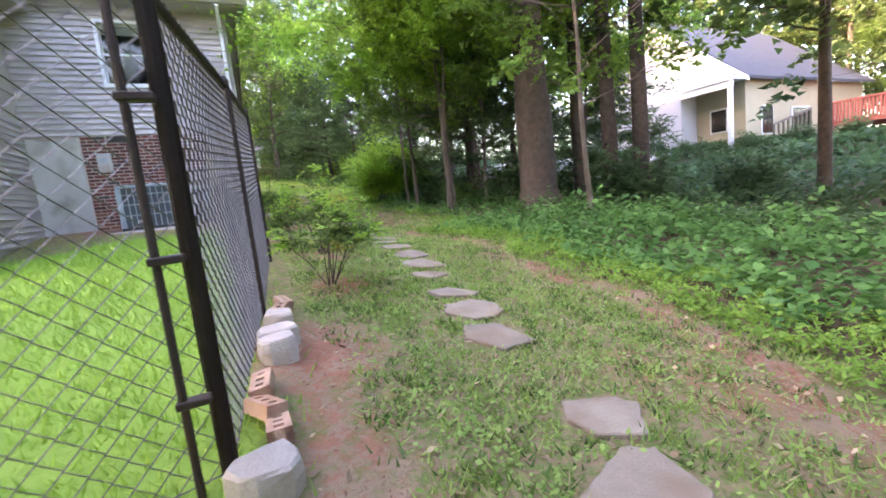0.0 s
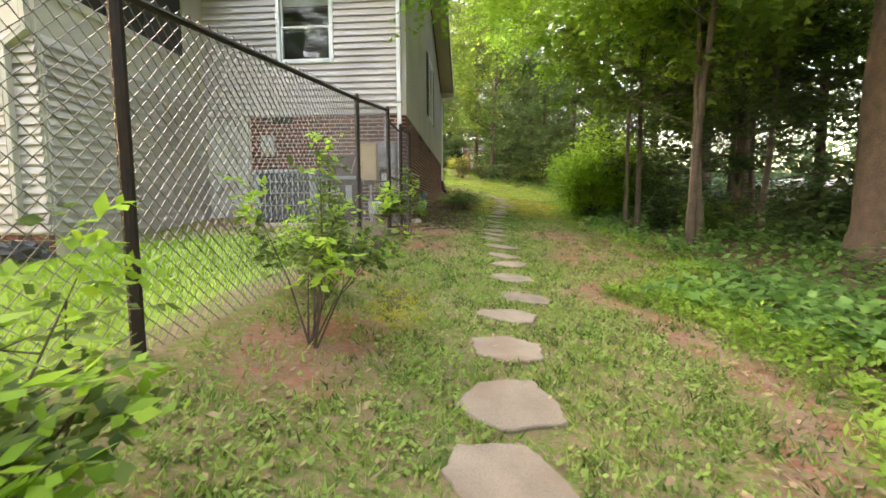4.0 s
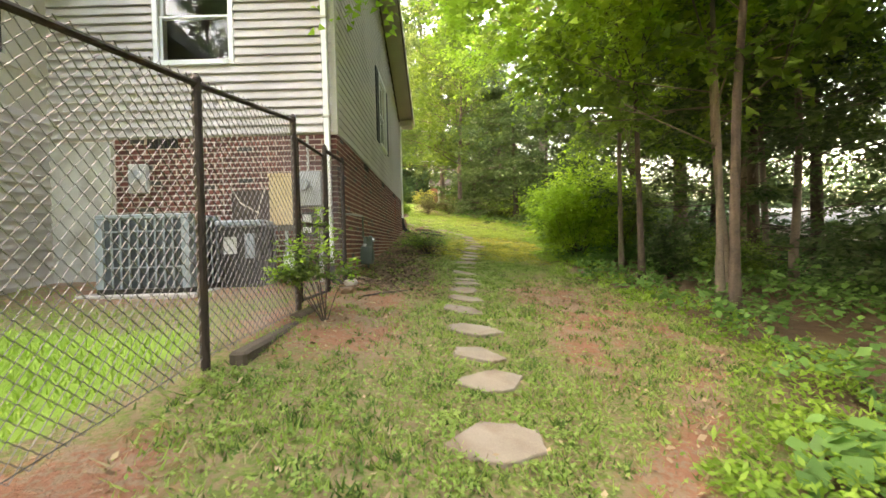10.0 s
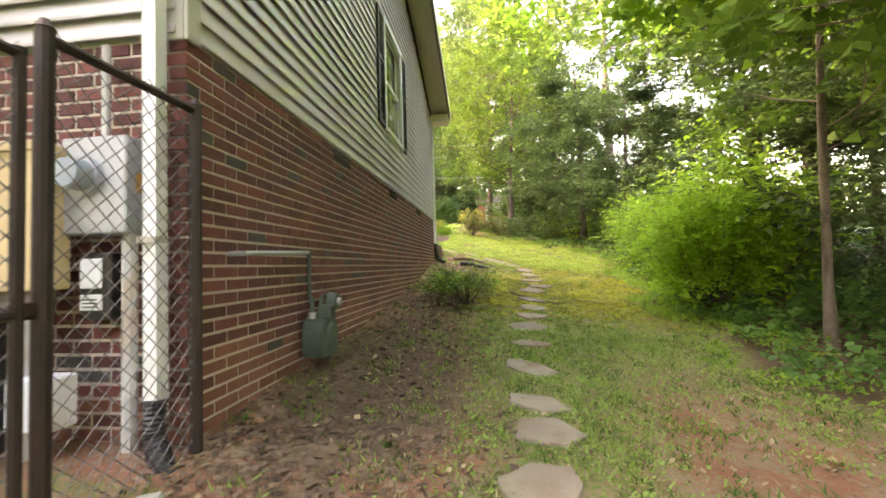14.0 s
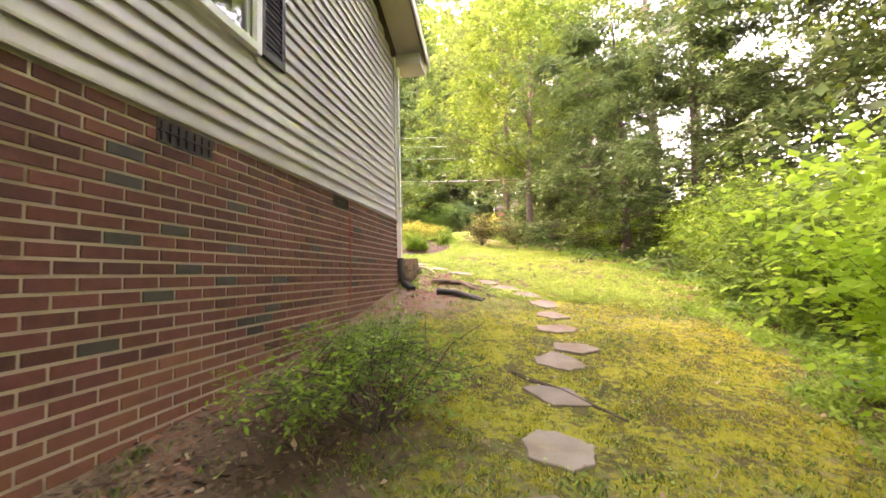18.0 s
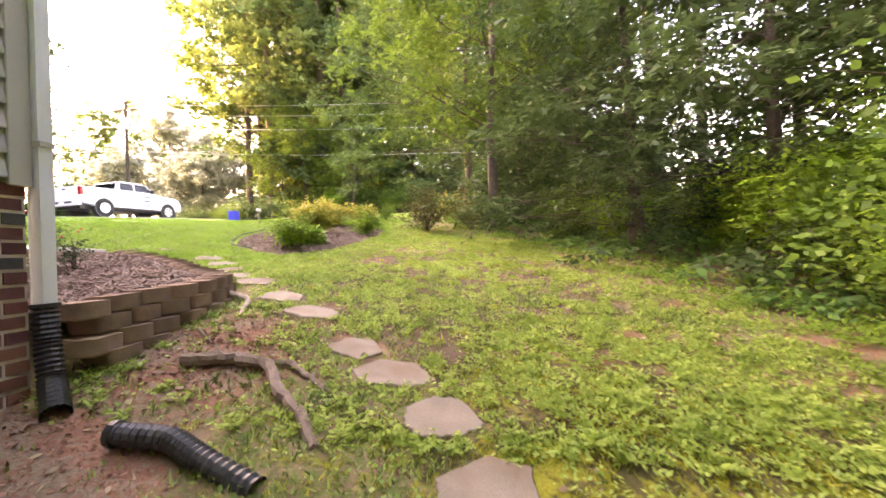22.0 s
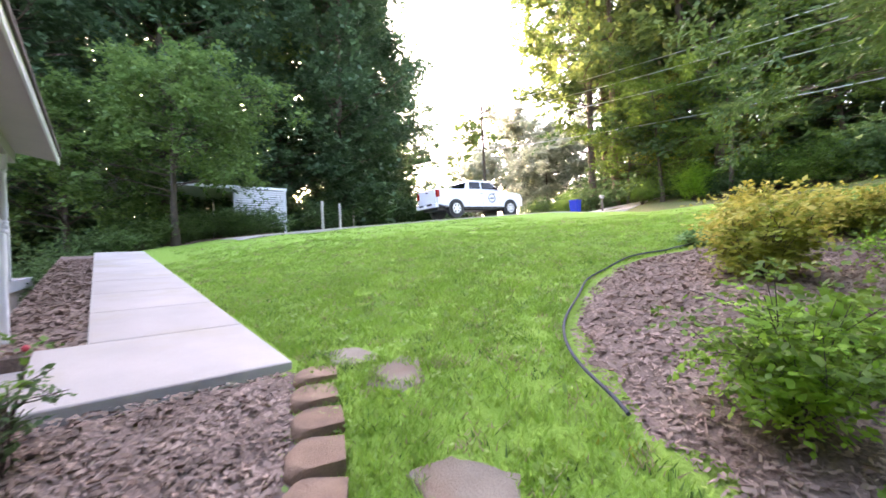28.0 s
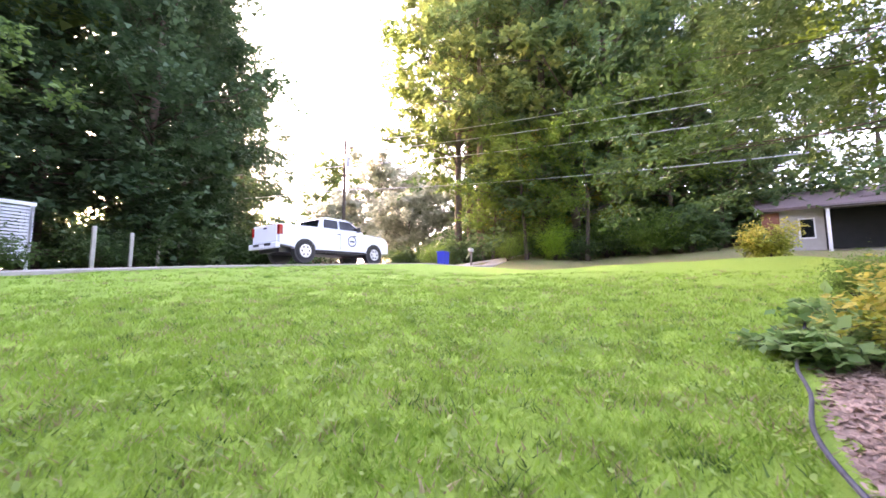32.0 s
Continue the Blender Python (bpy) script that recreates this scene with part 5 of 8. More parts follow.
steps = tagged(empty("brick_steps"), "dark red brick steps up to the porch", "steps")
for k, (y0, y1, z) in enumerate(((10.93, 11.17, 2.13), (11.17, 11.46, 1.95))):
    part("step_core", box((-5.04, y0, 1.4), (PXE - 0.06, y1 - 0.01, z - 0.06)), MORTAR, steps)
    part("tread", box((-5.04, y0 - 0.0, z - 0.055), (PXE - 0.04, y1, z), 0.008), BRICK_DARK, steps)
part("cheek_core", box((PXE - 0.06, 10.95, 1.3), (PXE - 0.012, 11.45, 1.88)), MORTAR, steps)
STEP_BRICKS = []
for row in range(10):
    z = 2.1 - 0.0 - row * COURSE
    y1 = (11.17 if z > 1.93 else 11.46) if z < 2.08 else 10.88
    if z > 2.11:
        continue
    y = DEPTH + 0.2 + (row % 2) * 0.1
    while y < y1 - 0.05:
        STEP_BRICKS.append((y, min(y + 0.21, y1 - 0.01), z))
        y += BRICK_L
for a, b, z in STEP_BRICKS:
    part("brick", box((PXE - 0.05, a, z - 0.066), (PXE - 0.002, b, z), 0.004), BRICK_DARK, steps)
lantern = tagged(empty("hanging_lantern", pose(-6.6, 10.1, 4.75)), "black hanging porch lantern with clear panes", "lantern")
part("canopy", tube((0, 0, 0.0), (0, 0, 0.06), 0.07, sides=12), BLACK_IRON, lantern)
part("stem", tube((0, 0, -0.28), (0, 0, 0.0), 0.01), BLACK_IRON, lantern)
part("lantern_roof", tube((0, 0, -0.36), (0, 0, -0.28), 0.13, 0.03, 6), BLACK_IRON, lantern)
part("lantern_glass", tube((0, 0, -0.58), (0, 0, -0.36), 0.06, 0.1, 6), GLASS, lantern)
part("lantern_base", tube((0, 0, -0.64), (0, 0, -0.58), 0.02, 0.07, 6), BLACK_IRON, lantern)
for k in range(6):
    a = k * math.pi / 3
    part("lantern_bar", tube((0.06 * math.cos(a), 0.06 * math.sin(a), -0.58), (0.1 * math.cos(a), 0.1 * math.sin(a), -0.36), 0.006, sides=5), BLACK_IRON, lantern)

# ---- front walk ----
walkway = tagged(empty("pavement_walk"), "pale concrete garden walk in square slabs", "pavement", kind="structure")
for k in range(9):
    x1, x0 = -3.35 - 1.25 * k, -3.35 - 1.25 * (k + 1) + 0.015
    bm = bmesh.new()
    add_box(bm, (x0, 11.72 if k == 0 else 12.0, -0.1), (x1, 13.05, 0.0), 0.008)
    for v in bm.verts:
        v.co.z += 1.84 + 0.088 * (-3.35 - v.co.x)
    part("slab", bm, CONCRETE, walkway)
part("slab", box((-5.1, 11.47, 1.7), (-3.35, 11.7, 1.82), 0.008), CONCRETE, walkway)
drive = tagged(empty("road_drive"), "pale concrete driveway along the lawn", "driveway", kind="structure")
for k in range(12):
    bm = bmesh.new()
    y0, y1 = 12.2 + 4 * k, 12.2 + 4 * (k + 1) - 0.02
    vs = [bm.verts.new((x, y, float(land(x, y)) + 0.05)) for x, y in ((-19.5, y0), (-14.6, y0), (-14.6, y1), (-19.5, y1))]
    bm.faces.new(vs)
    ex = bmesh.ops.extrude_face_region(bm, geom=bm.faces[:])
    for v in ex["geom"]:
        if isinstance(v, bmesh.types.BMVert):
            v.co.z -= 0.3
    bmesh.ops.recalc_face_normals(bm, faces=bm.faces)
    part("slab", bm, CONCRETE, drive)

# ---- retaining wall and planting bed ----
CURVE = [(-0.12, 9.4), (-0.16, 9.7), (-0.18, 10.0), (-0.16, 10.3), (-0.18, 10.6), (-0.25, 10.9), (-0.37, 11.2), (-0.6, 11.48), (-0.95, 11.77), (-1.35, 12.07), (-1.8, 12.42), (-2.36, 12.72), (-2.9, 12.93), (-3.3, 13.1)]
cv = np.array(CURVE)
arc = np.r_[0, np.cumsum(np.hypot(*np.diff(cv, axis=0).T))]


def on_curve(s):
    return np.array((np.interp(s, arc, cv[:, 0]), np.interp(s, arc, cv[:, 1])))


def wall_top(s):
    return np.interp(s, [0, 0.6, 1.5, 2.4, 3.0, arc[-1]], [1.33, 1.37, 1.41, 1.47, 1.52, 1.84])


retaining = tagged(empty("retaining_wall"), "curved low wall of tan split-face concrete blocks", "retaining wall")


def block_mesh(n):
    """One split-face block: chamfered top, rough bulging front."""
    bm = bmesh.new()
    L, Dp, Hh = 0.285, 0.2, 0.104
    rows = [(-L / 2 + 0.003, 0.035), (-L / 2 + 0.012, 0.0), (-L / 2 + 0.05, -0.03), (-L / 6, -0.044), (L / 6, -0.044), (L / 2 - 0.05, -0.03), (L / 2 - 0.012, 0.0), (L / 2 - 0.003, 0.035), (L / 2 - 0.03, Dp), (-L / 2 + 0.03, Dp)]
    layers = []
    for z, push in ((0, 0.02), (0.014, 0.002), (0.035, -0.008), (0.06, -0.01), (Hh - 0.028, -0.003), (Hh - 0.012, 0.006), (Hh - 0.003, 0.02), (Hh, 0.04)):
        ring = []
        for i, (x, y) in enumerate(rows):
            j = 0.014 * noise.noise(Vector((x * 17 + n * 7, z * 24, n))) + 0.01 * noise.noise(Vector((x * 44 + n * 5, z * 60, n + 9))) if i < 8 else 0
            ring.append(bm.verts.new((x, y + (push if 0 < i < 7 else push * 0.4 if i < 8 else 0) + j, z)))
        layers.append(ring)
    for p, q in zip(layers, layers[1:]):
        for k in range(10):
            bm.faces.new((p[k], p[(k + 1) % 10], q[(k + 1) % 10], q[k])).smooth = True
    bm.faces.new(layers[0][::-1])
    bm.faces.new(layers[-1])
    me = bpy.data.meshes.new("block")
    bm.to_mesh(me)
    bm.free()
    me.materials.append(BLOCK)
    return me


blocks = [block_mesh(n) for n in range(5)]
for row in range(6):
    s = 0.15 + (row % 2) * 0.145
    while s < arc[-1] - 0.1:
        p, d = on_curve(s), on_curve(s + 0.05) - on_curve(s - 0.05)
        z = float(wall_top(s)) - 0.103 * (row + 1)
        if z + 0.1 > float(land(*(p + (0.15, -0.05)))) + 0.01:
            ang = math.degrees(math.atan2(d[1], d[0])) + 180
            out = np.array((d[1], -d[0])) / np.hypot(*d) * (0.034 * row + random.uniform(-0.008, 0.008))
            m = pose(p[0] + out[0], p[1] + out[1], z, random.uniform(-1, 1), random.uniform(-1.5, 1.5), ang + random.uniform(-2, 2))
            mesh_part("block", blocks[random.randrange(5)], retaining, m)
        s += 0.279


def bed_height(x, y):
    """The mulch lies just under the top of the wall and rises to the walk."""
    fine_s = np.linspace(0, arc[-1], 160)
    fx, fy = np.interp(fine_s, arc, cv[:, 0]), np.interp(fine_s, arc, cv[:, 1])
    d = np.hypot(fx[:, None] - x.ravel(), fy[:, None] - y.ravel())
    weight = np.exp(-((d - d.min(0)) / 0.12))
    s = ((weight * fine_s[:, None]).sum(0) / weight.sum(0)).reshape(x.shape)
    near = d.min(0).reshape(x.shape)
    return np.minimum(wall_top(s) - 0.05 + 0.06 * np.clip(near, 0, 2.2), 1.8)


def inside_bed(x, y):
    side = np.interp(y, cv[1:, 1], cv[1:, 0])
    return (x < side - 0.1) & (x > -5.2) & (y > DEPTH) & (y < 13.2) & ~((x < -3.3) & (y > 11.7)) & ~((x < PXE + 0.02))


def build_bed():
    xs, ys = np.arange(-3.5, 0.45, 0.06), np.arange(DEPTH + 0.02, 13.1, 0.06)
    gx, gy = np.meshgrid(xs, ys)
    gz = bed_height(gx, gy) + 0.02 * np.sin(11 * gx + 2 * np.sin(7 * gy)) * np.sin(9.7 * gy)
    keep, nx = inside_bed(gx, gy), len(xs)
    faces = [(j * nx + i, j * nx + i + 1, (j + 1) * nx + i + 1, (j + 1) * nx + i) for j in range(len(ys) - 1) for i in range(nx - 1) if keep[j, i]]
    used = sorted({v for f in faces for v in f})
    at = {v: i for i, v in enumerate(used)}
    pts = np.stack([gx, gy, gz], -1).reshape(-1, 3)[used]
    me = raw_mesh("mulch_bed", pts, [tuple(at[v] for v in f) for f in faces], MULCH, True)
    tagged(new("mulch_bed", me), "brown bark mulch bed behind the block wall", "mulch bed", kind="structure")


build_bed()


def scatter_chips(name, pts, size, material, label, tilt=0.5, lift=0.006):
    """Loose flat pieces lying on the ground at pts."""
    n = len(pts)
    a, l = np.random.uniform(0, 2 * math.pi, n), np.random.uniform(size * 0.5, size * 1.6, n)
    w = l * np.random.uniform(0.18, 0.45, n)
    u = np.stack([np.cos(a), np.sin(a), np.random.normal(0, tilt * 0.5, n)], -1)
    v = np.stack([-np.sin(a), np.cos(a), np.random.normal(0, tilt, n)], -1)
    c = pts + (0, 0, lift)
    l, w = l[:, None], w[:, None]
    if material is CHIP:
        q = np.stack([c - u * l / 2 - v * w / 3, c + u * l / 2 - v * w / 2, c + u * l / 2.4 + v * w / 2, c - u * l / 2 + v * w / 2], 1)
    else:
        q = np.stack([c - u * l / 2, c - u * l * 0.1 - v * w * 0.8, c + u * l / 2 + v * w * 0.2, c + u * l * 0.05 + v * w * 0.7], 1)
    return tagged(new(name, quads(name, q, material)), label, "mulch" if material is CHIP else "leaf litter", kind="stuff")


x, y = np.random.uniform(-3.5, 0.35, 38000), np.random.uniform(DEPTH + 0.05, 13, 38000)
ok = inside_bed(x, y)
scatter_chips("mulch_chips", np.stack([x[ok], y[ok], bed_height(x[ok], y[ok]) + 0.012], -1), 0.03, CHIP, "shredded brown bark mulch pieces")

# mulch between the porch and the walk
strip = bmesh.new()
add_prism(strip, [(-14.0, 11.4), (-4.62, 11.4), (-4.62, 12.02), (-14.0, 12.02)], "z", -0.1, 0.0)
bmesh.ops.subdivide_edges(strip, edges=[e for e in strip.edges if abs(e.verts[0].co.x - e.verts[1].co.x) > 1], cuts=20)
for v in strip.verts:
    v.co.z += 1.8 + 0.088 * (-3.35 - v.co.x)
tagged(part("mulch_strip", strip, MULCH), "brown bark mulch strip beside the front walk", "mulch bed", kind="structure")
x, y = np.random.uniform(-13.0, -4.65, 7000), np.random.uniform(11.42, 12.0, 7000)
scatter_chips("mulch_chips", np.stack([x, y, 1.806 + 0.088 * (-3.35 - x)], -1), 0.045, CHIP, "shredded bark mulch beside the walk")

# ---- mulch island with edging ----
ISLAND = [(-0.9, 13.5), (-1.5, 13.85), (-2.0, 14.22), (-2.38, 14.65), (-2.7, 15.3), (-3.0, 16.1), (-3.18, 16.9), (-3.1, 17.8), (-2.95, 18.9), (-2.7, 19.9), (-1.5, 20.4), (-0.6, 19.4), (-0.3, 17.2), (-0.25, 15.8), (-0.4, 14.4)]


def inside_island(x, y):
    x, y = np.asarray(x, float), np.asarray(y, float)
    hit = np.zeros(x.shape, bool)
    for (x0, y0), (x1, y1) in zip(ISLAND, ISLAND[1:] + ISLAND[:1]):
        cross = (y0 > y) != (y1 > y)
        if y1 != y0:
            hit ^= cross & (x < (x1 - x0) * (y - y0) / (y1 - y0) + x0)
    return hit


def island_height(x, y):
    d = np.full(np.shape(x), 9.0)
    for (x0, y0), (x1, y1) in zip(ISLAND, ISLAND[1:] + ISLAND[:1]):
        f = np.clip(((x - x0) * (x1 - x0) + (y - y0) * (y1 - y0)) / ((x1 - x0) ** 2 + (y1 - y0) ** 2), 0, 1)
        d = np.minimum(d, np.hypot(x - x0 - f * (x1 - x0), y - y0 - f * (y1 - y0)))
    return land(x, y) - 0.035 + 0.06 * np.clip(d / 0.3, 0, 1) + 0.05 * np.clip(d, 0, 1.2)


def build_island():
    xs, ys = np.arange(-3.3, 0.1, 0.08), np.arange(13.3, 20.6, 0.08)
    gx, gy = np.meshgrid(xs, ys)
    gz = island_height(gx, gy) + 0.018 * np.sin(9 * gx + 2 * np.sin(6 * gy)) * np.sin(8.7 * gy)
    keep, nx = inside_island(gx, gy), len(xs)
    faces = [(j * nx + i, j * nx + i + 1, (j + 1) * nx + i + 1, (j + 1) * nx + i) for j in range(len(ys) - 1) for i in range(nx - 1) if keep[j, i]]
    used = sorted({v for f in faces for v in f})
    at = {v: i for i, v in enumerate(used)}
    pts = np.stack([gx, gy, gz], -1).reshape(-1, 3)[used]
    tagged(new("mulch_island", raw_mesh("mulch_island", pts, [tuple(at[v] for v in f) for f in faces], MULCH, True)), "mulched island bed in the front lawn", "mulch bed", kind="structure")
    edge = tagged(empty("lawn_edging"), "grey plastic edging strip curving round the mulch island", "edging")
    ring = [np.array(p) for p in ISLAND[1:10]]
    fine = ring
    for _ in range(3):
        fine = [fine[0]] + [p + (q - p) * f for p, q in zip(fine, fine[1:]) for f in (0.25, 0.75)] + [fine[-1]]
    fine = [p + (0.018 * math.sin(5.0 * p[1]), 0.015 * math.sin(7 * p[0])) for p in fine]
    for a, b in zip(fine, fine[1:]):
        za, zb = float(land(*a)) + 0.05, float(land(*b)) + 0.05
        part("edging_length", tube((*a, za), (*b, zb), 0.0105, sides=7), EDGING, edge)


build_island()
x, y = np.random.uniform(-3.25, 0.0, 54000), np.random.uniform(13.3, 20.5, 54000)
ok = inside_island(x, y)
scatter_chips("mulch_chips", np.stack([x[ok], y[ok], island_height(x[ok], y[ok]) + 0.012], -1), 0.03, CHIP, "shredded brown bark mulch pieces on the island")


# ---- roots and sticks ----
def bent_stick(name, points, r0, r1, material, label, category):
    ob = tagged(empty(name), label, category)
    pts = np.array(points, float)
    ts = np.linspace(0, len(pts) - 1, 5 * len(pts))
    path = np.stack([np.interp(ts, range(len(pts)), pts[:, k]) for k in range(pts.shape[1])], -1)
    path[1:-1, :2] += np.random.normal(0, 0.006, (len(path) - 2, 2))
    z = [float(land(p[0], p[1])) + p[2] for p in path]
    verts, faces = [], []
    for i, p in enumerate(path):
        d = Vector((*path[min(i + 1, len(path) - 1)][:2], 0)) - Vector((*path[max(i - 1, 0)][:2], 0))
        q = d.to_track_quat("Z", "Y")
        r = r0 + (r1 - r0) * i / len(path)
        for k in range(8):
            a = k * math.pi / 4
            rr = r * (0.8 + 0.35 * noise.noise(Vector((i * 0.6, k * 0.9, r0 * 50))))
            verts.append(Vector((p[0], p[1], z[i])) + q @ Vector((rr * math.cos(a), rr * math.sin(a), 0)))
        if i:
            o = (i - 1) * 8
            faces += [(o + k, o + (k + 1) % 8, o + 8 + (k + 1) % 8, o + 8 + k) for k in range(8)]
    faces += [tuple(range(8)), tuple(range(len(verts) - 8, len(verts)))]
    mesh_part("stem", raw_mesh("stem", verts, faces, material), ob)
    return ob


bent_stick("surface_root", [(0.5, 9.72, 0.04), (0.8, 9.78, 0.05), (1.05, 9.74, 0.05), (1.22, 9.5, 0.04), (1.45, 9.3, 0.03), (1.6, 9.1, 0.0)], 0.05, 0.035, ROOT, "weathered grey tree root breaking the clay", "root")
bent_stick("surface_root", [(0.85, 9.76, 0.03), (1.15, 9.82, 0.03), (1.4, 9.62, 0.02), (1.55, 9.55, 0.0)], 0.028, 0.015, ROOT, "thin side root in the clay", "root")
bent_stick("fallen_branch", [(-0.3, 11.2, 0.08), (-0.08, 11.12, 0.06), (0.16, 10.98, 0.05), (0.24, 10.86, 0.04), (0.36, 10.55, 0.02)], 0.034, 0.02, paint("bleached_wood", (0.26, 0.19, 0.14), (0.5, 0.41, 0.33), 0.85, 12, 90, 0.6), "pale bleached fallen branch beside the block wall", "branch")
bent_stick("fallen_branch", [(0.25, 10.2, 0.02), (0.5, 10.0, 0.02), (0.72, 9.85, 0.01)], 0.012, 0.006, ROOT, "thin stick on bare clay", "branch")
bent_stick("fallen_branch", [(1.9, 6.2, 0.01), (2.3, 5.95, 0.015), (2.7, 5.5, 0.01)], 0.02, 0.012, BARK, "dark root lying across the moss", "root")
bent_stick("fallen_branch", [(0.5, -0.9, 0.02), (0.8, -0.6, 0.02), (1.0, -0.35, 0.01)], 0.014, 0.008, BARK, "dark stick on the clay by the gate", "branch")

# ---- flagstones ----
STONES_BACK = [(0.69, -10.86), (0.96, -10.42), (1.02, -9.44), (1.15, -8.96), (1.21, -8.5), (1.36, -7.7), (1.49, -7.15), (1.54, -6.7), (1.56, -6.1), (1.62, -5.42), (1.85, -4.73), (1.78, -3.96), (1.83, -3.16), (1.78, -2.65), (1.78, -2.0), (1.72, -1.1), (1.77, -0.4), (1.8, 0.1), (1.86, 0.68), (1.87, 1.15), (1.89, 1.92), (1.98, 2.83), (2.02, 3.7)]
STONES_FRONT = [(2.12, 4.33), (2.2, 4.97), (2.28, 5.83), (2.33, 6.56), (2.54, 6.93), (2.47, 7.72), (2.46, 8.43), (2.37, 8.98), (2.13, 9.45), (1.75, 9.89), (1.45, 10.18), (0.89, 10.78), (0.38, 11.24), (-0.21, 11.8), (-0.58, 12.08), (-0.98, 12.44), (-1.34, 12.85), (-1.75, 13.14), (-2.7, 13.46), (-3.2, 13.42)]
SUNK = len(STONES_BACK) + len(STONES_FRONT) - 2


def flagstone(x, y, n):
    rnd = random.Random(n * 13 + 5)
    bm = bmesh.new()
    count = rnd.choice((5, 6, 6, 7))
    rx, ry = rnd.uniform(0.21, 0.28), rnd.uniform(0.16, 0.21)
    turn = rnd.uniform(-0.5, 0.5)
    corners = []
    for k in range(count):
        a = 2 * math.pi * (k + rnd.uniform(-0.3, 0.3)) / count
        g = rnd.uniform(0.86, 1.2)
        u, v = rx * math.cos(a) * g, ry * math.sin(a) * g
        corners.append((u * math.cos(turn) - v * math.sin(turn), u * math.sin(turn) + v * math.cos(turn)))
    ring = []
    for (u0, v0), (u1, v1) in zip(corners, corners[1:] + corners[:1]):
        ring.append((u0, v0))
        for f in (0.18, 0.36, 0.52, 0.7, 0.86):
            in_ = 1 + rnd.uniform(-0.06, 0.05)
            ring.append(((u0 + (u1 - u0) * f) * in_, (v0 + (v1 - v0) * f) * in_))
    add_prism(bm, ring, "z", -0.05, 0.016)
    bmesh.ops.bevel(bm, geom=[e for e in bm.edges], offset=0.006, segments=1, affect="EDGES")
    e = 0.1
    gx = (float(land(x + e, y)) - float(land(x - e, y))) / (2 * e)
    gy = (float(land(x, y + e)) - float(land(x, y - e))) / (2 * e)
    ob = part("flagstone", bm, FLAG)
    ob.matrix_basis = pose(x, y, float(land(x, y)) + (-0.013 if n >= SUNK else -0.006 if n >= SUNK - 4 else 0.006), math.degrees(math.atan(gy)) + rnd.uniform(-2, 2), -math.degrees(math.atan(gx)) + rnd.uniform(-2, 2), 0)
    tagged(ob, "irregular tan flagstone set in the grass", "stepping stone", "stepping stones of the path")


for n, (x, y) in enumerate(STONES_BACK + STONES_FRONT):
    flagstone(x, y, n)

# ---- pickup truck ----
def arch(cy, r, z):
    return [(cy + r * math.cos(a), z + r * math.sin(a)) for a in np.linspace(0.12, math.pi - 0.12, 9)]


truck = tagged(empty("pickup_truck", pose(-17.8, 26.6, float(land(-17.8, 28.0)) + 0.04, 1.5, 0, -6)), "white crew-cab pickup truck parked on the driveway", "truck")
outline = [(-1.12, 0.62), (-1.14, 1.4), (0.7, 1.42), (0.75, 1.38), (3.05, 1.32), (4.3, 1.24), (4.58, 1.12), (4.68, 0.9), (4.68, 0.5), (4.25, 0.46), *arch(3.75, 0.48, 0.4), (3.25, 0.46), (0.5, 0.46), *arch(0, 0.48, 0.4), (-0.5, 0.52)]
bm = prism(outline, "x", -0.98, 0.98)
for v in bm.verts:
    if v.co.z > 1.2:
        v.co.x *= 0.965
bmesh.ops.bevel(bm, geom=[e for e in bm.edges if abs(e.verts[0].co.x - e.verts[1].co.x) < 1e-4 and abs(e.verts[0].co.x) > 0.5], offset=0.03, segments=2, affect="EDGES")
part("body", bm, CAR_WHITE, truck)
bm = prism([(0.78, 1.4), (0.92, 1.84), (1.15, 1.92), (2.25, 1.91), (2.5, 1.85), (3.2, 1.34)], "x", -0.86, 0.86)
for v in bm.verts:
    if v.co.z > 1.7:
        v.co.x *= 0.86
bmesh.ops.bevel(bm, geom=[e for e in bm.edges if e.verts[0].co.z > 1.7 and e.verts[1].co.z > 1.7], offset=0.04, segments=2, affect="EDGES")
part("cab", bm, CAR_WHITE, truck)
TINT = paint("tinted_glass", (0.008, 0.01, 0.012), (0.014, 0.016, 0.018), 0.08, 2, 40, 0.0)
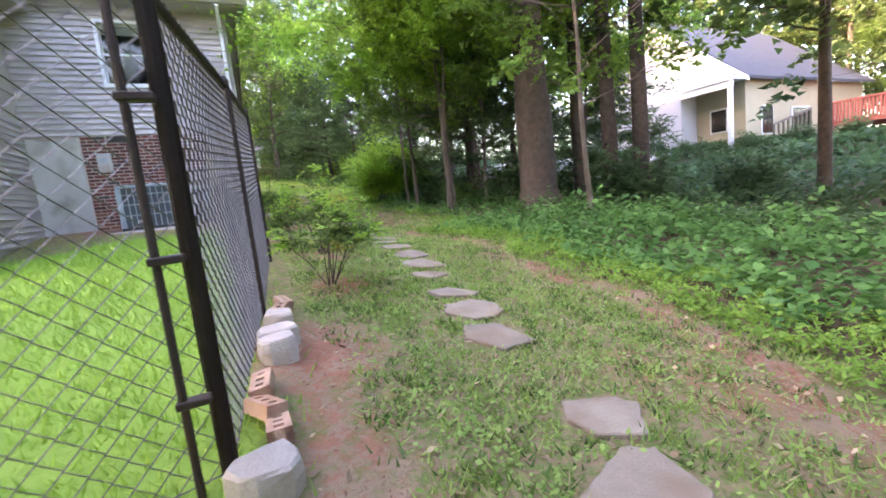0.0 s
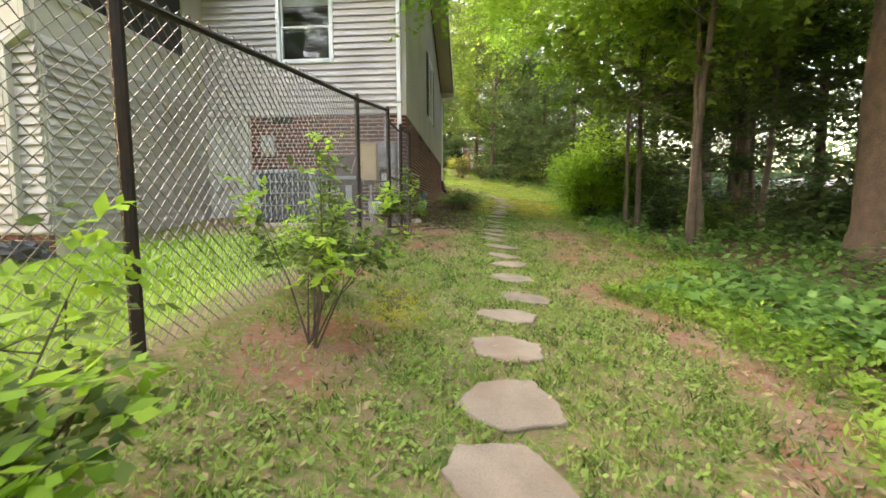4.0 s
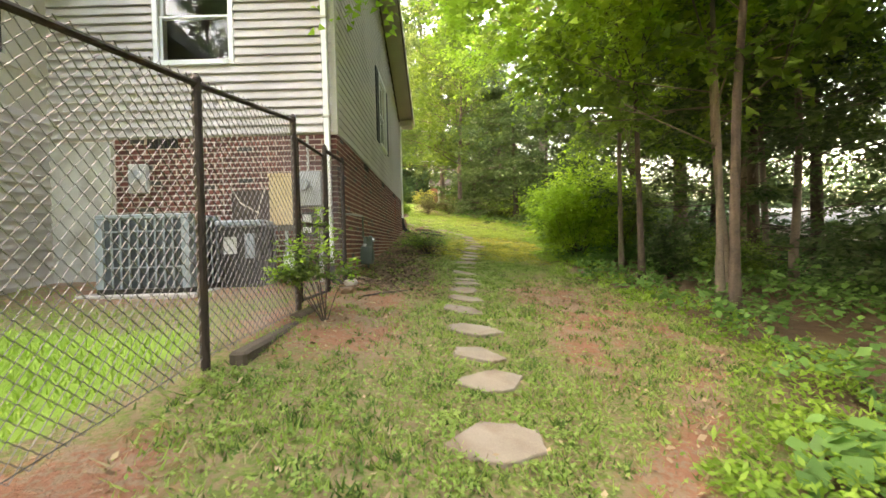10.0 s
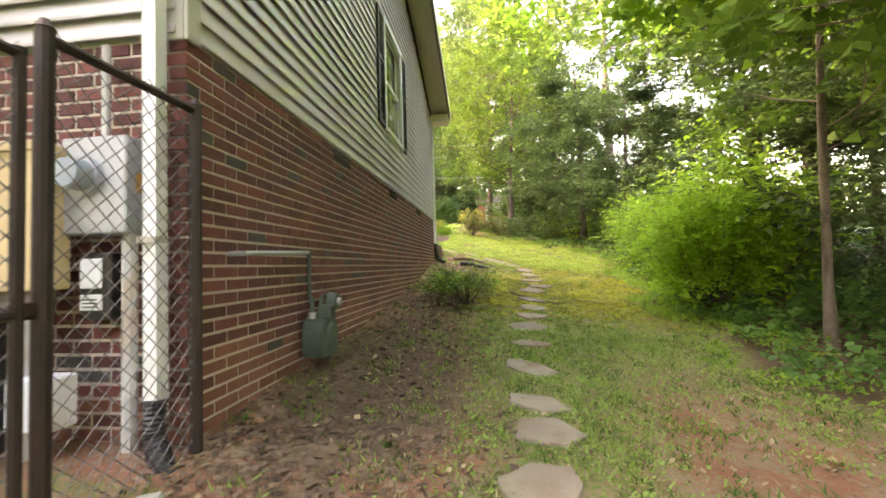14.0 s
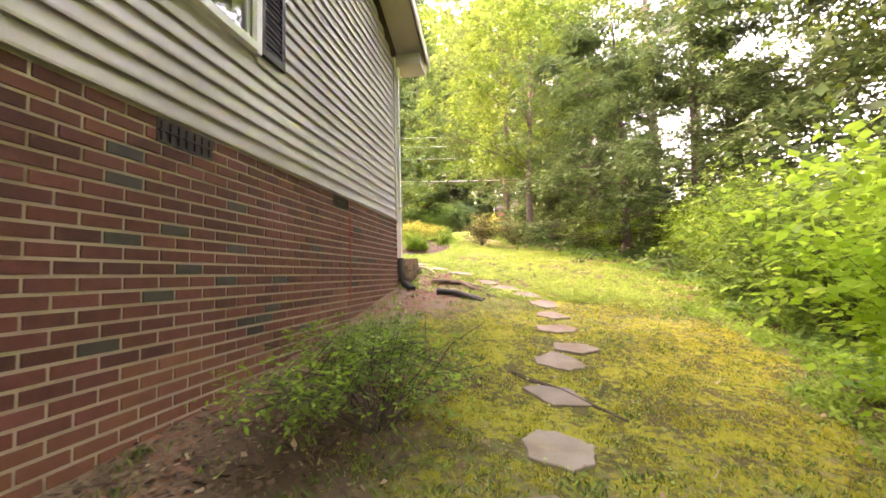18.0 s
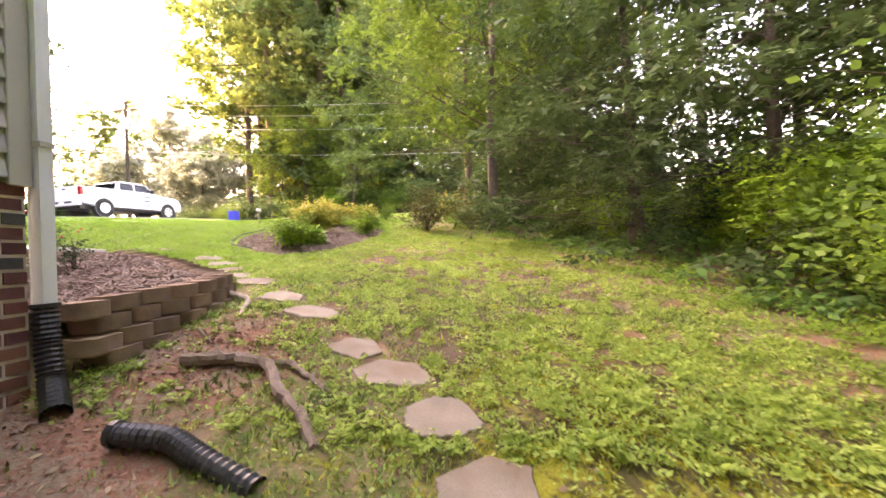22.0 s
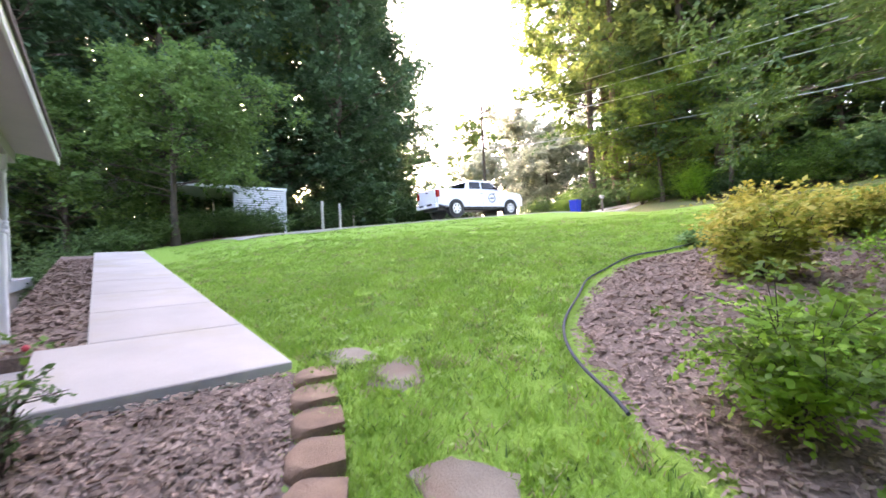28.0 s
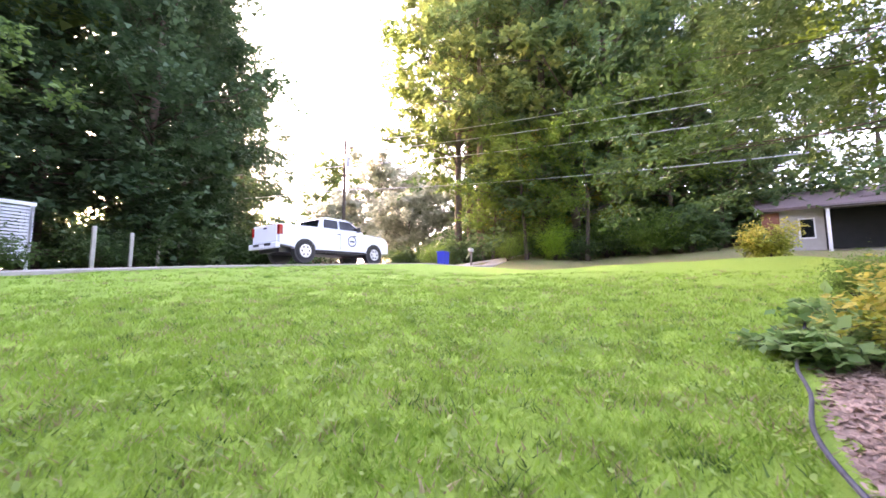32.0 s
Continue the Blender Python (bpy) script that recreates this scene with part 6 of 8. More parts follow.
for sx in (-1, 1):
    for a, b, c, d in ((0.95, 1.0, 1.72, 1.72), (1.82, 1.82, 2.42, 2.95)):
        bm = bmesh.new()
        lo, hi = 1.44, 1.82
        vs = [bm.verts.new((sx * (0.872 - (z - 1.4) * 0.19), y, z)) for y, z in ((a, lo), (b if a > 1 else 1.02, hi), (c, hi), (d if a > 1 else 1.72, lo))]
        bm.faces.new(vs)
        bmesh.ops.solidify(bm, geom=bm.faces[:], thickness=0.012)
        part("side_window", bm, TINT, truck)
    part("mirror", box((sx * 0.98 - 0.1, 2.72, 1.38), (sx * 0.98 + 0.1, 2.84, 1.6), 0.03), BLACK_TRIM, truck)
    part("taillight", box((sx * 0.9 - 0.09, -1.16, 0.98), (sx * 0.9 + 0.085, -1.0, 1.36), 0.012), TAIL_RED, truck)
    part("headlight", box((sx * 0.8 - 0.16, 4.5, 0.95), (sx * 0.8 + 0.16, 4.66, 1.12), 0.02), GLASS, truck)
    part("rocker", box((sx * 0.93 - 0.05, 0.55, 0.38), (sx * 0.93 + 0.03, 3.2, 0.48)), BLACK_TRIM, truck)
    for y in (1.7, 2.62):
        part("door_handle", box((sx * 0.985 - 0.015, y - 0.12, 1.18), (sx * 0.985 + 0.02, y + 0.04, 1.22), 0.008), BLACK_TRIM, truck)
    for y in (0.84, 1.76, 2.98):
        part("door_seam", box((sx * 0.982 - 0.003, y - 0.005, 0.55), (sx * 0.982 + 0.003, y + 0.005, 1.34)), BLACK_TRIM, truck)
    for cy in (0, 3.75):
        part("arch_lining", tube((sx * 0.7, cy, 0.4), (sx * 0.965, cy, 0.4), 0.49, sides=24), BLACK_TRIM, truck)
        wheel = part("wheel", tube((sx * 0.72, cy, 0.4), (sx * 0.99, cy, 0.4), 0.4, sides=28), RUBBER, truck)
        part("rim", tube((sx * 0.97, cy, 0.4), (sx * 1.0, cy, 0.4), 0.27, 0.26, 24), ALLOY, wheel)
        for k in range(6):
            a = k * math.pi / 3
            part("spoke_gap", tube((sx * 0.995, cy + 0.17 * math.cos(a), 0.4 + 0.17 * math.sin(a)), (sx * 1.006, cy + 0.17 * math.cos(a), 0.4 + 0.17 * math.sin(a)), 0.045, sides=8), BLACK_TRIM, wheel)
part("rear_window", prism([(0.79, 1.46), (0.9, 1.8), (0.885, 1.805), (0.775, 1.465)], "x", -0.66, 0.66), TINT, truck)
part("windscreen", prism([(3.16, 1.39), (2.56, 1.84), (2.575, 1.855), (3.18, 1.4)], "x", -0.74, 0.74), TINT, truck)
part("tailgate", box((-0.8, -1.165, 0.72), (0.8, -1.12, 1.38), 0.012), CAR_WHITE, truck)
part("tailgate_handle", box((-0.12, -1.18, 1.24), (0.12, -1.16, 1.3), 0.006), BLACK_TRIM, truck)
part("rear_bumper", box((-0.98, -1.3, 0.46), (0.98, -1.1, 0.68), 0.03), CAR_WHITE, truck)
part("bumper_step", box((-0.62, -1.31, 0.56), (0.62, -1.28, 0.66), 0.006), BLACK_TRIM, truck)
part("number_plate", box((-0.16, -1.32, 0.5), (0.16, -1.31, 0.64)), WHITE, truck)
part("grille", box((-0.7, 4.66, 0.62), (0.7, 4.7, 1.08), 0.02), BLACK_TRIM, truck)
part("underbody", box((-0.7, -1.0, 0.32), (0.7, 4.4, 0.52)), BLACK_TRIM, truck)
bm = bmesh.new()
ring = [[bm.verts.new((0.99 + 0.001, 2.4 + r * math.cos(a), 0.94 + r * math.sin(a))) for a in np.linspace(0, 2 * math.pi, 28, endpoint=False)] for r in (0.2, 0.25)]
for k in range(28):
    bm.faces.new((ring[0][k], ring[0][(k + 1) % 28], ring[1][(k + 1) % 28], ring[1][k]))
bmesh.ops.solidify(bm, geom=bm.faces[:], thickness=0.004)
part("door_emblem", bm, LOGO, truck, "round dark door emblem")
part("emblem_bar", box((0.985, 2.26, 0.9), (0.994, 2.54, 0.97)), LOGO, truck)

# ---- along the drive ----
bin_ob = tagged(empty("recycling_bin", pose(-17.3, 38.0, float(land(-17.3, 38.0)))), "blue plastic roll-out bin near the road", "bin")
bm = prism([(-0.24, 0.1), (0.24, 0.1), (0.3, 1.0), (-0.3, 1.0)], "x", -0.28, 0.28)
part("bin_body", bm, BLUE, bin_ob)
part("bin_lid", box((-0.32, -0.34, 1.0), (0.32, 0.34, 1.07), 0.02), BLUE, bin_ob)
for sx in (-0.3, 0.3):
    part("bin_wheel", tube((sx - 0.03, 0.26, 0.12), (sx + 0.03, 0.26, 0.12), 0.12, sides=14), RUBBER, bin_ob)
mail = tagged(empty("mailbox", pose(-15.6, 38.6, float(land(-15.6, 38.6)))), "small grey mailbox on a leaning wooden post", "mailbox")
part("post", box((-0.05, -0.05, -0.2), (0.05, 0.05, 1.15), 0.006), TIMBER, mail)
part("box_body", box((-0.09, -0.26, 1.05), (0.09, 0.24, 1.27), 0.05), GALV, mail)
for k in range(5):
    x, y = -22.7 - 2.3 * k + 1.2, 21.2 + 2.1 * k
    z = float(land(x, y))
    tagged(part("fence_post", box((x - 0.06, y - 0.06, z - 0.3), (x + 0.06, y + 0.06, z + 1.5), 0.01), STONE), "weathered pale wooden post beside the drive", "post", "posts beside the drive")


def lattice_shed():
    """A carport screen of white slats with a flat white roof edge."""
    ob = tagged(empty("lattice_screen"), "white slatted carport screen with a flat roof edge", "carport")
    x0, y0, x1, y1, z = -29.5, 17.6, -24.3, 20.3, 4.0
    for k in range(17):
        zz = z + 0.15 + 0.12 * k
        part("slat", box((x1 - 0.03, y0, zz), (x1, y1, zz + 0.08)), WHITE, ob)
        part("slat", box((x1 - 1.4, y1, zz), (x1, y1 + 0.03, zz + 0.08)), WHITE, ob)
    for p in ((x1 - 0.1, y0), (x1 - 0.1, y1 - 0.1), (x0, y0), (x0, y1 - 0.1)):
        part("post", box((p[0], p[1], z - 0.6), (p[0] + 0.1, p[1] + 0.1, z + 2.2), 0.006), WHITE, ob)
    part("roof_edge", box((x0 - 0.2, y0 - 6.5, z + 2.2), (x1 + 0.04, y1 + 0.06, z + 2.34), 0.01), WHITE, ob)


lattice_shed()


def far_house(name, x0, x1, y0, y1, z, wall_h, peak, wall, roof, label, ridge="x", windows=()):
    ob = tagged(empty(name), label, "house")
    part("wall_block", box((x0, y0, z - 1.5), (x1, y1, z + wall_h)), wall, ob)
    o = 0.5
    if ridge == "x":
        m = (y0 + y1) / 2
        part("roof", prism([(y0 - o, z + wall_h - 0.15), (m, z + peak), (y1 + o, z + wall_h - 0.15), (y1 + o, z + wall_h + 0.02), (m, z + peak + 0.2), (y0 - o, z + wall_h + 0.02)], "x", x0 - o, x1 + o), roof, ob)
        part("gable_wall", prism([(y0, z + wall_h), (m, z + peak - 0.1), (y1, z + wall_h)], "x", x0, x0 + 0.2), wall, ob)
        part("barge_board", prism([(y0 - o, z + wall_h - 0.3), (m, z + peak - 0.16), (m, z + peak + 0.1), (y0 - o, z + wall_h - 0.05)], "x", x0 - o - 0.05, x0 - o), WHITE, ob)
        part("barge_board", prism([(m, z + peak - 0.16), (y1 + o, z + wall_h - 0.3), (y1 + o, z + wall_h - 0.05), (m, z + peak + 0.1)], "x", x0 - o - 0.05, x0 - o), WHITE, ob)
    else:
        m = (x0 + x1) / 2
        part("roof", prism([(x0 - o, z + wall_h - 0.15), (m, z + peak), (x1 + o, z + wall_h - 0.15), (x1 + o, z + wall_h + 0.02), (m, z + peak + 0.2), (x0 - o, z + wall_h + 0.02)], "y", y0 - o, y1 + o), roof, ob)
        part("gable_wall", prism([(x0, z + wall_h), (m, z + peak - 0.1), (x1, z + wall_h)], "y", y0, y0 + 0.2), wall, ob)
    for ax, u, zz, w, h in windows:
        if ax == "y":
            win = part("window", box((u, y0 - 0.06, z + zz), (u + w, y0 - 0.01, z + zz + h)), WHITE, ob)
            part("pane", box((u + 0.08, y0 - 0.08, z + zz + 0.08), (u + w - 0.08, y0 - 0.061, z + zz + h - 0.08)), TINT, win)
        else:
            win = part("window", box((x0 - 0.06, u, z + zz), (x0 - 0.01, u + w, z + zz + h)), WHITE, ob)
            part("pane", box((x0 - 0.08, u + 0.08, z + zz + 0.08), (x0 - 0.061, u + w - 0.08, z + zz + h - 0.08)), TINT, win)
    return ob


yellow = far_house("neighbour_house", 28.0, 43.0, 3.6, 16.2, 0.4, 4.5, 10.0, CREAM, SLATE, "cream house with a blue-grey roof beyond the trees", "x", [("y", 29.6, 1.1, 1.3, 1.8), ("y", 37.4, 1.2, 1.3, 1.7)])
door = part("patio_door", box((33.0, 3.5, 1.0), (35.2, 3.58, 3.2), 0.01), WHITE, yellow)
for x in (33.12, 34.15):
    part("door_leaf", box((x, 3.46, 1.1), (x + 0.93, 3.5, 3.1)), TINT, door)
GABLE = paint("white_siding", (0.38, 0.38, 0.39), (0.47, 0.47, 0.48), 0.6, 1, 50, 0.05)
part("gable_siding", prism([(3.6, 4.92), (9.9, 10.25), (16.2, 4.92)], "x", 27.85, 27.98), GABLE, yellow)
part("front_siding", box((26.4, 6.6, -0.4), (27.98, 16.2, 4.9)), GABLE, yellow)
part("porch_roof", prism([(3.3, 4.75), (6.6, 4.75), (6.6, 5.6), (3.3, 4.9)], "x", 26.3, 27.84), WHITE, yellow)
part("porch_beam", box((26.4, 3.45, 4.35), (26.6, 6.6, 4.75)), WHITE, yellow)
part("porch_post", box((26.4, 3.5, 0.4), (26.62, 3.72, 4.35)), WHITE, yellow)
win = part("porch_window", box((27.92, 4.6, 1.9), (27.99, 5.7, 3.4)), WHITE, yellow)
part("pane", box((27.9, 4.7, 2.0), (27.925, 5.6, 3.3)), TINT, win)
red_deck = tagged(empty("deck"), "red wooden deck with a brown stair beside the cream house", "deck")
part("deck_floor", box((33, -1.8, 1.5), (41, 1.6, 1.75)), REDWOOD, red_deck)
for k in range(21):
    part("baluster", box((32.95, -1.8 + 0.165 * k, 1.75), (33.03, -1.69 + 0.165 * k, 2.85)), REDWOOD, red_deck)
for k in range(17):
    part("baluster", box((33 + 0.5 * k, -1.84, 1.75), (33.3 + 0.5 * k, -1.76, 2.85)), REDWOOD, red_deck)
part("top_rail", box((32.9, -1.85, 2.85), (33.1, 1.6, 2.95)), REDWOOD, red_deck)
part("top_rail", box((32.9, -1.92, 2.851), (41.1, -1.72, 2.951)), REDWOOD, red_deck)
for x in (33.05, 36.9, 40.8):
    for y in (-1.7, 1.4):
        part("post", box((x, y, -0.6), (x + 0.14, y + 0.14, 1.5)), REDWOOD, red_deck)
part("stair_rail", prism([(28.6, 1.85), (32.9, 2.75), (32.9, 2.87), (28.6, 1.97)], "y", 2.4, 2.5), TIMBER, red_deck)
part("stair_string", prism([(28.6, 0.75), (32.9, 1.5), (32.9, 1.75), (28.6, 1.0)], "y", 2.4, 2.5), TIMBER, red_deck)
for k in range(9):
    x = 28.65 + 0.52 * k
    part("stair_baluster", box((x, 2.41, 0.6 + 0.18 * 0.52 * k * 1.1), (x + 0.1, 2.49, 1.86 + 0.209 * 0.52 * k)), TIMBER, red_deck)
ranch = far_house("ranch_house", 0.4, 16, 46, 54, 5.3, 2.5, 4.0, paint("grey_wall", (0.35, 0.33, 0.31), (0.45, 0.43, 0.4), 0.7), paint("brown_shingle", (0.09, 0.06, 0.055), (0.16, 0.11, 0.1), 0.9), "low grey ranch house across the road", "x", [("y", 1.75, 0.7, 0.75, 1.2), ("y", 8.0, 0.8, 1.6, 1.3)])
part("brick_end", box((0.1, 45.8, 4.6), (0.9, 46.2, 7.6)), BRICK_CLAY, ranch)
# flat near-black panel paints the porch's shade onto the wall
part("porch_shade_panel", box((2.9, 45.9, 5.35), (6.6, 45.97, 7.6)), DARK, ranch)
part("porch_roof", prism([(44.4, 7.45), (46.2, 7.85), (46.2, 7.95), (44.4, 7.57)], "x", 2.5, 12.0), SHINGLE, ranch)
for x in (2.7, 5.6, 8.5, 11.4):
    part("porch_post", box((x, 44.5, 5.1), (x + 0.14, 44.64, 7.48)), WHITE, ranch)
cottage = far_house("cottage", -60.7, -48.7, 52, 60, 5.0, 2.4, 4.6, paint("tan_wall", (0.45, 0.36, 0.28), (0.55, 0.45, 0.36), 0.8), paint("pink_shingle", (0.3, 0.2, 0.17), (0.4, 0.28, 0.24), 0.9), "low house with a brick chimney across the road", "x")
part("chimney", box((-50.2, 54.5, 7.5), (-49.1, 55.8, 11.4), 0.02), BRICK_CLAY, cottage)


def limb_tubes(paths, sides=6):
    """Tapered bent limbs: each path is (points, r0, r1)."""
    verts, faces = [], []
    for pts, r0, r1 in paths:
        pts = [Vector(p) for p in pts]
        n = len(pts)
        for i, p in enumerate(pts):
            d = pts[min(i + 1, n - 1)] - pts[max(i - 1, 0)]
            q = d.to_track_quat("Z", "Y")
            r = r0 + (r1 - r0) * i / (n - 1)
            for k in range(sides):
                a = 2 * math.pi * k / sides
                verts.append(p + q @ Vector((r * math.cos(a), r * math.sin(a), 0)))
            if i:
                o = len(verts) - 2 * sides
                faces += [(o + k, o + (k + 1) % sides, o + sides + (k + 1) % sides, o + sides + k) for k in range(sides)]
    return verts, faces


# ---- utility poles and wires ----
def utility_pole(x, y, h):
    z = float(land(x, y))
    ob = tagged(empty("utility_pole", pose(x, y, z)), "tall dark wooden utility pole with cross-arm", "utility pole", "utility poles")
    part("pole", tube((0, 0, -0.5), (0, 0, h), 0.17, 0.11, 10), BARK, ob)
    part("cross_arm", box((-1.1, -0.06, h - 0.9), (1.1, 0.06, h - 0.75)), TIMBER, ob)
    part("transformer", tube((0.3, 0, h - 2.6), (0.3, 0, h - 1.6), 0.22, sides=14), GALV, ob)
    return z + h


tops = [utility_pole(-30, 42, 12), utility_pole(20, 41, 10.5), utility_pole(-70, 20, 12)]
lines = tagged(empty("power_lines"), "black power lines sagging between the poles", "cables")
for k, dz in enumerate((-0.3, -1.2, -2.4, -4.6)):
    for a, b in (((-30, 42, tops[0] + dz), (20, 41, tops[1] + dz)), ((-30, 42, tops[0] + dz), (-70, 20, tops[2] + dz))):
        a, b = Vector(a), Vector(b)
        pts = [a.lerp(b, f) - Vector((0, 0, 3.2 * f * (1 - f))) for f in np.linspace(0, 1, 13)]
        v, f = limb_tubes([(pts, 0.03, 0.03)], 4)
        mesh_part("cable", raw_mesh("cable", v, f, GALV), lines)


# ---- plants ----
def leaf_quads(centres, size, rng, droop=0.3, slim=0.55):
    """Loose leaves at the centres, turned at random."""
    n = len(centres)
    a, e = rng.uniform(0, 2 * math.pi, n), rng.normal(-droop, 0.5, n)
    u = np.stack([np.cos(a) * np.cos(e), np.sin(a) * np.cos(e), np.sin(e)], -1)
    w = np.cross(u, rng.normal(0, 1, (n, 3)))
    w /= np.linalg.norm(w, axis=1, keepdims=True) + 1e-9
    l = (size * rng.uniform(0.6, 1.4, n))[:, None]
    return np.stack([centres - u * l * 0.5, centres + w * l * slim * 0.5, centres + u * l * 0.5, centres - w * l * slim * 0.5], 1)


def sprays(base, way, length, n, size, rng, droop=0.2, slim=0.6, corners=4):
    """Twigs from the bases, each with n leaves set to either side, faces turned mostly upwards."""
    base, way = np.asarray(base), way / (np.linalg.norm(way, axis=1, keepdims=True) + 1e-9)
    count = len(base)
    f = (np.arange(n) + rng.uniform(0.1, 0.9, (count, n))) / n
    p = base[:, None] + way[:, None] * (length[:, None] * f)[..., None]
    p[..., 2] -= droop * length[:, None] * f**2
    side = np.cross(way, (0, 0, 1.0))
    side /= np.linalg.norm(side, axis=1, keepdims=True) + 1e-6
    swing = np.where(np.arange(n) % 2, 1.0, -1.0)[None, :, None]
    u = way[:, None] * 0.6 + side[:, None] * swing * 0.8 + rng.normal(0, 0.3, (count, n, 3)) - (0, 0, 0.2)
    u /= np.linalg.norm(u, axis=2, keepdims=True) + 1e-9
    w = np.cross(rng.normal(0, 0.45, (count, n, 3)) + (0, 0, 1.0), u)
    w /= np.linalg.norm(w, axis=2, keepdims=True) + 1e-9
    l = (size * rng.uniform(0.6, 1.4, (count, n)))[..., None]
    if corners == 3:
        q = np.stack([p + u * l * 0.2 - w * l * slim * 0.55, p + u * l, p + u * l * 0.2 + w * l * slim * 0.55], 2)
    else:
        q = np.stack([p, p + u * l * 0.45 + w * l * slim * 0.5, p + u * l, p + u * l * 0.45 - w * l * slim * 0.5], 2)
    return q.reshape(-1, q.shape[2], 3)


def make_tree(seed, h, r, base, spread, leaf_mat, clumps, leaves, size, bark, label, lean=0.03, needle=False, group="woodland trees", puff=1.0, corners=3, slim=None):
    rng = np.random.default_rng(seed)
    ob = empty("tree")
    drift = rng.normal(0, lean, 2)
    trunk = []
    for k in range(1, 9):
        drift = drift + rng.normal(0, lean * 0.5, 2)
        trunk.append(np.array((drift[0] * k * h / 8 * 0.3, drift[1] * k * h / 8 * 0.3, h * k / 8)))
    foot = [np.array((0, 0, z)) for z in (-0.4, 0.1, 0.7)]
    v, f = limb_tubes([(foot, r * 1.7, r * 1.05), ([np.array((0, 0, 0.5)), *trunk], r * 1.05, r * 0.22)], 12)
    mesh_part("trunk", raw_mesh("trunk", v, f, bark, True), ob)
    trunk = [np.array((0, 0, -0.4)), *trunk]
    limbs, ends, outs = [], [], []
    for k in range(clumps // 4):
        z = base + (h * 0.97 - base) * (k + rng.random()) / (clumps // 4)
        t = np.array([np.interp(z, [p[2] for p in trunk], [p[i] for p in trunk]) for i in range(3)])
        a = rng.uniform(0, 2 * math.pi)
        f = (z - base) / max(h - base, 0.1)
        reach = spread * (0.55 + 0.6 * rng.random()) * (1.15 - 0.75 * f if needle else math.sin(math.pi * min(1, 0.25 + 0.72 * f)) ** 0.7)
        up = rng.uniform(-0.1, 0.15) if needle else rng.uniform(0.15, 0.6)
        out = np.array((math.cos(a), math.sin(a), up))
        end = t + out * reach
        mid = (t + end) / 2 + rng.normal(0, 0.12 * reach, 3) * (1, 1, 0.5)
        limbs.append(([t, mid, end], max(0.014, r * (0.13 if needle else 0.26) * (1 - 0.6 * f)), 0.008))
        for p, j in ((end, 0.0), (mid + (end - mid) * 0.4, 0.25), (mid, 0.3), (end, 0.3)):
            ends.append(p + rng.normal(0, j * reach, 3) * (1, 1, 0.55))
            outs.append(out)
            if j:
                limbs.append(([mid + (end - mid) * rng.uniform(-0.5, 0.6), (mid + ends[-1]) / 2, ends[-1]], max(0.008, r * (0.04 if needle else 0.08)), 0.004))
    v, f = limb_tubes(limbs, 4)
    mesh_part("branchwork", raw_mesh("branchwork", v, f, bark, True), ob)
    per = 9
    twigs = np.maximum(3, (leaves * rng.uniform(0.5, 1.5, len(ends)) / per).astype(int))
    i = np.repeat(np.arange(len(ends)), twigs)
    s = (spread * rng.uniform(0.15, 0.27, len(ends)) * puff)[i]
    flat = 0.35 if needle else 0.7
    way = rng.normal(0, 1, (len(i), 3)) * (1, 1, flat) + np.array(outs)[i] * 0.55
    start = np.array(ends)[i] + rng.normal(0, 0.22, (len(i), 3)) * s[:, None] * (1, 1, flat)
    q = sprays(start, way, s * rng.uniform(0.6, 1.25, len(i)), per, size, rng, 0.12 if needle else 0.22, slim or (0.34 if needle else 0.85), corners)
    tagged(mesh_part("crown", quads("crown", q, leaf_mat), ob), kind="stuff")
    return tagged(ob, label, "tree", group)


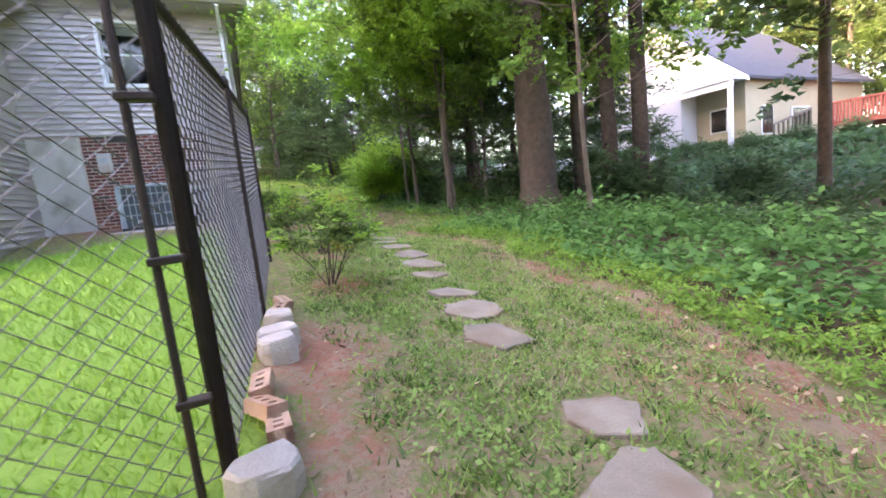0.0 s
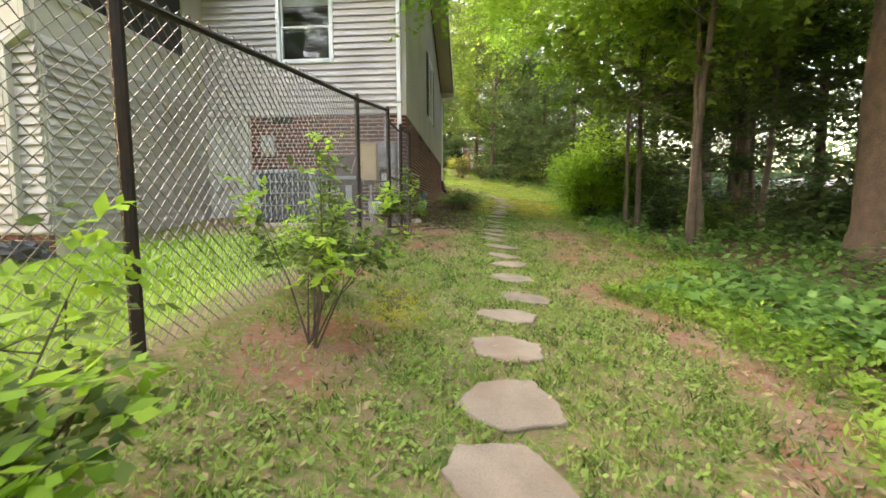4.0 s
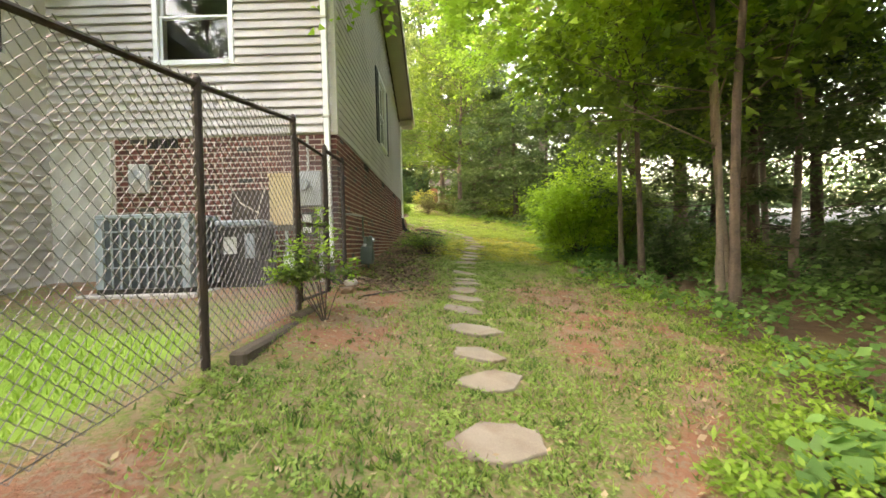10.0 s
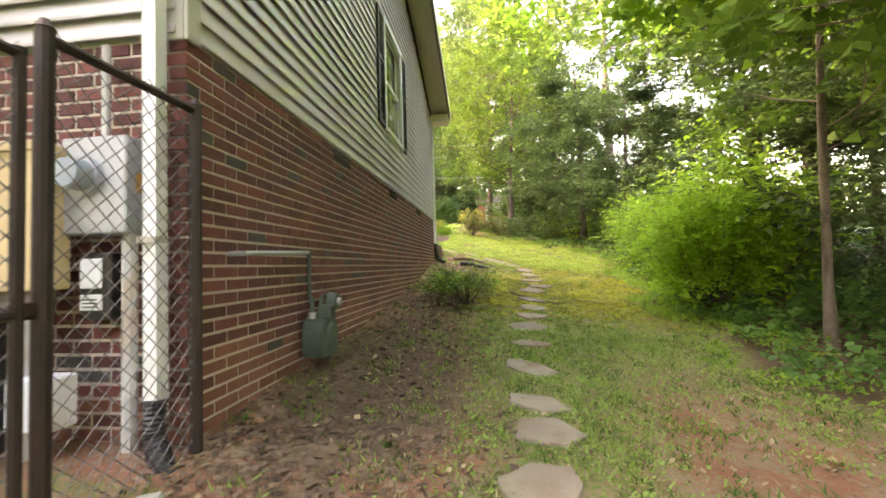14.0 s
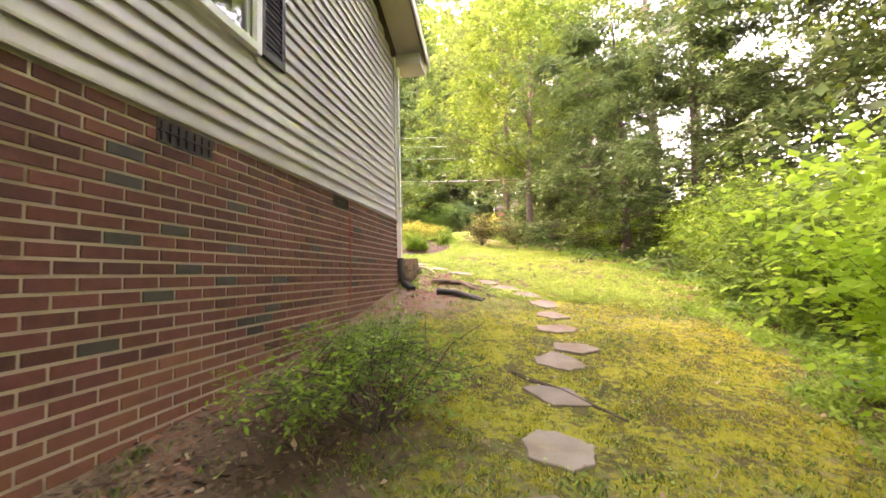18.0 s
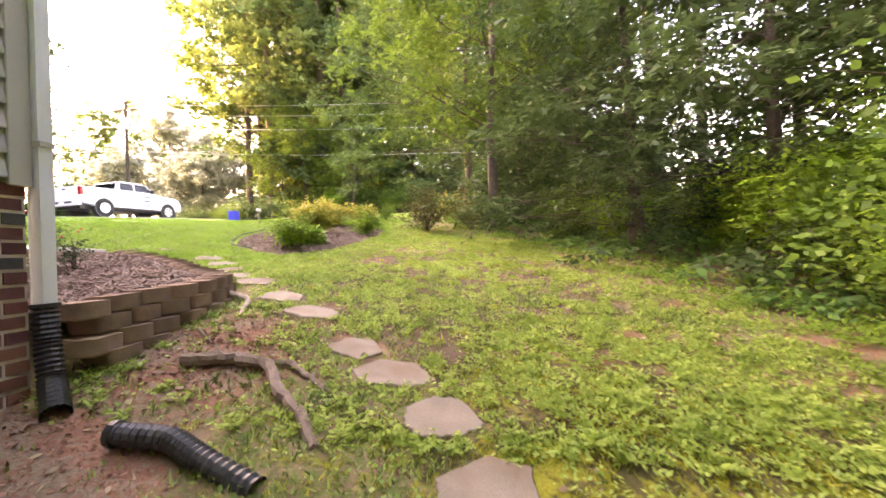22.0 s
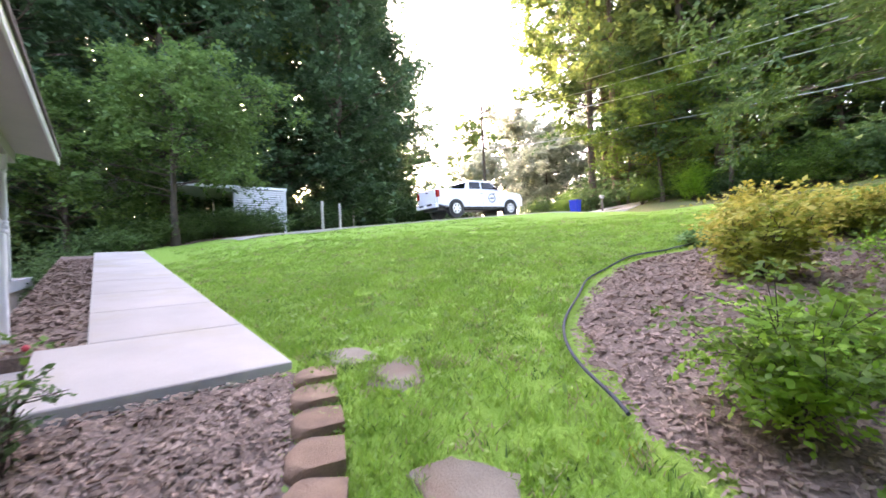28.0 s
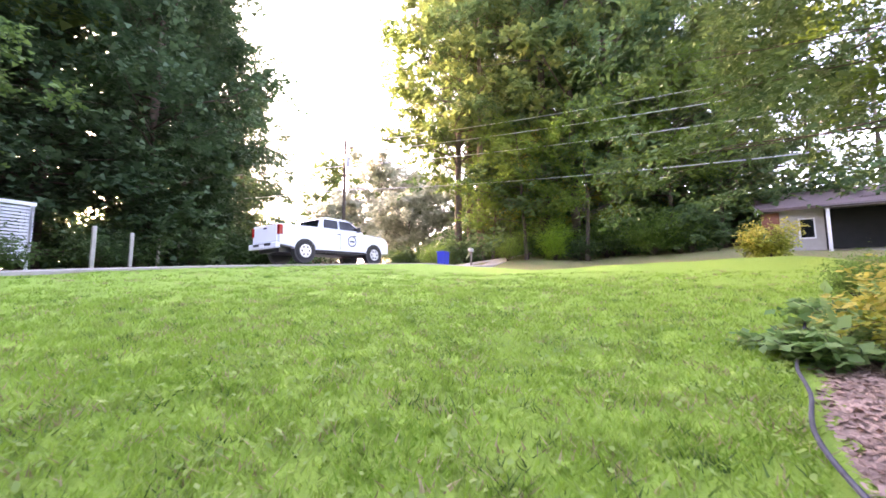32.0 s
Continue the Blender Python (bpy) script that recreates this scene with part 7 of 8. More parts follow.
def make_bush(seed, w, h, leaf_mat, leaves, size, label, stems=9, low=0.05, name="shrub", group="shrubs", tips=None, rough=0.35, category="shrub", slim=0.6, per=7, levels=(1.0, 0.78, 0.58, 0.42)):
    """Stems from one foot, leafy twigs in uneven tufts at and below their ends."""
    rng = np.random.default_rng(seed)
    ob = empty(name)
    paths, low_twigs, top_twigs = [], [], []
    for k in range(stems):
        a, f = rng.uniform(0, 2 * math.pi), math.sqrt(rng.random())
        out = np.array((math.cos(a), math.sin(a), 0.35))
        end = np.array((out[0] * w * f * 0.85, out[1] * w * f * 0.85, h * (1 - 0.45 * f * f) * rng.uniform(0.62, 1.08)))
        mid = end * (0.45, 0.45, 0.5) + rng.normal(0, 0.05 * w, 3)
        paths.append(([np.array((0, 0, -0.05)) + rng.normal(0, 0.02, 3) * (1, 1, 0), mid, end], 0.005 + 0.003 * h, 0.002))
        for g in levels:
            centre = (mid + (end - mid) * (g * 2 - 1)) if g > 0.5 else mid * g * 2
            n = max(2, int(leaves / stems / len(levels) / per * rng.uniform(0.5, 1.5)))
            way = rng.normal(0, 1, (n, 3)) * (1, 1, 0.6) + out * 0.8
            start = centre + rng.normal(0, 1, (n, 3)) * (w * rough * 0.28, w * rough * 0.28, h * 0.07)
            start[:, 2] = np.maximum(start[:, 2], low * h + 0.04 * rng.random(n))
            (top_twigs if tips and g == 1.0 else low_twigs).append((start, way))
            if g < 1 and w < 1:
                paths.append(([centre, start[0], start[0] + way[0] / np.linalg.norm(way[0]) * w * rough], 0.004, 0.002))
    v, f = limb_tubes(paths, 5)
    mesh_part("stemwork", raw_mesh("stemwork", v, f, BARK), ob)
    for nm, mat, twigs in (("foliage", leaf_mat, low_twigs), ("new_growth", tips, top_twigs)):
        if twigs:
            start, way = np.concatenate([t[0] for t in twigs]), np.concatenate([t[1] for t in twigs])
            q = sprays(start, way, w * rough * rng.uniform(0.5, 1.2, len(start)), per, size, rng, 0.15, slim)
            tagged(mesh_part(nm, quads(nm, q, mat), ob), kind="stuff")
    return tagged(ob, label, category, group)


def put(ob, x, y, turn=0, scale=1.0, dz=0.0):
    """Sets a plant on the ground."""
    ob.matrix_basis = pose(x, y, float(land(x, y)) + dz, 0, 0, turn) @ Matrix.Scale(scale, 4)
    ob.scale = (scale, scale, scale)
    return ob


def again(ob, x, y, turn=0, scale=1.0, dz=0.0, label=""):
    k = scale / ob.scale[0]
    made = copy_thing(ob, pose(x, y, float(land(x, y)) + dz, 0, 0, turn) @ Matrix.Scale(k, 4))
    if label:
        made["label"] = label
    return made


# shrubs by the fence
s1 = put(make_bush(11, 0.6, 1.3, leafage("azalea_leaf", (0.05, 0.11, 0.025), (0.19, 0.28, 0.06), 0.45), 2600, 0.062, "leggy azalea with fresh lime tips by the fence", 9, 0.42, tips=LEAF_LIME, rough=0.3, group="azaleas along the fence", slim=0.5, levels=(1.0, 0.9, 0.75, 0.6)), 0.3, -7.82, 20, 0.8)
again(s1, 0.5, -6.35, 130, 0.82)
again(s1, 0.34, -2.02, 250, 0.8)
again(s1, 0.25, -5.5, 200, 0.62)
low_shrub = put(make_bush(12, 0.85, 0.62, LEAF_MID, 4600, 0.044, "low spreading juniper with a bare skirt beside the brick wall", 34, 0.42, rough=0.3, name="low_shrub", group="low shrubs along the wall", slim=0.4, levels=(1.0, 0.92, 0.8, 0.66), tips=LEAF_LIME), 1.1, 4.95)
again(low_shrub, 0.8, 5.9, 70, 0.6)
# island shrubs
nandina = put(make_bush(21, 0.62, 0.85, LEAF_LIME, 4600, 0.055, "bushy nandina with yellow-green leaves in the mulch island", 22, 0.12, tips=LEAF_YELLOW, rough=0.4, group="island shrubs"), -1.0, 14.2, 0, 0.68, 0.05)
golden = put(make_bush(22, 0.75, 1.0, leafage("golden_green_leaf", (0.18, 0.24, 0.03), (0.48, 0.52, 0.1), 0.5), 6500, 0.07, "nandina with golden orange-tinged tips in the mulch island", 24, 0.15, tips=LEAF_GOLD, rough=0.4, group="island shrubs"), -1.7, 16.7, 40, 0.85, 0.05)
again(golden, -2.1, 18.9, 150, 0.8, 0.05)
again(nandina, -0.75, 17.5, 80, 0.75, 0.05)
again(golden, -1.4, 19.6, 260, 0.7, 0.05)
olive = put(make_bush(23, 1.1, 1.3, leafage("olive_leaf", (0.07, 0.075, 0.025), (0.17, 0.16, 0.05), 0.3), 4500, 0.07, "rounded olive-brown shrub behind the island", 26, 0.1, rough=0.4, group="island shrubs"), 0.6, 19.6)
again(olive, 1.9, 20.4, 120, 0.85)
grassy = put(make_bush(24, 0.25, 0.35, LEAF_FERN, 420, 0.16, "tuft of pale liriope by the edging", 20, 0.1, rough=0.5, name="liriope", group="grassy tufts"), -0.95, 14.9)

hosta = put(make_bush(25, 0.55, 0.3, leafage("blue_green_leaf", (0.09, 0.2, 0.06), (0.28, 0.43, 0.15), 0.45), 900, 0.11, "low blue-green leafy clump at the end of the island", 18, 0.15, rough=0.45, name="ground_cover_clump", group="island clumps", slim=0.7), -2.35, 19.7)
again(hosta, -2.75, 18.9, 90, 0.8)
again(hosta, -1.7, 20.5, 200, 1.1)

# roses in the bed
rose = make_bush(31, 0.3, 0.5, LEAF_DEEP, 420, 0.04, "sparse young rose bush in the mulch bed", 9, 0.2, rough=0.45, name="rose_bush", group="rose bushes in the bed", tips=LEAF_MID, category="rose bush")
for k in range(3):
    bm = bmesh.new()
    bmesh.ops.create_icosphere(bm, subdivisions=2, radius=0.014, matrix=Matrix.Translation((0.12 * math.cos(k * 2.2), 0.12 * math.sin(k * 2.2), 0.42 + 0.05 * k)))
    part("bloom", bm, ROSE, rose, "small red rose bloom")
for k, (x, y, s) in enumerate(((-2.9, 11.75, 0.95), (-4.0, 11.3, 0.9), (-1.5, 10.2, 1.1), (-1.85, 11.2, 0.85), (-0.9, 9.8, 0.8))):
    z = float(bed_height(np.array([x]), np.array([y]))[0])
    if k == 0:
        rose.matrix_basis = pose(x, y, z)
    else:
        copy_thing(rose, pose(x, y, z, 0, 0, 70 * k) @ Matrix.Scale(s, 4))

# hedge and small tree by the drive
hedge = put(make_bush(41, 1.5, 1.5, leafage("hedge_leaf", (0.045, 0.1, 0.03), (0.16, 0.26, 0.08), 0.4, patch=1.2), 5200, 0.1, "clipped dark green hedge shrub in a mulch bed", 34, 0.05, rough=0.36, name="hedge_shrub", group="hedge shrubs"), -15.5, 11.4, 0, 0.74)
for k, (x, y, s) in enumerate(((-17.2, 12.2, 0.95), (-18.8, 13.2, 1.0), (-20.2, 14.6, 1.0), (-21.3, 16.2, 1.05), (-22.4, 18.0, 1.15), (-21.6, 17.0, 1.1), (-22.7, 19.0, 0.95), (-14.0, 10.9, 0.7), (-12.4, 10.7, 0.55))):
    again(hedge, x, y, 50 * k, s * 0.95)
plot = tagged(part("mulch_strip", prism([(-11.5, 10.2), (-24, 15.5), (-24.3, 19.8), (-21.5, 18.6), (-19.6, 15.2), (-15.2, 12.4), (-11.5, 11.6)], "z", 0, 0.05), MULCH), "dark mulch strip under the hedge", "mulch bed", kind="structure")
for v in plot.data.vertices:
    v.co.z += float(land(v.co.x, v.co.y)) + 0.03

# trees: one of each kind, then copies
dome = put(make_tree(51, 6.4, 0.13, 1.7, 3.6, leafage("shaded_green_leaf", (0.05, 0.115, 0.03), (0.17, 0.27, 0.07), 0.5, patch=0.9), 140, 150, 0.15, BARK, "rounded leafy tree above the hedge", 0.05), -18.8, 14.3)
again(dome, -21.5, 11.2, 80, 1.05)
grove = put(make_tree(73, 21, 0.22, 2.6, 4.2, leafage("grove_leaf", (0.052, 0.1, 0.033), (0.2, 0.26, 0.082), 0.5, patch=0.4), 150, 80, 0.33, BARK, "tall tree leafy down to the undergrowth", puff=1.05), -22.5, 58)
for k, (x, y, s) in enumerate(((-18, 61, 1.0), (-13.5, 59, 1.05), (-9, 62, 1.0), (-4.5, 60, 1.0), (0.5, 62, 1.0), (5, 58, 0.95), (-15.5, 49, 0.8), (-6.8, 50, 0.85), (-1.8, 48, 0.8), (-20.5, 53, 0.85))):
    again(grove, x, y, 70 * k, s)
for k, (x, y, s) in enumerate(((47, 23, 1.3), (53, 15, 1.4), (57, 9, 1.35), (58, 3, 1.4), (52, -3, 1.2), (62, -4, 1.5))):
    again(grove, x, y, 40 + 70 * k, s)
tall = put(make_tree(52, 21, 0.24, 6, 4.4, LEAF_HIGH, 140, 70, 0.34, BARK, "tall slender hardwood in the woods"), 10.4, -2.0)
dark = put(make_tree(53, 24, 0.34, 1.0, 5.4, LEAF_DEEP, 180, 95, 0.3, BARK, "tall dense dark green tree", puff=1.15), -37, 22)
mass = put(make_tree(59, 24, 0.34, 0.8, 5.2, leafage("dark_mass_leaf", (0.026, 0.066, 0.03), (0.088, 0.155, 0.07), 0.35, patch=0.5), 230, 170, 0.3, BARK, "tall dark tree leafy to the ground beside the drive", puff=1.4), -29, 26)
pine = put(make_tree(54, 24, 0.27, 9, 4.2, NEEDLE, 130, 110, 0.3, BARK_PALE, "tall pine with a bare lower trunk", 0.02, True), 8.5, 23)
mid = put(make_tree(55, 11, 0.15, 2.6, 4.2, LEAF_YELLOW, 150, 120, 0.16, BARK, "yellow-green tree with a dark forked trunk", 0.08), 2.6, 20.5)
lime_tree = put(make_tree(56, 10.5, 0.058, 3.6, 3.7, LEAF_LIME, 200, 230, 0.12, BARK, "young tree with bright lime leaves over the path", 0.06), 5.4, 2.2)
slim = put(make_tree(57, 9, 0.055, 2.2, 2.4, LEAF_MID, 80, 75, 0.13, BARK_PALE, "thin pale sapling under the taller trees", 0.09), 5.7, 0.3)
cedar = put(make_tree(58, 7.5, 0.14, 0.3, 2.9, NEEDLE, 180, 110, 0.19, BARK, "dense dark cedar reaching to the ground", 0.02, True), 5.4, 16.2)
big = put(make_tree(59, 23, 0.52, 9, 5.2, LEAF_MID, 130, 120, 0.27, BARK, "massive old oak trunk at the woods' edge", 0.015), 7.4, -2.1)

again(lime_tree, 5.3, -0.6, 280, 1.08)
again(slim, 6.2, 0.9, 90, 1.2)
again(slim, 5.6, 3.6, 200, 1.0)
again(slim, 6.8, -4.6, 140, 1.1)
again(slim, 7.9, 1.6, 300, 1.25)
again(cedar, 8.2, 3.0, 80, 0.95)
again(cedar, 5.0, 19.4, 200, 0.95)
again(cedar, 6.4, 13.6, 90, 0.8)
again(cedar, 3.8, 24, 250, 1.0)
again(cedar, 7.2, 27, 300, 1.2)
again(cedar, 8.4, 16, 20, 0.9)
again(pine, 9.6, 5.2, 130, 0.62)
again(slim, 8.8, 3.4, 30, 1.3)
again(slim, 10.4, 6.6, 80, 1.4)
again(tall, 13.5, 7.4, 80, 0.7)
again(cedar, 14.5, 2.0, 130, 0.85)
again(cedar, 15.5, 4.6, 40, 1.0)
again(cedar, 18.0, 7.2, 250, 1.15)
again(mid, 4.6, 30, 70, 1.2)
bough = put(make_tree(68, 17, 0.2, 3.0, 6.6, NEEDLE, 220, 210, 0.28, BARK, "large pine with drooping lower boughs", 0.02, True), 1.5, 29)
again(bough, 11.6, 8.2, 40, 0.62)
again(bough, 9.4, 11.0, 160, 0.6)
again(bough, 13.5, 12.5, 220, 0.66)
again(mid, 9.5, 11.5, 160, 1.0)
again(mid, 47, 1.5, 30, 0.9)
again(mid, 46, -4, 130, 0.95)
again(mid, -4.5, 47, 220, 1.2)
again(pine, 9.0, 58, 60, 0.95)
again(pine, 6.5, 31, 120, 1.0)
again(pine, 12, 27, 200, 0.9)
again(pine, 15.0, 60, 10, 0.9)
# far trees added, mostly hidden, to keep the sun off the front grove
for k, (x, y, s) in enumerate(((-86, 57, 1.5), (-88, 62, 1.55), (-90, 66, 1.5), (-93, 70, 1.5), (-97, 62, 1.6), (-96, 75, 1.5))):
    again(grove, x, y, 80 * k, s)
again(golden, -0.6, 39.5, 30, 2.0)
again(tall, 10.9, -2.7, 90, 1.0)
again(tall, 15.8, -5.2, 30, 0.75)
again(tall, 13.2, -7.6, 130, 0.8)
spots = random.Random(7)
for k in range(22):
    x, y = spots.uniform(9.5, 26), spots.uniform(-10, 36)
    b0, b1 = math.degrees(math.atan2(y + 11, x - 0.3)), math.degrees(math.atan2(y - 3.6, x - 2))
    if 10 < b0 < 41 or 49 < b1 < 68:
        continue
    turn, size = spots.uniform(0, 360), spots.uniform(0.75, 1.05)
    if k % 6 == 1 or not 6 < y < 24:
        again((tall, pine, mid, dark, tall, lime_tree)[k % 6], x, y, turn, size)
for x, y, s in ((48, 0, 0.9), (50, 7, 1.0), (49, 13, 1.0), (47, 19, 0.95), (52, -6, 0.9), (40, 22, 1.0)):
    again(tall, x, y, 31 * y, s)
for k in range(12):
    x, y = -29 - spots.uniform(0, 14), -14 + 3.0 * k + spots.uniform(-1, 1)
    again((tall, dark, tall, tall)[k % 4], x, y, spots.uniform(0, 360), spots.uniform(1.35, 1.6) * (1 - 0.015 * k))
for x, y, s in ((-33.5, 29.5, 0.95), (-31, 22, 1.0), (-36, 27, 1.0), (-38, 34, 0.95), (-27, 15, 0.85), (-30, 10, 0.9), (-36, 18, 1.0), (-24.5, 9, 0.8), (-42, 40, 0.8)):
    again(mass, x, y, 47 * x, s)
for x, y, s, kind in ((-21, 50, 1.05, tall), (-18, 46, 1.0, pine), (-15.5, 52, 1.0, dark), (-13, 47, 0.9, dark), (-11, 55, 1.05, tall), (-8.5, 49, 0.9, dark), (-6, 54, 1.0, tall), (-19.5, 45, 0.95, tall), (-10.5, 46, 0.95, tall), (-4, 55, 0.9, pine), (-1, 52, 0.9, dark), (-17, 57, 1.1, tall), (-23, 56, 0.95, tall), (-13.5, 44, 0.75, mid), (-9.5, 44.5, 0.8, mid), (-16.5, 45, 0.65, mid)):
    again(kind, x, y - 1, 61 * x, s * (1.35 if kind in (tall, dark) else 1.15))
for x, y, s in ((-44, 66, 0.62), (-39, 70, 0.6), (-36, 64, 0.5), (-50, 72, 0.6), (-56, 78, 0.6), (-30, 72, 0.7), (-54, 68, 1.1), (-58, 66, 1.0), (-50.5, 70.5, 0.95), (-61, 67, 0.75)):
    again(tall, x, y, 33 * x, s)

# unseen trees added behind the start so the back wall gets less sky light
for k, (x, y, s) in enumerate(((-13, -20, 0.75), (-8, -20, 0.7), (-3, -21, 0.75), (-18, -17, 0.75), (4, -19.5, 0.8), (8.5, -17.5, 0.8), (12.5, -15, 0.85), (16, -11, 0.85))):
    again(dark, x, y, 53 * k, s)
for k, (x, y, s) in enumerate(((-27, -13, 0.6), (-29.5, -7, 0.6), (-33, -3, 0.6), (-30, 0, 0.6), (-28, 4, 0.5), (-31, 8, 0.6))):
    again(grove, x, y, 61 * k, s)
for k, (x, y, s) in enumerate(((46, -1, 1.1), (50, 3.5, 1.2), (45, -8, 1.1), (53, 9, 1.3), (49, 17, 1.2), (41, -12, 1.0))):
    again(grove, x, y, 47 * k, s)
# edge of the woods: leafy bushes
thicket = put(make_bush(61, 1.45, 2.7, leafage("bright_lime_leaf", (0.16, 0.35, 0.03), (0.4, 0.62, 0.09), 0.58, patch=1.1), 16000, 0.09, "bright lime-green bush at the lawn's edge", 34, 0.06, rough=0.36, name="bush", group="bushes at the woods' edge", category="bush"), 5.15, 5.4)
under = put(make_bush(62, 1.4, 2.0, LEAF_MID, 10000, 0.072, "leafy green undergrowth bush", 30, 0.05, rough=0.38, name="bush", group="bushes at the woods' edge", category="bush"), 5.9, 8.2)
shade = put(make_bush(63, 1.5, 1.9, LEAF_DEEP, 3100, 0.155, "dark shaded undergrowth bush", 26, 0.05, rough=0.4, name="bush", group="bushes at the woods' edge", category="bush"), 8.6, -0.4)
for x, y, s, kind in ((6.4, 10.6, 0.7, thicket), (6.0, 9.6, 1.15, under), (6.6, 11.6, 1.0, under), (5.3, 16.8, 0.5, thicket), (4.6, 18.0, 0.8, under), (3.6, 21.6, 0.9, shade), (2.6, 24.0, 0.9, under), (3.8, 26.0, 1.3, shade), (4.6, 27.5, 1.9, shade), (3.4, 29.5, 1.2, under), (5.4, 25, 1.9, shade), (6.8, 22, 1.8, shade), (6.0, 31, 2.0, shade), (-1.9, 21.8, 0.3, under), (-1.3, 22.3, 0.3, under), (6.6, 12.6, 0.8, thicket), (6.9, 7.0, 1.4, under), (6.7, 14.8, 0.75, thicket), (7.8, 18.2, 0.9, under), (6.3, 21.5, 1.1, under), (5.0, 24.5, 0.9, under), (7.8, 9.4, 1.6, shade), (9.2, 12.8, 1.2, shade), (9.6, -3.6, 1.0, shade), (7.0, 1.9, 0.55, under), (13.5, -4.2, 0.9, shade), (6.3, 2.8, 0.6, shade), (11, 21, 1.8, shade), (4.2, 29, 1.1, under), (4.0, 31.5, 1.0, under), (-24.6, 22.4, 1.0, shade), (-26.5, 24.5, 1.1, shade), (-28, 28, 1.3, shade), (-32, 36, 1.3, shade), (-14.5, 42, 1.0, under), (-20, 41, 1.0, under), (-11.5, 43, 0.9, thicket), (-9, -11.8, 0.8, shade), (11, 33, 1.6, shade), (9, 28, 1.4, shade)):
    again(kind, x, y, 37 * x + 11 * y, s)


for k, (x, y, s) in enumerate(((26.6, 2.6, 0.55), (28.5, 1.0, 0.6), (30.5, -0.4, 0.7), (31.2, -2.6, 0.75), (33, -4.4, 0.8), (25.4, 5.6, 0.6), (25.6, 8.0, 0.7))):
    again(shade, x, y, 71 * k, s)


drive = tagged(part("neighbour_drive", prism([(15.5, 4.5), (26.2, 7.0), (25.5, 21), (20, 24), (14.5, 20)], "z", 0, 0.05), paint("pale_gravel", (0.27, 0.25, 0.22), (0.42, 0.39, 0.35), 0.95, 3, 60, 0.6)), "pale gravel drive beyond the trees", "drive", kind="structure")
for v in drive.data.vertices:
    v.co.z += float(land(v.co.x, v.co.y)) + 0.06


# far woods that close the view, with added unseen clumps against sky light
def far_woods():
    rng = np.random.default_rng(5)
    c = []
    for k in range(760):
        a = rng.uniform(-25, 200)
        d = rng.uniform(40, 66)
        h = rng.uniform(3, 17)
        if 118 < a < 152:
            d, h = d + 60, rng.uniform(3, 9)
        elif 46 < a < 68:
            h = rng.uniform(2, 6)
        elif 84 < a < 118:
            d, h = d + 12, rng.uniform(3, 9)
        x, y = -1 + d * math.cos(math.radians(a)), 10 + d * math.sin(math.radians(a))
        if (20 < x < 50 and -8 < y < 20) or (-3 < x < 20 and 40 < y < 56):
            continue
        n = 130
        up = np.abs(rng.normal(0, 0.5, n)).clip(0, 1.25) * h
        p = rng.normal(0, 1, (n, 3)) * (2.3, 2.3, 0)
        p[:, 2] = up
        p[:, :2] *= (1.15 - 0.6 * up / (1.25 * h))[:, None]
        c.append(np.array((x, y, float(land(x, y)))) + p)
    for k in range(230):
        a, d, h = rng.uniform(72, 119), rng.uniform(52, 70), rng.uniform(2, 6)
        x, y = -1 + d * math.cos(math.radians(a)), 10 + d * math.sin(math.radians(a))
        p = rng.normal(0, 1, (120, 3)) * (2.2, 2.2, 0)
        p[:, 2] = rng.random(120) * h
        c.append(np.array((x, y, float(land(x, y)))) + p)
    # unseen clumps added behind the start to block sky from the house back
    for k in range(190):
        a, d, h = rng.uniform(200, 338), rng.uniform(15, 32), rng.uniform(7, 17)
        x, y = -2 + d * math.cos(math.radians(a)), -3 + d * math.sin(math.radians(a))
        if y > -15.5:
            continue
        p = rng.normal(0, 1, (130, 3)) * (1.8, 1.8, 0)
        p[:, 2] = rng.random(130) * h
        c.append(np.array((x, y, float(land(x, y)))) + p)
    q = leaf_quads(np.concatenate(c), 0.62, rng, 0.2, 0.7)
    tagged(new("far_woods", slivers("far_woods", q[:, :3], LEAF_DEEP)), "dense distant woodland, with unseen clumps added to block sky behind", "woods", kind="stuff")


far_woods()
# pale grey-green leaf colour carries the haze of distance
hazy = put(make_tree(66, 9, 0.12, 1.6, 3.2, leafage("haze_painted_leaf", (0.28, 0.31, 0.22), (0.48, 0.51, 0.4), 0.55), 110, 110, 0.26, BARK, "tree across the road, distance haze painted into its pale leaves", 0.05), -38, 58)
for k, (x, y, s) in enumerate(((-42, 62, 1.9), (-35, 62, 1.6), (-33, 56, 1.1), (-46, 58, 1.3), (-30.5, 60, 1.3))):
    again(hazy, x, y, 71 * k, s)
glow = put(make_tree(67, 9.5, 0.1, 1.4, 2.6, LEAF_GLOW, 80, 70, 0.22, BARK, "small tree among the trunks, sun glow painted yellow into its leaves", 0.05), -13.2, 46)
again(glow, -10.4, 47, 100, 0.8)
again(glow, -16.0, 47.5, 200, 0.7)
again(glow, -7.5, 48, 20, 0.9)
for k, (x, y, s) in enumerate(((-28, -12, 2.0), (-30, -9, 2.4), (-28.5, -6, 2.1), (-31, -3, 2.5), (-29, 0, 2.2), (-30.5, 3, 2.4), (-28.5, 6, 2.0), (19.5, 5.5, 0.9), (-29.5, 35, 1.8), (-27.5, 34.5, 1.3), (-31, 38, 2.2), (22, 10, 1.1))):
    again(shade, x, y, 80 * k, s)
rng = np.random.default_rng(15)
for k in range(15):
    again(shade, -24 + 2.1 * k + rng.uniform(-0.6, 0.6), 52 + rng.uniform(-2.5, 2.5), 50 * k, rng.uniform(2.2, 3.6))
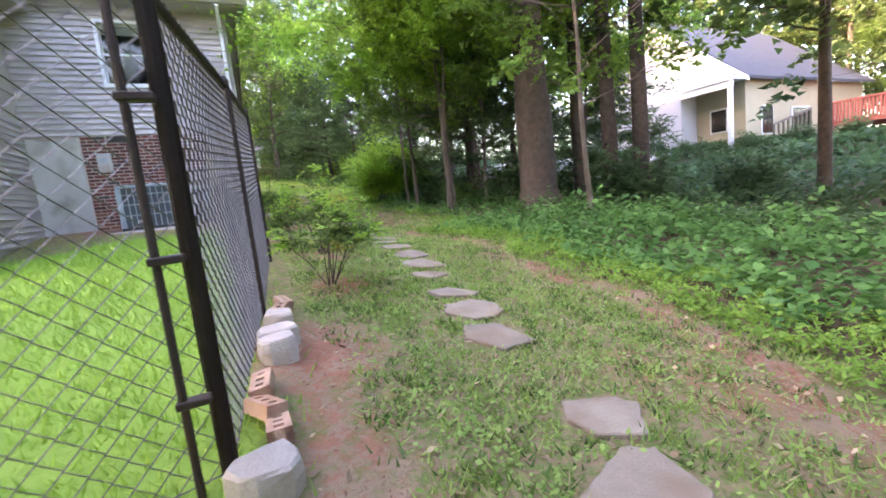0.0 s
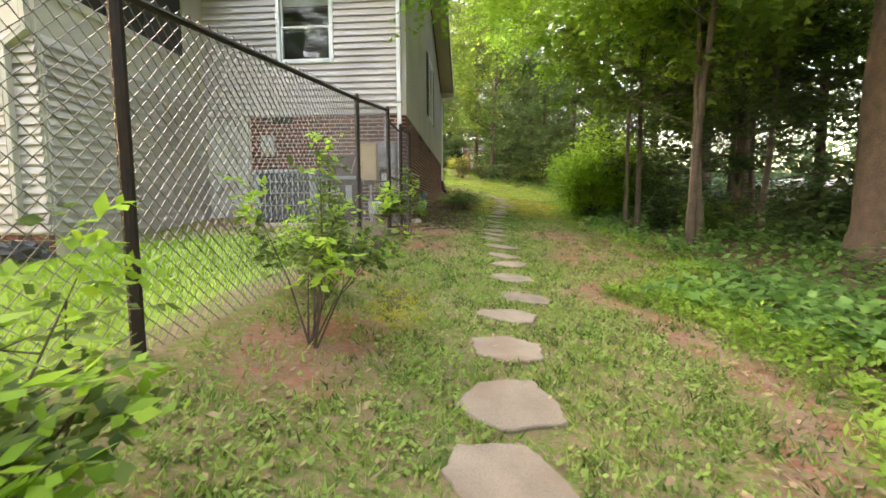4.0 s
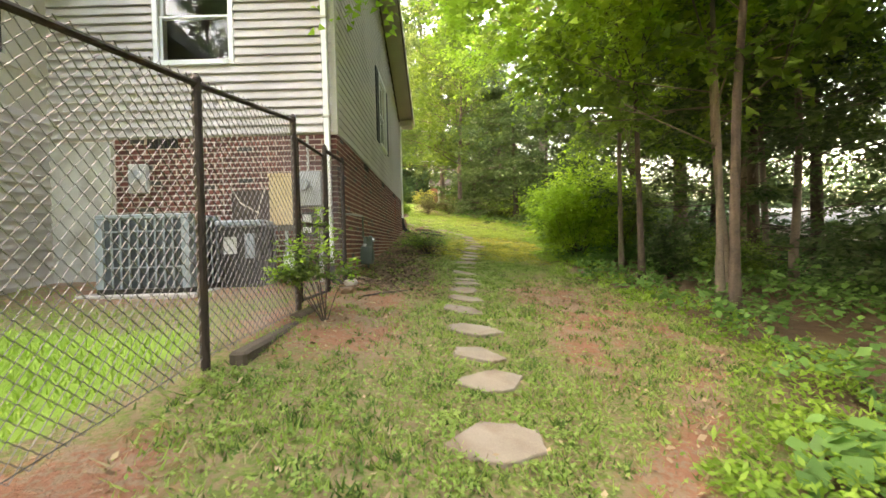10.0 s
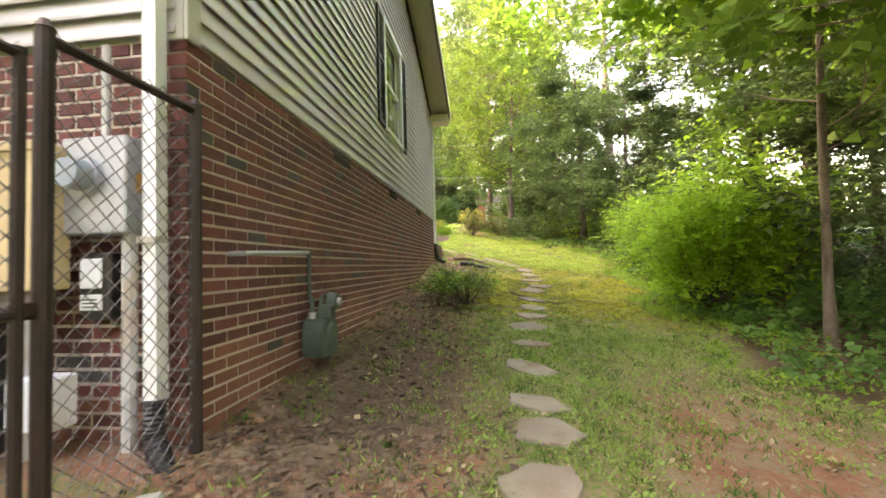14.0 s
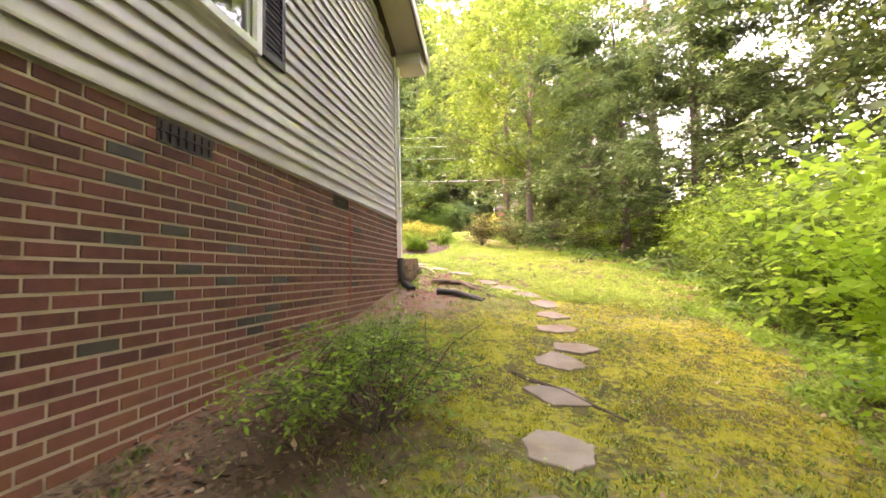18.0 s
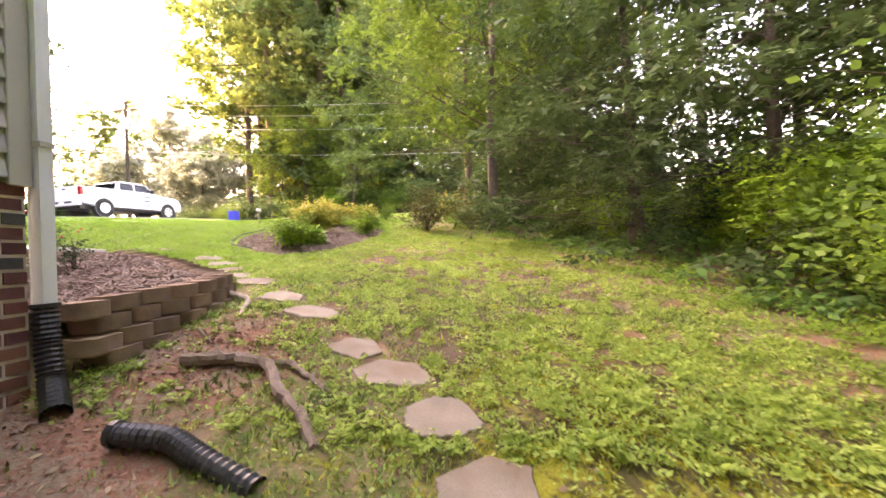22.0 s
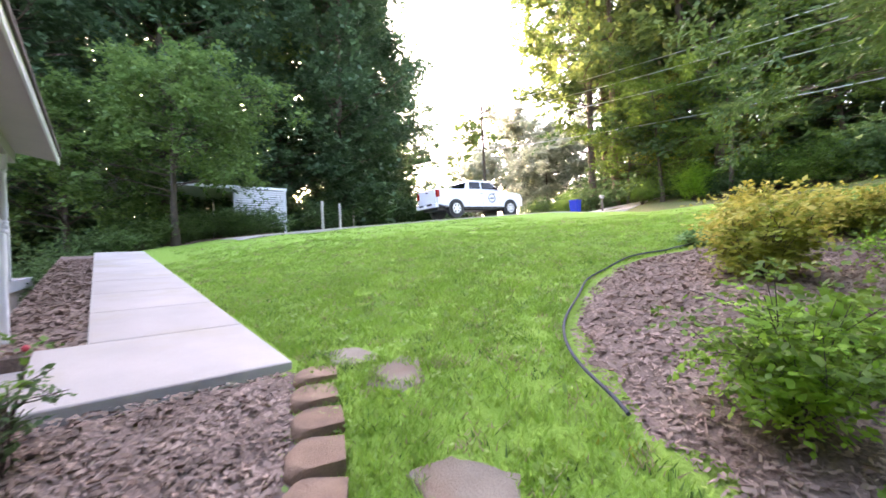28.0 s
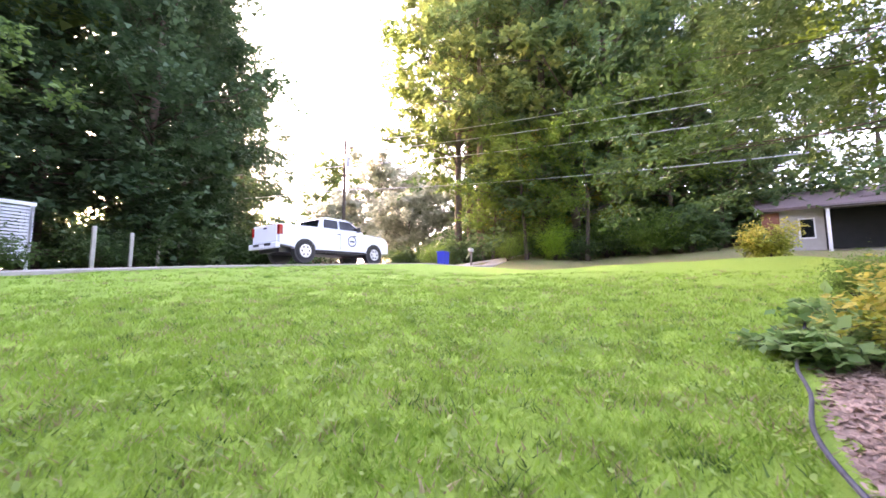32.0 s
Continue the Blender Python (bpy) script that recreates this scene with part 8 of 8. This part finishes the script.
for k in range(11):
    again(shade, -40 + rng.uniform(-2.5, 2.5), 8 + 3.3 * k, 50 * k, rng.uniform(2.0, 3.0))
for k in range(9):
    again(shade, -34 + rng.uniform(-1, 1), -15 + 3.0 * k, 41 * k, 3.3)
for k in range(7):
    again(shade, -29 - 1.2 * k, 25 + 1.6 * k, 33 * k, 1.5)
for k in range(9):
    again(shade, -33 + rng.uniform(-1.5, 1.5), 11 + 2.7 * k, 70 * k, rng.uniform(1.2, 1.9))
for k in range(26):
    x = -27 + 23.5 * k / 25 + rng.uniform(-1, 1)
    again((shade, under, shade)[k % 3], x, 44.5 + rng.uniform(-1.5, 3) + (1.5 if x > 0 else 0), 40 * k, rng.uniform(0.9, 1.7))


# hanging twigs over the path
def hanging_twigs():
    rng = np.random.default_rng(9)
    ob = tagged(empty("overhanging_branch"), "thin branch with drooping leaves hanging over the path", "branch")
    paths, c = [([(5.2, -0.8, 6.6), (3.4, -1.8, 7.5), (1.8, -2.7, 7.4), (0.4, -3.1, 7.0)], 0.035, 0.008)], []
    for k in range(64):
        x = rng.uniform(1.2, 4.6)
        top = np.array((x, -3.6 + 0.45 * (x - 0.4) + rng.normal(0, 0.6), 7.5 + rng.normal(0, 0.2)))
        low = top + (rng.normal(0, 0.4), rng.normal(0, 0.3), -rng.uniform(0.3, 1.0) * min(3.6, 0.9 + 0.9 * x))
        paths.append(([top, (top + low) / 2 + rng.normal(0, 0.1, 3), low], 0.007, 0.002))
        c.append(top + (low - top) * rng.random((120, 1)) + rng.normal(0, 0.14, (120, 3)))
    paths.append(([(1.8, -2.7, 7.4), (0.8, -3.9, 8.0), (-0.8, -4.5, 8.2), (-2.4, -4.7, 8.4)], 0.02, 0.006))
    for k in range(64):
        x = rng.uniform(-2.4, 1.2)
        top = np.array((x, -4.5 + rng.normal(0, 0.3), 7.9 + rng.normal(0, 0.2)))
        drop = np.interp(x, [-2.4, -1.6, -1.0, -0.5, 0.2, 1.2], [1.2, 2.2, 3.6, 3.0, 3.4, 3.9]) * rng.uniform(0.55, 1.0)
        low = top + (rng.normal(-0.15, 0.2), rng.normal(0, 0.2), -drop)
        paths.append(([top, (top + low) / 2 + rng.normal(0, 0.12, 3), low], 0.008, 0.002))
        c.append(top + (low - top) * rng.random((62, 1)) ** 0.8 + rng.normal(0, 0.09, (62, 3)))
    for p in paths:
        v, f = limb_tubes([p], 4)
        mesh_part("twig", raw_mesh("twig", v, f, BARK), ob)
    mesh_part("leaves", quads("leaves", leaf_quads(np.concatenate(c), 0.1, rng, 0.6, 0.42), LEAF_MID), ob)


hanging_twigs()


# ---- ground cover ----
def tufts(name, x, y, height, width, material, label, rng, lean=0.5):
    """Grass: three-cornered blades standing on the ground."""
    n = len(x)
    z = land(x, y)
    a = rng.uniform(0, 2 * math.pi, n)
    h = height * rng.uniform(0.5, 1.5, n)
    w = width * rng.uniform(0.6, 1.4, n)
    tip = np.stack([x + lean * h * rng.normal(0, 1, n), y + lean * h * rng.normal(0, 1, n), z + h], -1)
    l = np.stack([x - np.cos(a) * w, y - np.sin(a) * w, z - 0.004], -1)
    r = np.stack([x + np.cos(a) * w, y + np.sin(a) * w, z - 0.004], -1)
    me = bpy.data.meshes.new(name)
    me.vertices.add(3 * n)
    me.vertices.foreach_set("co", np.stack([l, r, tip], 1).astype(np.float32).ravel())
    me.loops.add(3 * n)
    me.loops.foreach_set("vertex_index", np.arange(3 * n, dtype=np.int32))
    me.polygons.add(n)
    me.polygons.foreach_set("loop_start", np.arange(0, 3 * n, 3, dtype=np.int32))
    me.materials.append(material)
    me.update(calc_edges=True)
    me.validate()
    return tagged(new(name, me), label, "grass", kind="stuff")


rng = np.random.default_rng(3)
stones = np.array(STONES_BACK + STONES_FRONT)


def off_stones(x, y):
    keep = np.ones(len(x), bool)
    for n, (sx, sy) in enumerate(stones):
        g = 0.55 if n >= SUNK else 0.8 if n >= SUNK - 4 else 1
        keep &= ((x - sx) / (0.24 * g)) ** 2 + ((y - sy) / (0.19 * g)) ** 2 > 1
    return keep


def clumped(x, y, per, spread):
    """Spreads each place into a tuft; also gives every blade its tuft's number."""
    n = rng.integers(per // 2, per * 2, len(x))
    i = np.repeat(np.arange(len(x)), n)
    r = rng.normal(0, 1, (len(i), 2)) * (spread * rng.uniform(0.5, 1.5, len(x)))[i][:, None]
    return x[i] + r[:, 0], y[i] + r[:, 1], i


def sow(name, x, y, per, spread, height, width, kinds, label):
    """Tufts of grass, each tuft of one colour out of kinds (material, share)."""
    bx, by, i = clumped(x, y, per, spread)
    keep = off_stones(bx, by) & ~inside_bed(bx, by) & ~inside_island(bx, by) & ~((by < 13.1) & (by > 11.6) & (bx < -3.3))
    pick = rng.random(len(x))[i]
    low = 0.0
    for material, share in kinds:
        ok = keep & (pick >= low) & (pick < low + share)
        tufts(name, bx[ok], by[ok], height, width, material, label, rng, 0.75)
        low += share


x, y = rng.uniform(0.0, 4.6, 40000), rng.uniform(-12.5, 12.5, 40000)
w = (1 - bare(x, y)) * patchy(x, y)
ok = (x < border(y) + 0.2) & (rng.random(len(x)) < w * 1.1)
mossy = moss_at(x, y) > 0.3 + 0.3 * rng.random(len(x))
sow("path_grass", x[ok & ~mossy], y[ok & ~mossy], 9, 0.045, 0.036, 0.0068, [(BLADE, 0.55), (BLADE_DEEP, 0.33), (BLADE_DRY, 0.12)], "short patchy grass beside the path")
sow("mossy_grass", x[ok & mossy], y[ok & mossy], 10, 0.04, 0.02, 0.006, [(BLADE_MOSS, 0.75), (BLADE_DEEP, 0.25)], "short yellow-green moss and grass")
x, y = rng.uniform(-1.6, 5.2, 13000), rng.uniform(9.6, 21, 13000)
w = np.clip((clumpy(x, y) - 0.42) * 4, 0, 1) * np.clip(1.25 - bare(x, y), 0, 1)
ok = (x < border(y)) & (rng.random(len(x)) < w * 0.8 * (0.5 + 0.5 * np.sin(15 * x + 2 * np.sin(9 * y)) * np.sin(13 * y + 2 * np.sin(11 * x))) ** 0.6)
sow("patchy_lawn_grass", x[ok], y[ok], 16, 0.045, 0.034, 0.008, [(BLADE, 0.6), (BLADE_LAWN, 0.2), (BLADE_MOSS, 0.16), (BLADE_DRY, 0.04)], "bright clumps of grass over bare soil")
x, y = rng.uniform(-14.5, 0.5, 60000), 11.8 + 13.5 * rng.random(60000) ** 1.1
near = rng.random(len(x)) < np.clip(1.3 - np.hypot(x + 2.6, y - 14.8) / 8, 0.1, 1)
ok = near & (rng.random(len(x)) < lawn_at(x, y) * (0.35 + 0.65 * np.clip(patchy(x, y) + 0.25, 0, 1))) & ~((x < -11) & (y < 13.6))
sow("front_lawn_grass", x[ok], y[ok], 13, 0.05, 0.036, 0.0055, [(BLADE_LAWN, 0.66), (BLADE, 0.22), (BLADE_DEEP, 0.05), (BLADE_DRY, 0.07)], "thick bright green lawn grass")
x, y = rng.uniform(-9, -0.15, 110000), rng.uniform(-12, -0.6, 110000)
ok = (rng.random(len(x)) < np.clip(lawn_at(x, y) - 0.2, 0, 1) * (1 - bare(x, y)) * np.clip(1.3 - np.abs(x) / 7, 0.2, 1)) & ~((x < -4) & (y > -4))
tufts("yard_grass", x[ok], y[ok], 0.055, 0.006, BLADE_LAWN, "mown green grass of the back yard", rng)


def weeds(name, x, y, size, low, high, material, label, rng):
    """Small flat leaves in loose mats close to the ground."""
    c = np.stack([x, y, land(x, y) + rng.uniform(low, high, len(x))], -1)
    n = len(x)
    a, s = rng.uniform(0, 2 * math.pi, n), size * rng.uniform(0.6, 1.5, n)
    u = np.stack([np.cos(a), np.sin(a), rng.normal(0.1, 0.4, n)], -1) * s[:, None] / 2
    v = np.stack([-np.sin(a), np.cos(a), rng.normal(0, 0.4, n)], -1) * (s * rng.uniform(0.25, 0.8, n))[:, None] / 2
    tagged(new(name, quads(name, np.stack([c - u, c + v, c + u, c - v], 1), material)), label, "weeds", kind="stuff")


x, y = rng.uniform(0.0, 4.6, 560000), rng.uniform(-12.5, 12.5, 560000)
clump = 0.5 + 0.5 * np.sin(6.3 * x + 2.1 * np.sin(4.7 * y)) * np.sin(5.7 * y + 2.4 * np.sin(5.2 * x + 1))
ok = (x < border(y) + 0.1) & off_stones(x, y) & ~inside_bed(x, y) & (rng.random(len(x)) < np.clip(1 - 1.25 * bare(x, y), 0, 1) * (0.08 + 0.85 * clump ** 2.5) * np.where(moss_at(x, y) > 0.35, 0.25, 1))
weeds("clover", x[ok], y[ok], 0.023, 0.006, 0.042, CLOVER, "patches of clover and broad-leaved weeds in the grass", rng)


def fine_clumps(x, y):
    """Hand-wide patches of growth with bare soil between them."""
    w = 0.5 + 0.5 * np.sin(15 * x + 2.2 * np.sin(9 * y) + 1.3 * np.sin(4.1 * x)) * np.sin(13 * y + 2.4 * np.sin(11 * x) + 1.7 * np.sin(3.3 * y))
    return np.clip((w - 0.36) * 4, 0.03 + 0.55 * np.clip((11.0 - y) / 1.2, 0, 1) + 0.25 * np.clip(x - 2.4, 0, 1), 1)


cx, cy = rng.uniform(-1.0, 5.0, 15000), rng.uniform(9.2, 19, 15000)
ok = (cx < border(cy)) & off_stones(cx, cy) & ~inside_bed(cx, cy) & ~inside_island(cx, cy) & (cx > 0.1 - 1.0 * (cy > 11.5)) & (rng.random(len(cx)) < fine_clumps(cx, cy) * np.clip(clumpy(cx, cy) * 2.4 - 0.6, 0.08, 1) * np.clip(1 - 1.2 * bare(cx, cy) ** 3, 0, 1))
cx, cy = cx[ok], cy[ok]
start = np.repeat(np.stack([cx, cy, land(cx, cy)], -1), 5, axis=0) + rng.normal(0, 0.02, (5 * len(cx), 3)) * (1, 1, 0)
way = rng.normal(0, 1, start.shape) * (1, 1, 0.2) + (0, 0, 0.75)
tagged(new("weed_rosettes", quads("weed_rosettes", sprays(start, way, rng.uniform(0.05, 0.12, len(start)) * np.repeat(rng.uniform(0.6, 1.3, len(cx)), 5), 8, 0.032, rng, 0.3, 0.5), ROSETTE)), "leafy rosettes of weeds over dark soil", "weeds", kind="stuff")
x, y = rng.uniform(-6.5, 5.0, 210000), rng.uniform(9.0, 19.5, 210000)
clump = 0.5 + 0.5 * np.sin(4.3 * x + 2.1 * np.sin(3.7 * y)) * np.sin(3.9 * y + 2.4 * np.sin(4.2 * x + 1))
ok = off_stones(x, y) & ~inside_bed(x, y) & ~inside_island(x, y) & (x < border(y)) & (x > -0.3 - 9.0 * (y > 12)) & ~((y < 13.1) & (x < -3.3)) & (rng.random(len(x)) < np.clip(1 - 1.2 * bare(x, y) ** 3, 0, 1) * np.where(x > -1.2, 0.9, 0.5) * np.clip(clumpy(x, y) * 1.9 - 0.4, 0.05, 1) * np.where(x > -1.2, fine_clumps(x, y), clump))
patch = x > -1.2
weeds("clover", x[ok & patch], y[ok & patch], 0.026, 0.008, 0.05, ROSETTE, "patches of clover over bare soil", rng)
weeds("clover", x[ok & ~patch], y[ok & ~patch], 0.032, 0.02, 0.05, CLOVER, "patches of clover in the front lawn", rng)


def vine_cover():
    """Low plants along the wood's edge: each a small mound of leaves on a stem, with dark soil between them."""
    rng = np.random.default_rng(8)

    def mounds(n, deep, power, per, high, wide, floor=0.1, back=0.0):
        y = np.where(rng.random(n) < 0.3, rng.uniform(12, 32, n), rng.uniform(-14, 12, n))
        d = rng.random(n) ** power * deep
        x = border(y) + back + d + rng.normal(0, 0.07, n)
        wave = 0.5 + 0.5 * np.sin(2.1 * x + 1.3 * y) * np.sin(1.7 * y - 0.8 * x)
        gaps = 0.5 + 0.5 * np.sin(3.7 * x + 1.9 * np.sin(2.9 * y)) * np.sin(3.3 * y + 2.1 * np.sin(2.3 * x))
        keep = (rng.random(n) < 0.25 + 1.1 * gaps) & ~((y > -3.4) & (y < 4.5) & (rng.random(n) < 0.6))
        x, y, d, wave = x[keep], y[keep], d[keep], wave[keep]
        tall = (floor + np.clip(d / 1.5, 0, 1) * high * (0.3 + wave)) * rng.uniform(0.6, 1.3, len(x)) * np.clip(1.15 - y / 34, 0.4, 1)
        i = np.repeat(np.arange(len(x)), per)
        r, a = np.sqrt(rng.random(len(i))), rng.uniform(0, 2 * math.pi, len(i))
        reach = wide * rng.uniform(0.6, 1.4, len(x))[i]
        px, py = x[i] + r * reach * np.cos(a), y[i] + r * reach * np.sin(a)
        pz = land(px, py) + tall[i] * (1 - 0.6 * r**2) * rng.uniform(0.45, 1.0, len(i)) + 0.015
        return np.stack([px, py, pz], -1)

    def leaves(c, size, slim, tilt):
        n = len(c)
        a = rng.uniform(0, 2 * math.pi, n)
        u = np.stack([np.cos(a), np.sin(a), rng.normal(-0.25, tilt, n)], -1)
        w = np.cross(u, np.stack([rng.normal(0, tilt, n), rng.normal(0, tilt, n), np.ones(n)], -1))
        w /= np.linalg.norm(w, axis=1, keepdims=True)
        l = (size * rng.uniform(0.55, 1.5, n))[:, None]
        return np.stack([c - u * l * 0.5, c - u * l * 0.08 + w * l * slim * 0.5, c + u * l * 0.5, c - u * l * 0.08 - w * l * slim * 0.5], 1)

    c = mounds(7600, 4.6, 1.1, 15, 0.5, 0.17, 0.16, 0.5)
    tagged(new("ground_vines", quads("ground_vines", leaves(c, np.where(rng.random(len(c)) < 0.18, 0.11, 0.07), 0.85, 0.35), LEAF_IVY)), "dense leafy vines and seedlings under the trees", "ground cover", kind="stuff")
    c = mounds(4200, 0.95, 1.1, 24, 0.2, 0.11, 0.1)
    tagged(new("fern_cover", quads("fern_cover", leaves(c, 0.04, 0.5, 0.5), LEAF_FERN)), "fresh light green weeds along the border", "ground cover", kind="stuff")
    m = 60000
    y = rng.uniform(-15, 30, m)
    d = 4.0 + rng.random(m) ** 1.3 * 22
    x = border(y) + d
    c = np.stack([x, y, land(x, y) + (0.15 + 0.4 * (0.5 + 0.5 * np.sin(1.1 * x + 0.9 * y))) * rng.random(m) ** 0.5], -1)
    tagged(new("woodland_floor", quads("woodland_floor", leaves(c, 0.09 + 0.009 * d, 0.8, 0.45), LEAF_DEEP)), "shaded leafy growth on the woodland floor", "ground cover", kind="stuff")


vine_cover()
x, y = rng.uniform(-0.5, 6, 17500), rng.uniform(-12.5, 12, 17500)
ok = (x < border(y) + 0.6) & (rng.random(len(x)) < np.where(moss_at(x, y) > 0.3, 0.03, 0.12) + 0.9 * np.clip(bare(x, y) - 0.2, 0, 1)) & ~inside_bed(x, y) & (x > np.where(y < -8.4, -0.45, 0.05))
scatter_chips("leaf_litter", np.stack([x[ok], y[ok], land(x[ok], y[ok])], -1), 0.04, LITTER, "scattered dry fallen leaves", 0.45, 0.012)
x, y = rng.uniform(0.0, 1.7, 9000), rng.uniform(-0.6, 6.8, 9000)
ok = rng.random(len(x)) < np.clip(bare(x, y), 0, 1)
scatter_chips("leaf_litter", np.stack([x[ok], y[ok], land(x[ok], y[ok])], -1), 0.05, CHIP_DARK, "brown leaf litter at the foot of the wall", 0.4, 0.01)
x, y = rng.normal(0.75, 0.55, 5000), rng.normal(9.85, 0.7, 5000)
ok = (rng.random(len(x)) < bare(x, y)) & ~inside_bed(x, y) & (x > -0.05) & off_stones(x, y)
weeds("clay_crumbs", x[ok], y[ok], 0.026, 0.0, 0.016, CRUMB, "loose red clay crumbs on the bare soil", rng)
x, y = rng.uniform(-0.45, 4.5, 34000), rng.uniform(-12.5, 14.8, 34000)
ok = (x < border(y)) & (x > np.where(y < -8.4, -0.45, 0.0)) & (rng.random(len(x)) < 1.2 * bare(x, y) - 0.13) & ~inside_bed(x, y) & off_stones(x, y) & ~inside_island(x, y)
weeds("clay_crumbs", x[ok], y[ok], 0.018, 0.0, 0.008, CRUMB, "scattered clay crumbs and dry bits", rng)
x, y = rng.uniform(0.0, 4.8, 9000), rng.uniform(-12.5, 14.8, 9000)
ok = (x < border(y) + 0.2) & (rng.random(len(x)) < np.where(y > 8, 0.06, 0.18) + 0.45 * np.exp(-((x - border(y) + 0.2) / 0.4) ** 2) * np.where(moss_at(x, y) > 0.3, 0.3, 1) - np.where(moss_at(x, y) > 0.3, 0.12, 0)) & ~inside_bed(x, y) & ~inside_island(x, y)
weeds("dry_leaves", x[ok], y[ok], 0.042, 0.006, 0.025, LITTER, "curled tan and yellow leaves on the grass", rng)

# ---- bricks ----
def brick_mesh(name, material, length=BRICK_L - 0.0115):
    hgt = COURSE - 0.0115
    b = 0.004
    vs = [(0, 0, 0), (0, length, 0), (0, length, hgt), (0, 0, hgt), (0.022, b, b), (0.022, length - b, b), (0.022, length - b, hgt - b), (0.022, b, hgt - b)]
    fs = [(4, 5, 6, 7), (0, 1, 5, 4), (1, 2, 6, 5), (2, 3, 7, 6), (3, 0, 4, 7)]
    return raw_mesh(name, vs, fs, material)


KINDS = [brick_mesh("brick", m) for m in (BRICK, BRICK_GREY, BRICK_CLAY)]


def lay_bricks(wall, axis, lo, hi, holes, single=(0, 0)):
    """Running bond from the sill down to the ground; the stretch `single` as objects, the rest joined."""
    rnd = random.Random(4)
    rest = {0: ([], []), 1: ([], []), 2: ([], [])}
    for row in range(42):
        z = SILL - (row + 1) * COURSE + 0.0055
        u = lo - (row % 2) * BRICK_L / 2
        while u < hi - 0.03:
            pieces = [(max(u, lo), min(u + BRICK_L - 0.0115, hi))]
            for h in holes:
                if z + COURSE > h[2] + 0.03 and z < h[3] - 0.03:
                    pieces = [q for a, b in pieces for q in (((a, min(b, h[0])), (max(a, h[1]), b)) if a < h[1] and b > h[0] else ((a, b),))]
            for a, b in pieces:
                c = (a + b) / 2
                gz = float(land(0.05, c)) if axis == "x" else float(land(c, -0.05))
                if b - a < 0.03 or z + COURSE < gz - 0.03:
                    continue
                splash = z - gz < 0.26 + 0.16 * math.sin(3 * c) + rnd.uniform(-0.1, 0.1)
                kind = 2 if splash else (1 if rnd.random() < 0.07 else 0)
                full = b - a > BRICK_L - 0.02
                out = rnd.uniform(-0.002, 0.002)
                if full and axis == "x" and single[0] < c < single[1]:
                    mesh_part("brick", KINDS[kind], wall, Matrix.Translation((-0.022 + out, a, z)))
                else:
                    v, f = rest[kind]
                    o, e, hh = len(v), 0.004, COURSE - 0.0115
                    pts = [(0, a, z), (0, b, z), (0, b, z + hh), (0, a, z + hh), (0.022, a + e, z + e), (0.022, b - e, z + e), (0.022, b - e, z + hh - e), (0.022, a + e, z + hh - e)]
                    for d, uu, zz in pts:
                        v.append((-0.022 + out + d, uu, zz) if axis == "x" else (uu, 0.022 - out - d, zz))
                    quad = [(4, 5, 6, 7), (0, 1, 5, 4), (1, 2, 6, 5), (2, 3, 7, 6), (3, 0, 4, 7)]
                    f += [tuple(o + i for i in (q if axis == "x" else q[::-1])) for q in quad]
            u += BRICK_L
    for k, (v, f) in rest.items():
        if v:
            tagged(mesh_part("bricks", raw_mesh("bricks", v, f, ISLAND_MATS[k]), wall), kind="stuff")


def per_piece(name, dark, light):
    """Brick for joined courses: pieces differ island by island."""
    m = paint(name, dark, light, 0.85, 14, 160, 0.6)
    nt = m.node_tree
    geo = nt.nodes.new("ShaderNodeNewGeometry")
    mix = next(n for n in nt.nodes if n.type == "MIX")
    old = mix.inputs[0].links[0].from_socket
    add = nt.nodes.new("ShaderNodeMath")
    add.operation, add.use_clamp = "MULTIPLY_ADD", True
    nt.links.new(geo.outputs["Random Per Island"], add.inputs[0])
    add.inputs[1].default_value = 0.9
    less = nt.nodes.new("ShaderNodeMath")
    less.operation = "SUBTRACT"
    nt.links.new(old, less.inputs[0])
    less.inputs[1].default_value = 0.45
    nt.links.new(less.outputs[0], add.inputs[2])
    nt.links.new(add.outputs[0], mix.inputs[0])
    return m


ISLAND_MATS = [per_piece("brick_joined", (0.082, 0.026, 0.024), (0.215, 0.066, 0.053)), per_piece("flashed_brick_joined", (0.035, 0.033, 0.032), (0.09, 0.08, 0.075)), per_piece("clay_brick_joined", (0.17, 0.062, 0.042), (0.28, 0.112, 0.075))]
lay_bricks(base_side, "x", 0.002, DEPTH, [(a, b, 1.86, 1.99) for a, b in VENTS], (2.2, 4.9))
lay_bricks(base_back, "y", -3.22, -0.002, [(-2.75, -2.3, 1.86, 1.99)])

# brick footing under the porch
footing = tagged(part("wall_porch_footing", box((PX0, PY + 0.006, -1.0), (PX1 - 0.006, PY + 0.14, -0.21)), MORTAR), "red brick footing under the porch wall", "wall", kind="structure")
for row in range(7):
    z = -0.22 - (row + 1) * COURSE
    x = PX0 - (row % 2) * BRICK_L / 2
    while x < PX1 - 0.05:
        a, b = max(x, PX0), min(x + BRICK_L - 0.0115, PX1)
        if b - a > 0.04:
            part("brick", box((a, PY - 0.002, z), (b, PY + 0.02, z + COURSE - 0.0115), 0.003), BRICK, footing)
        x += BRICK_L
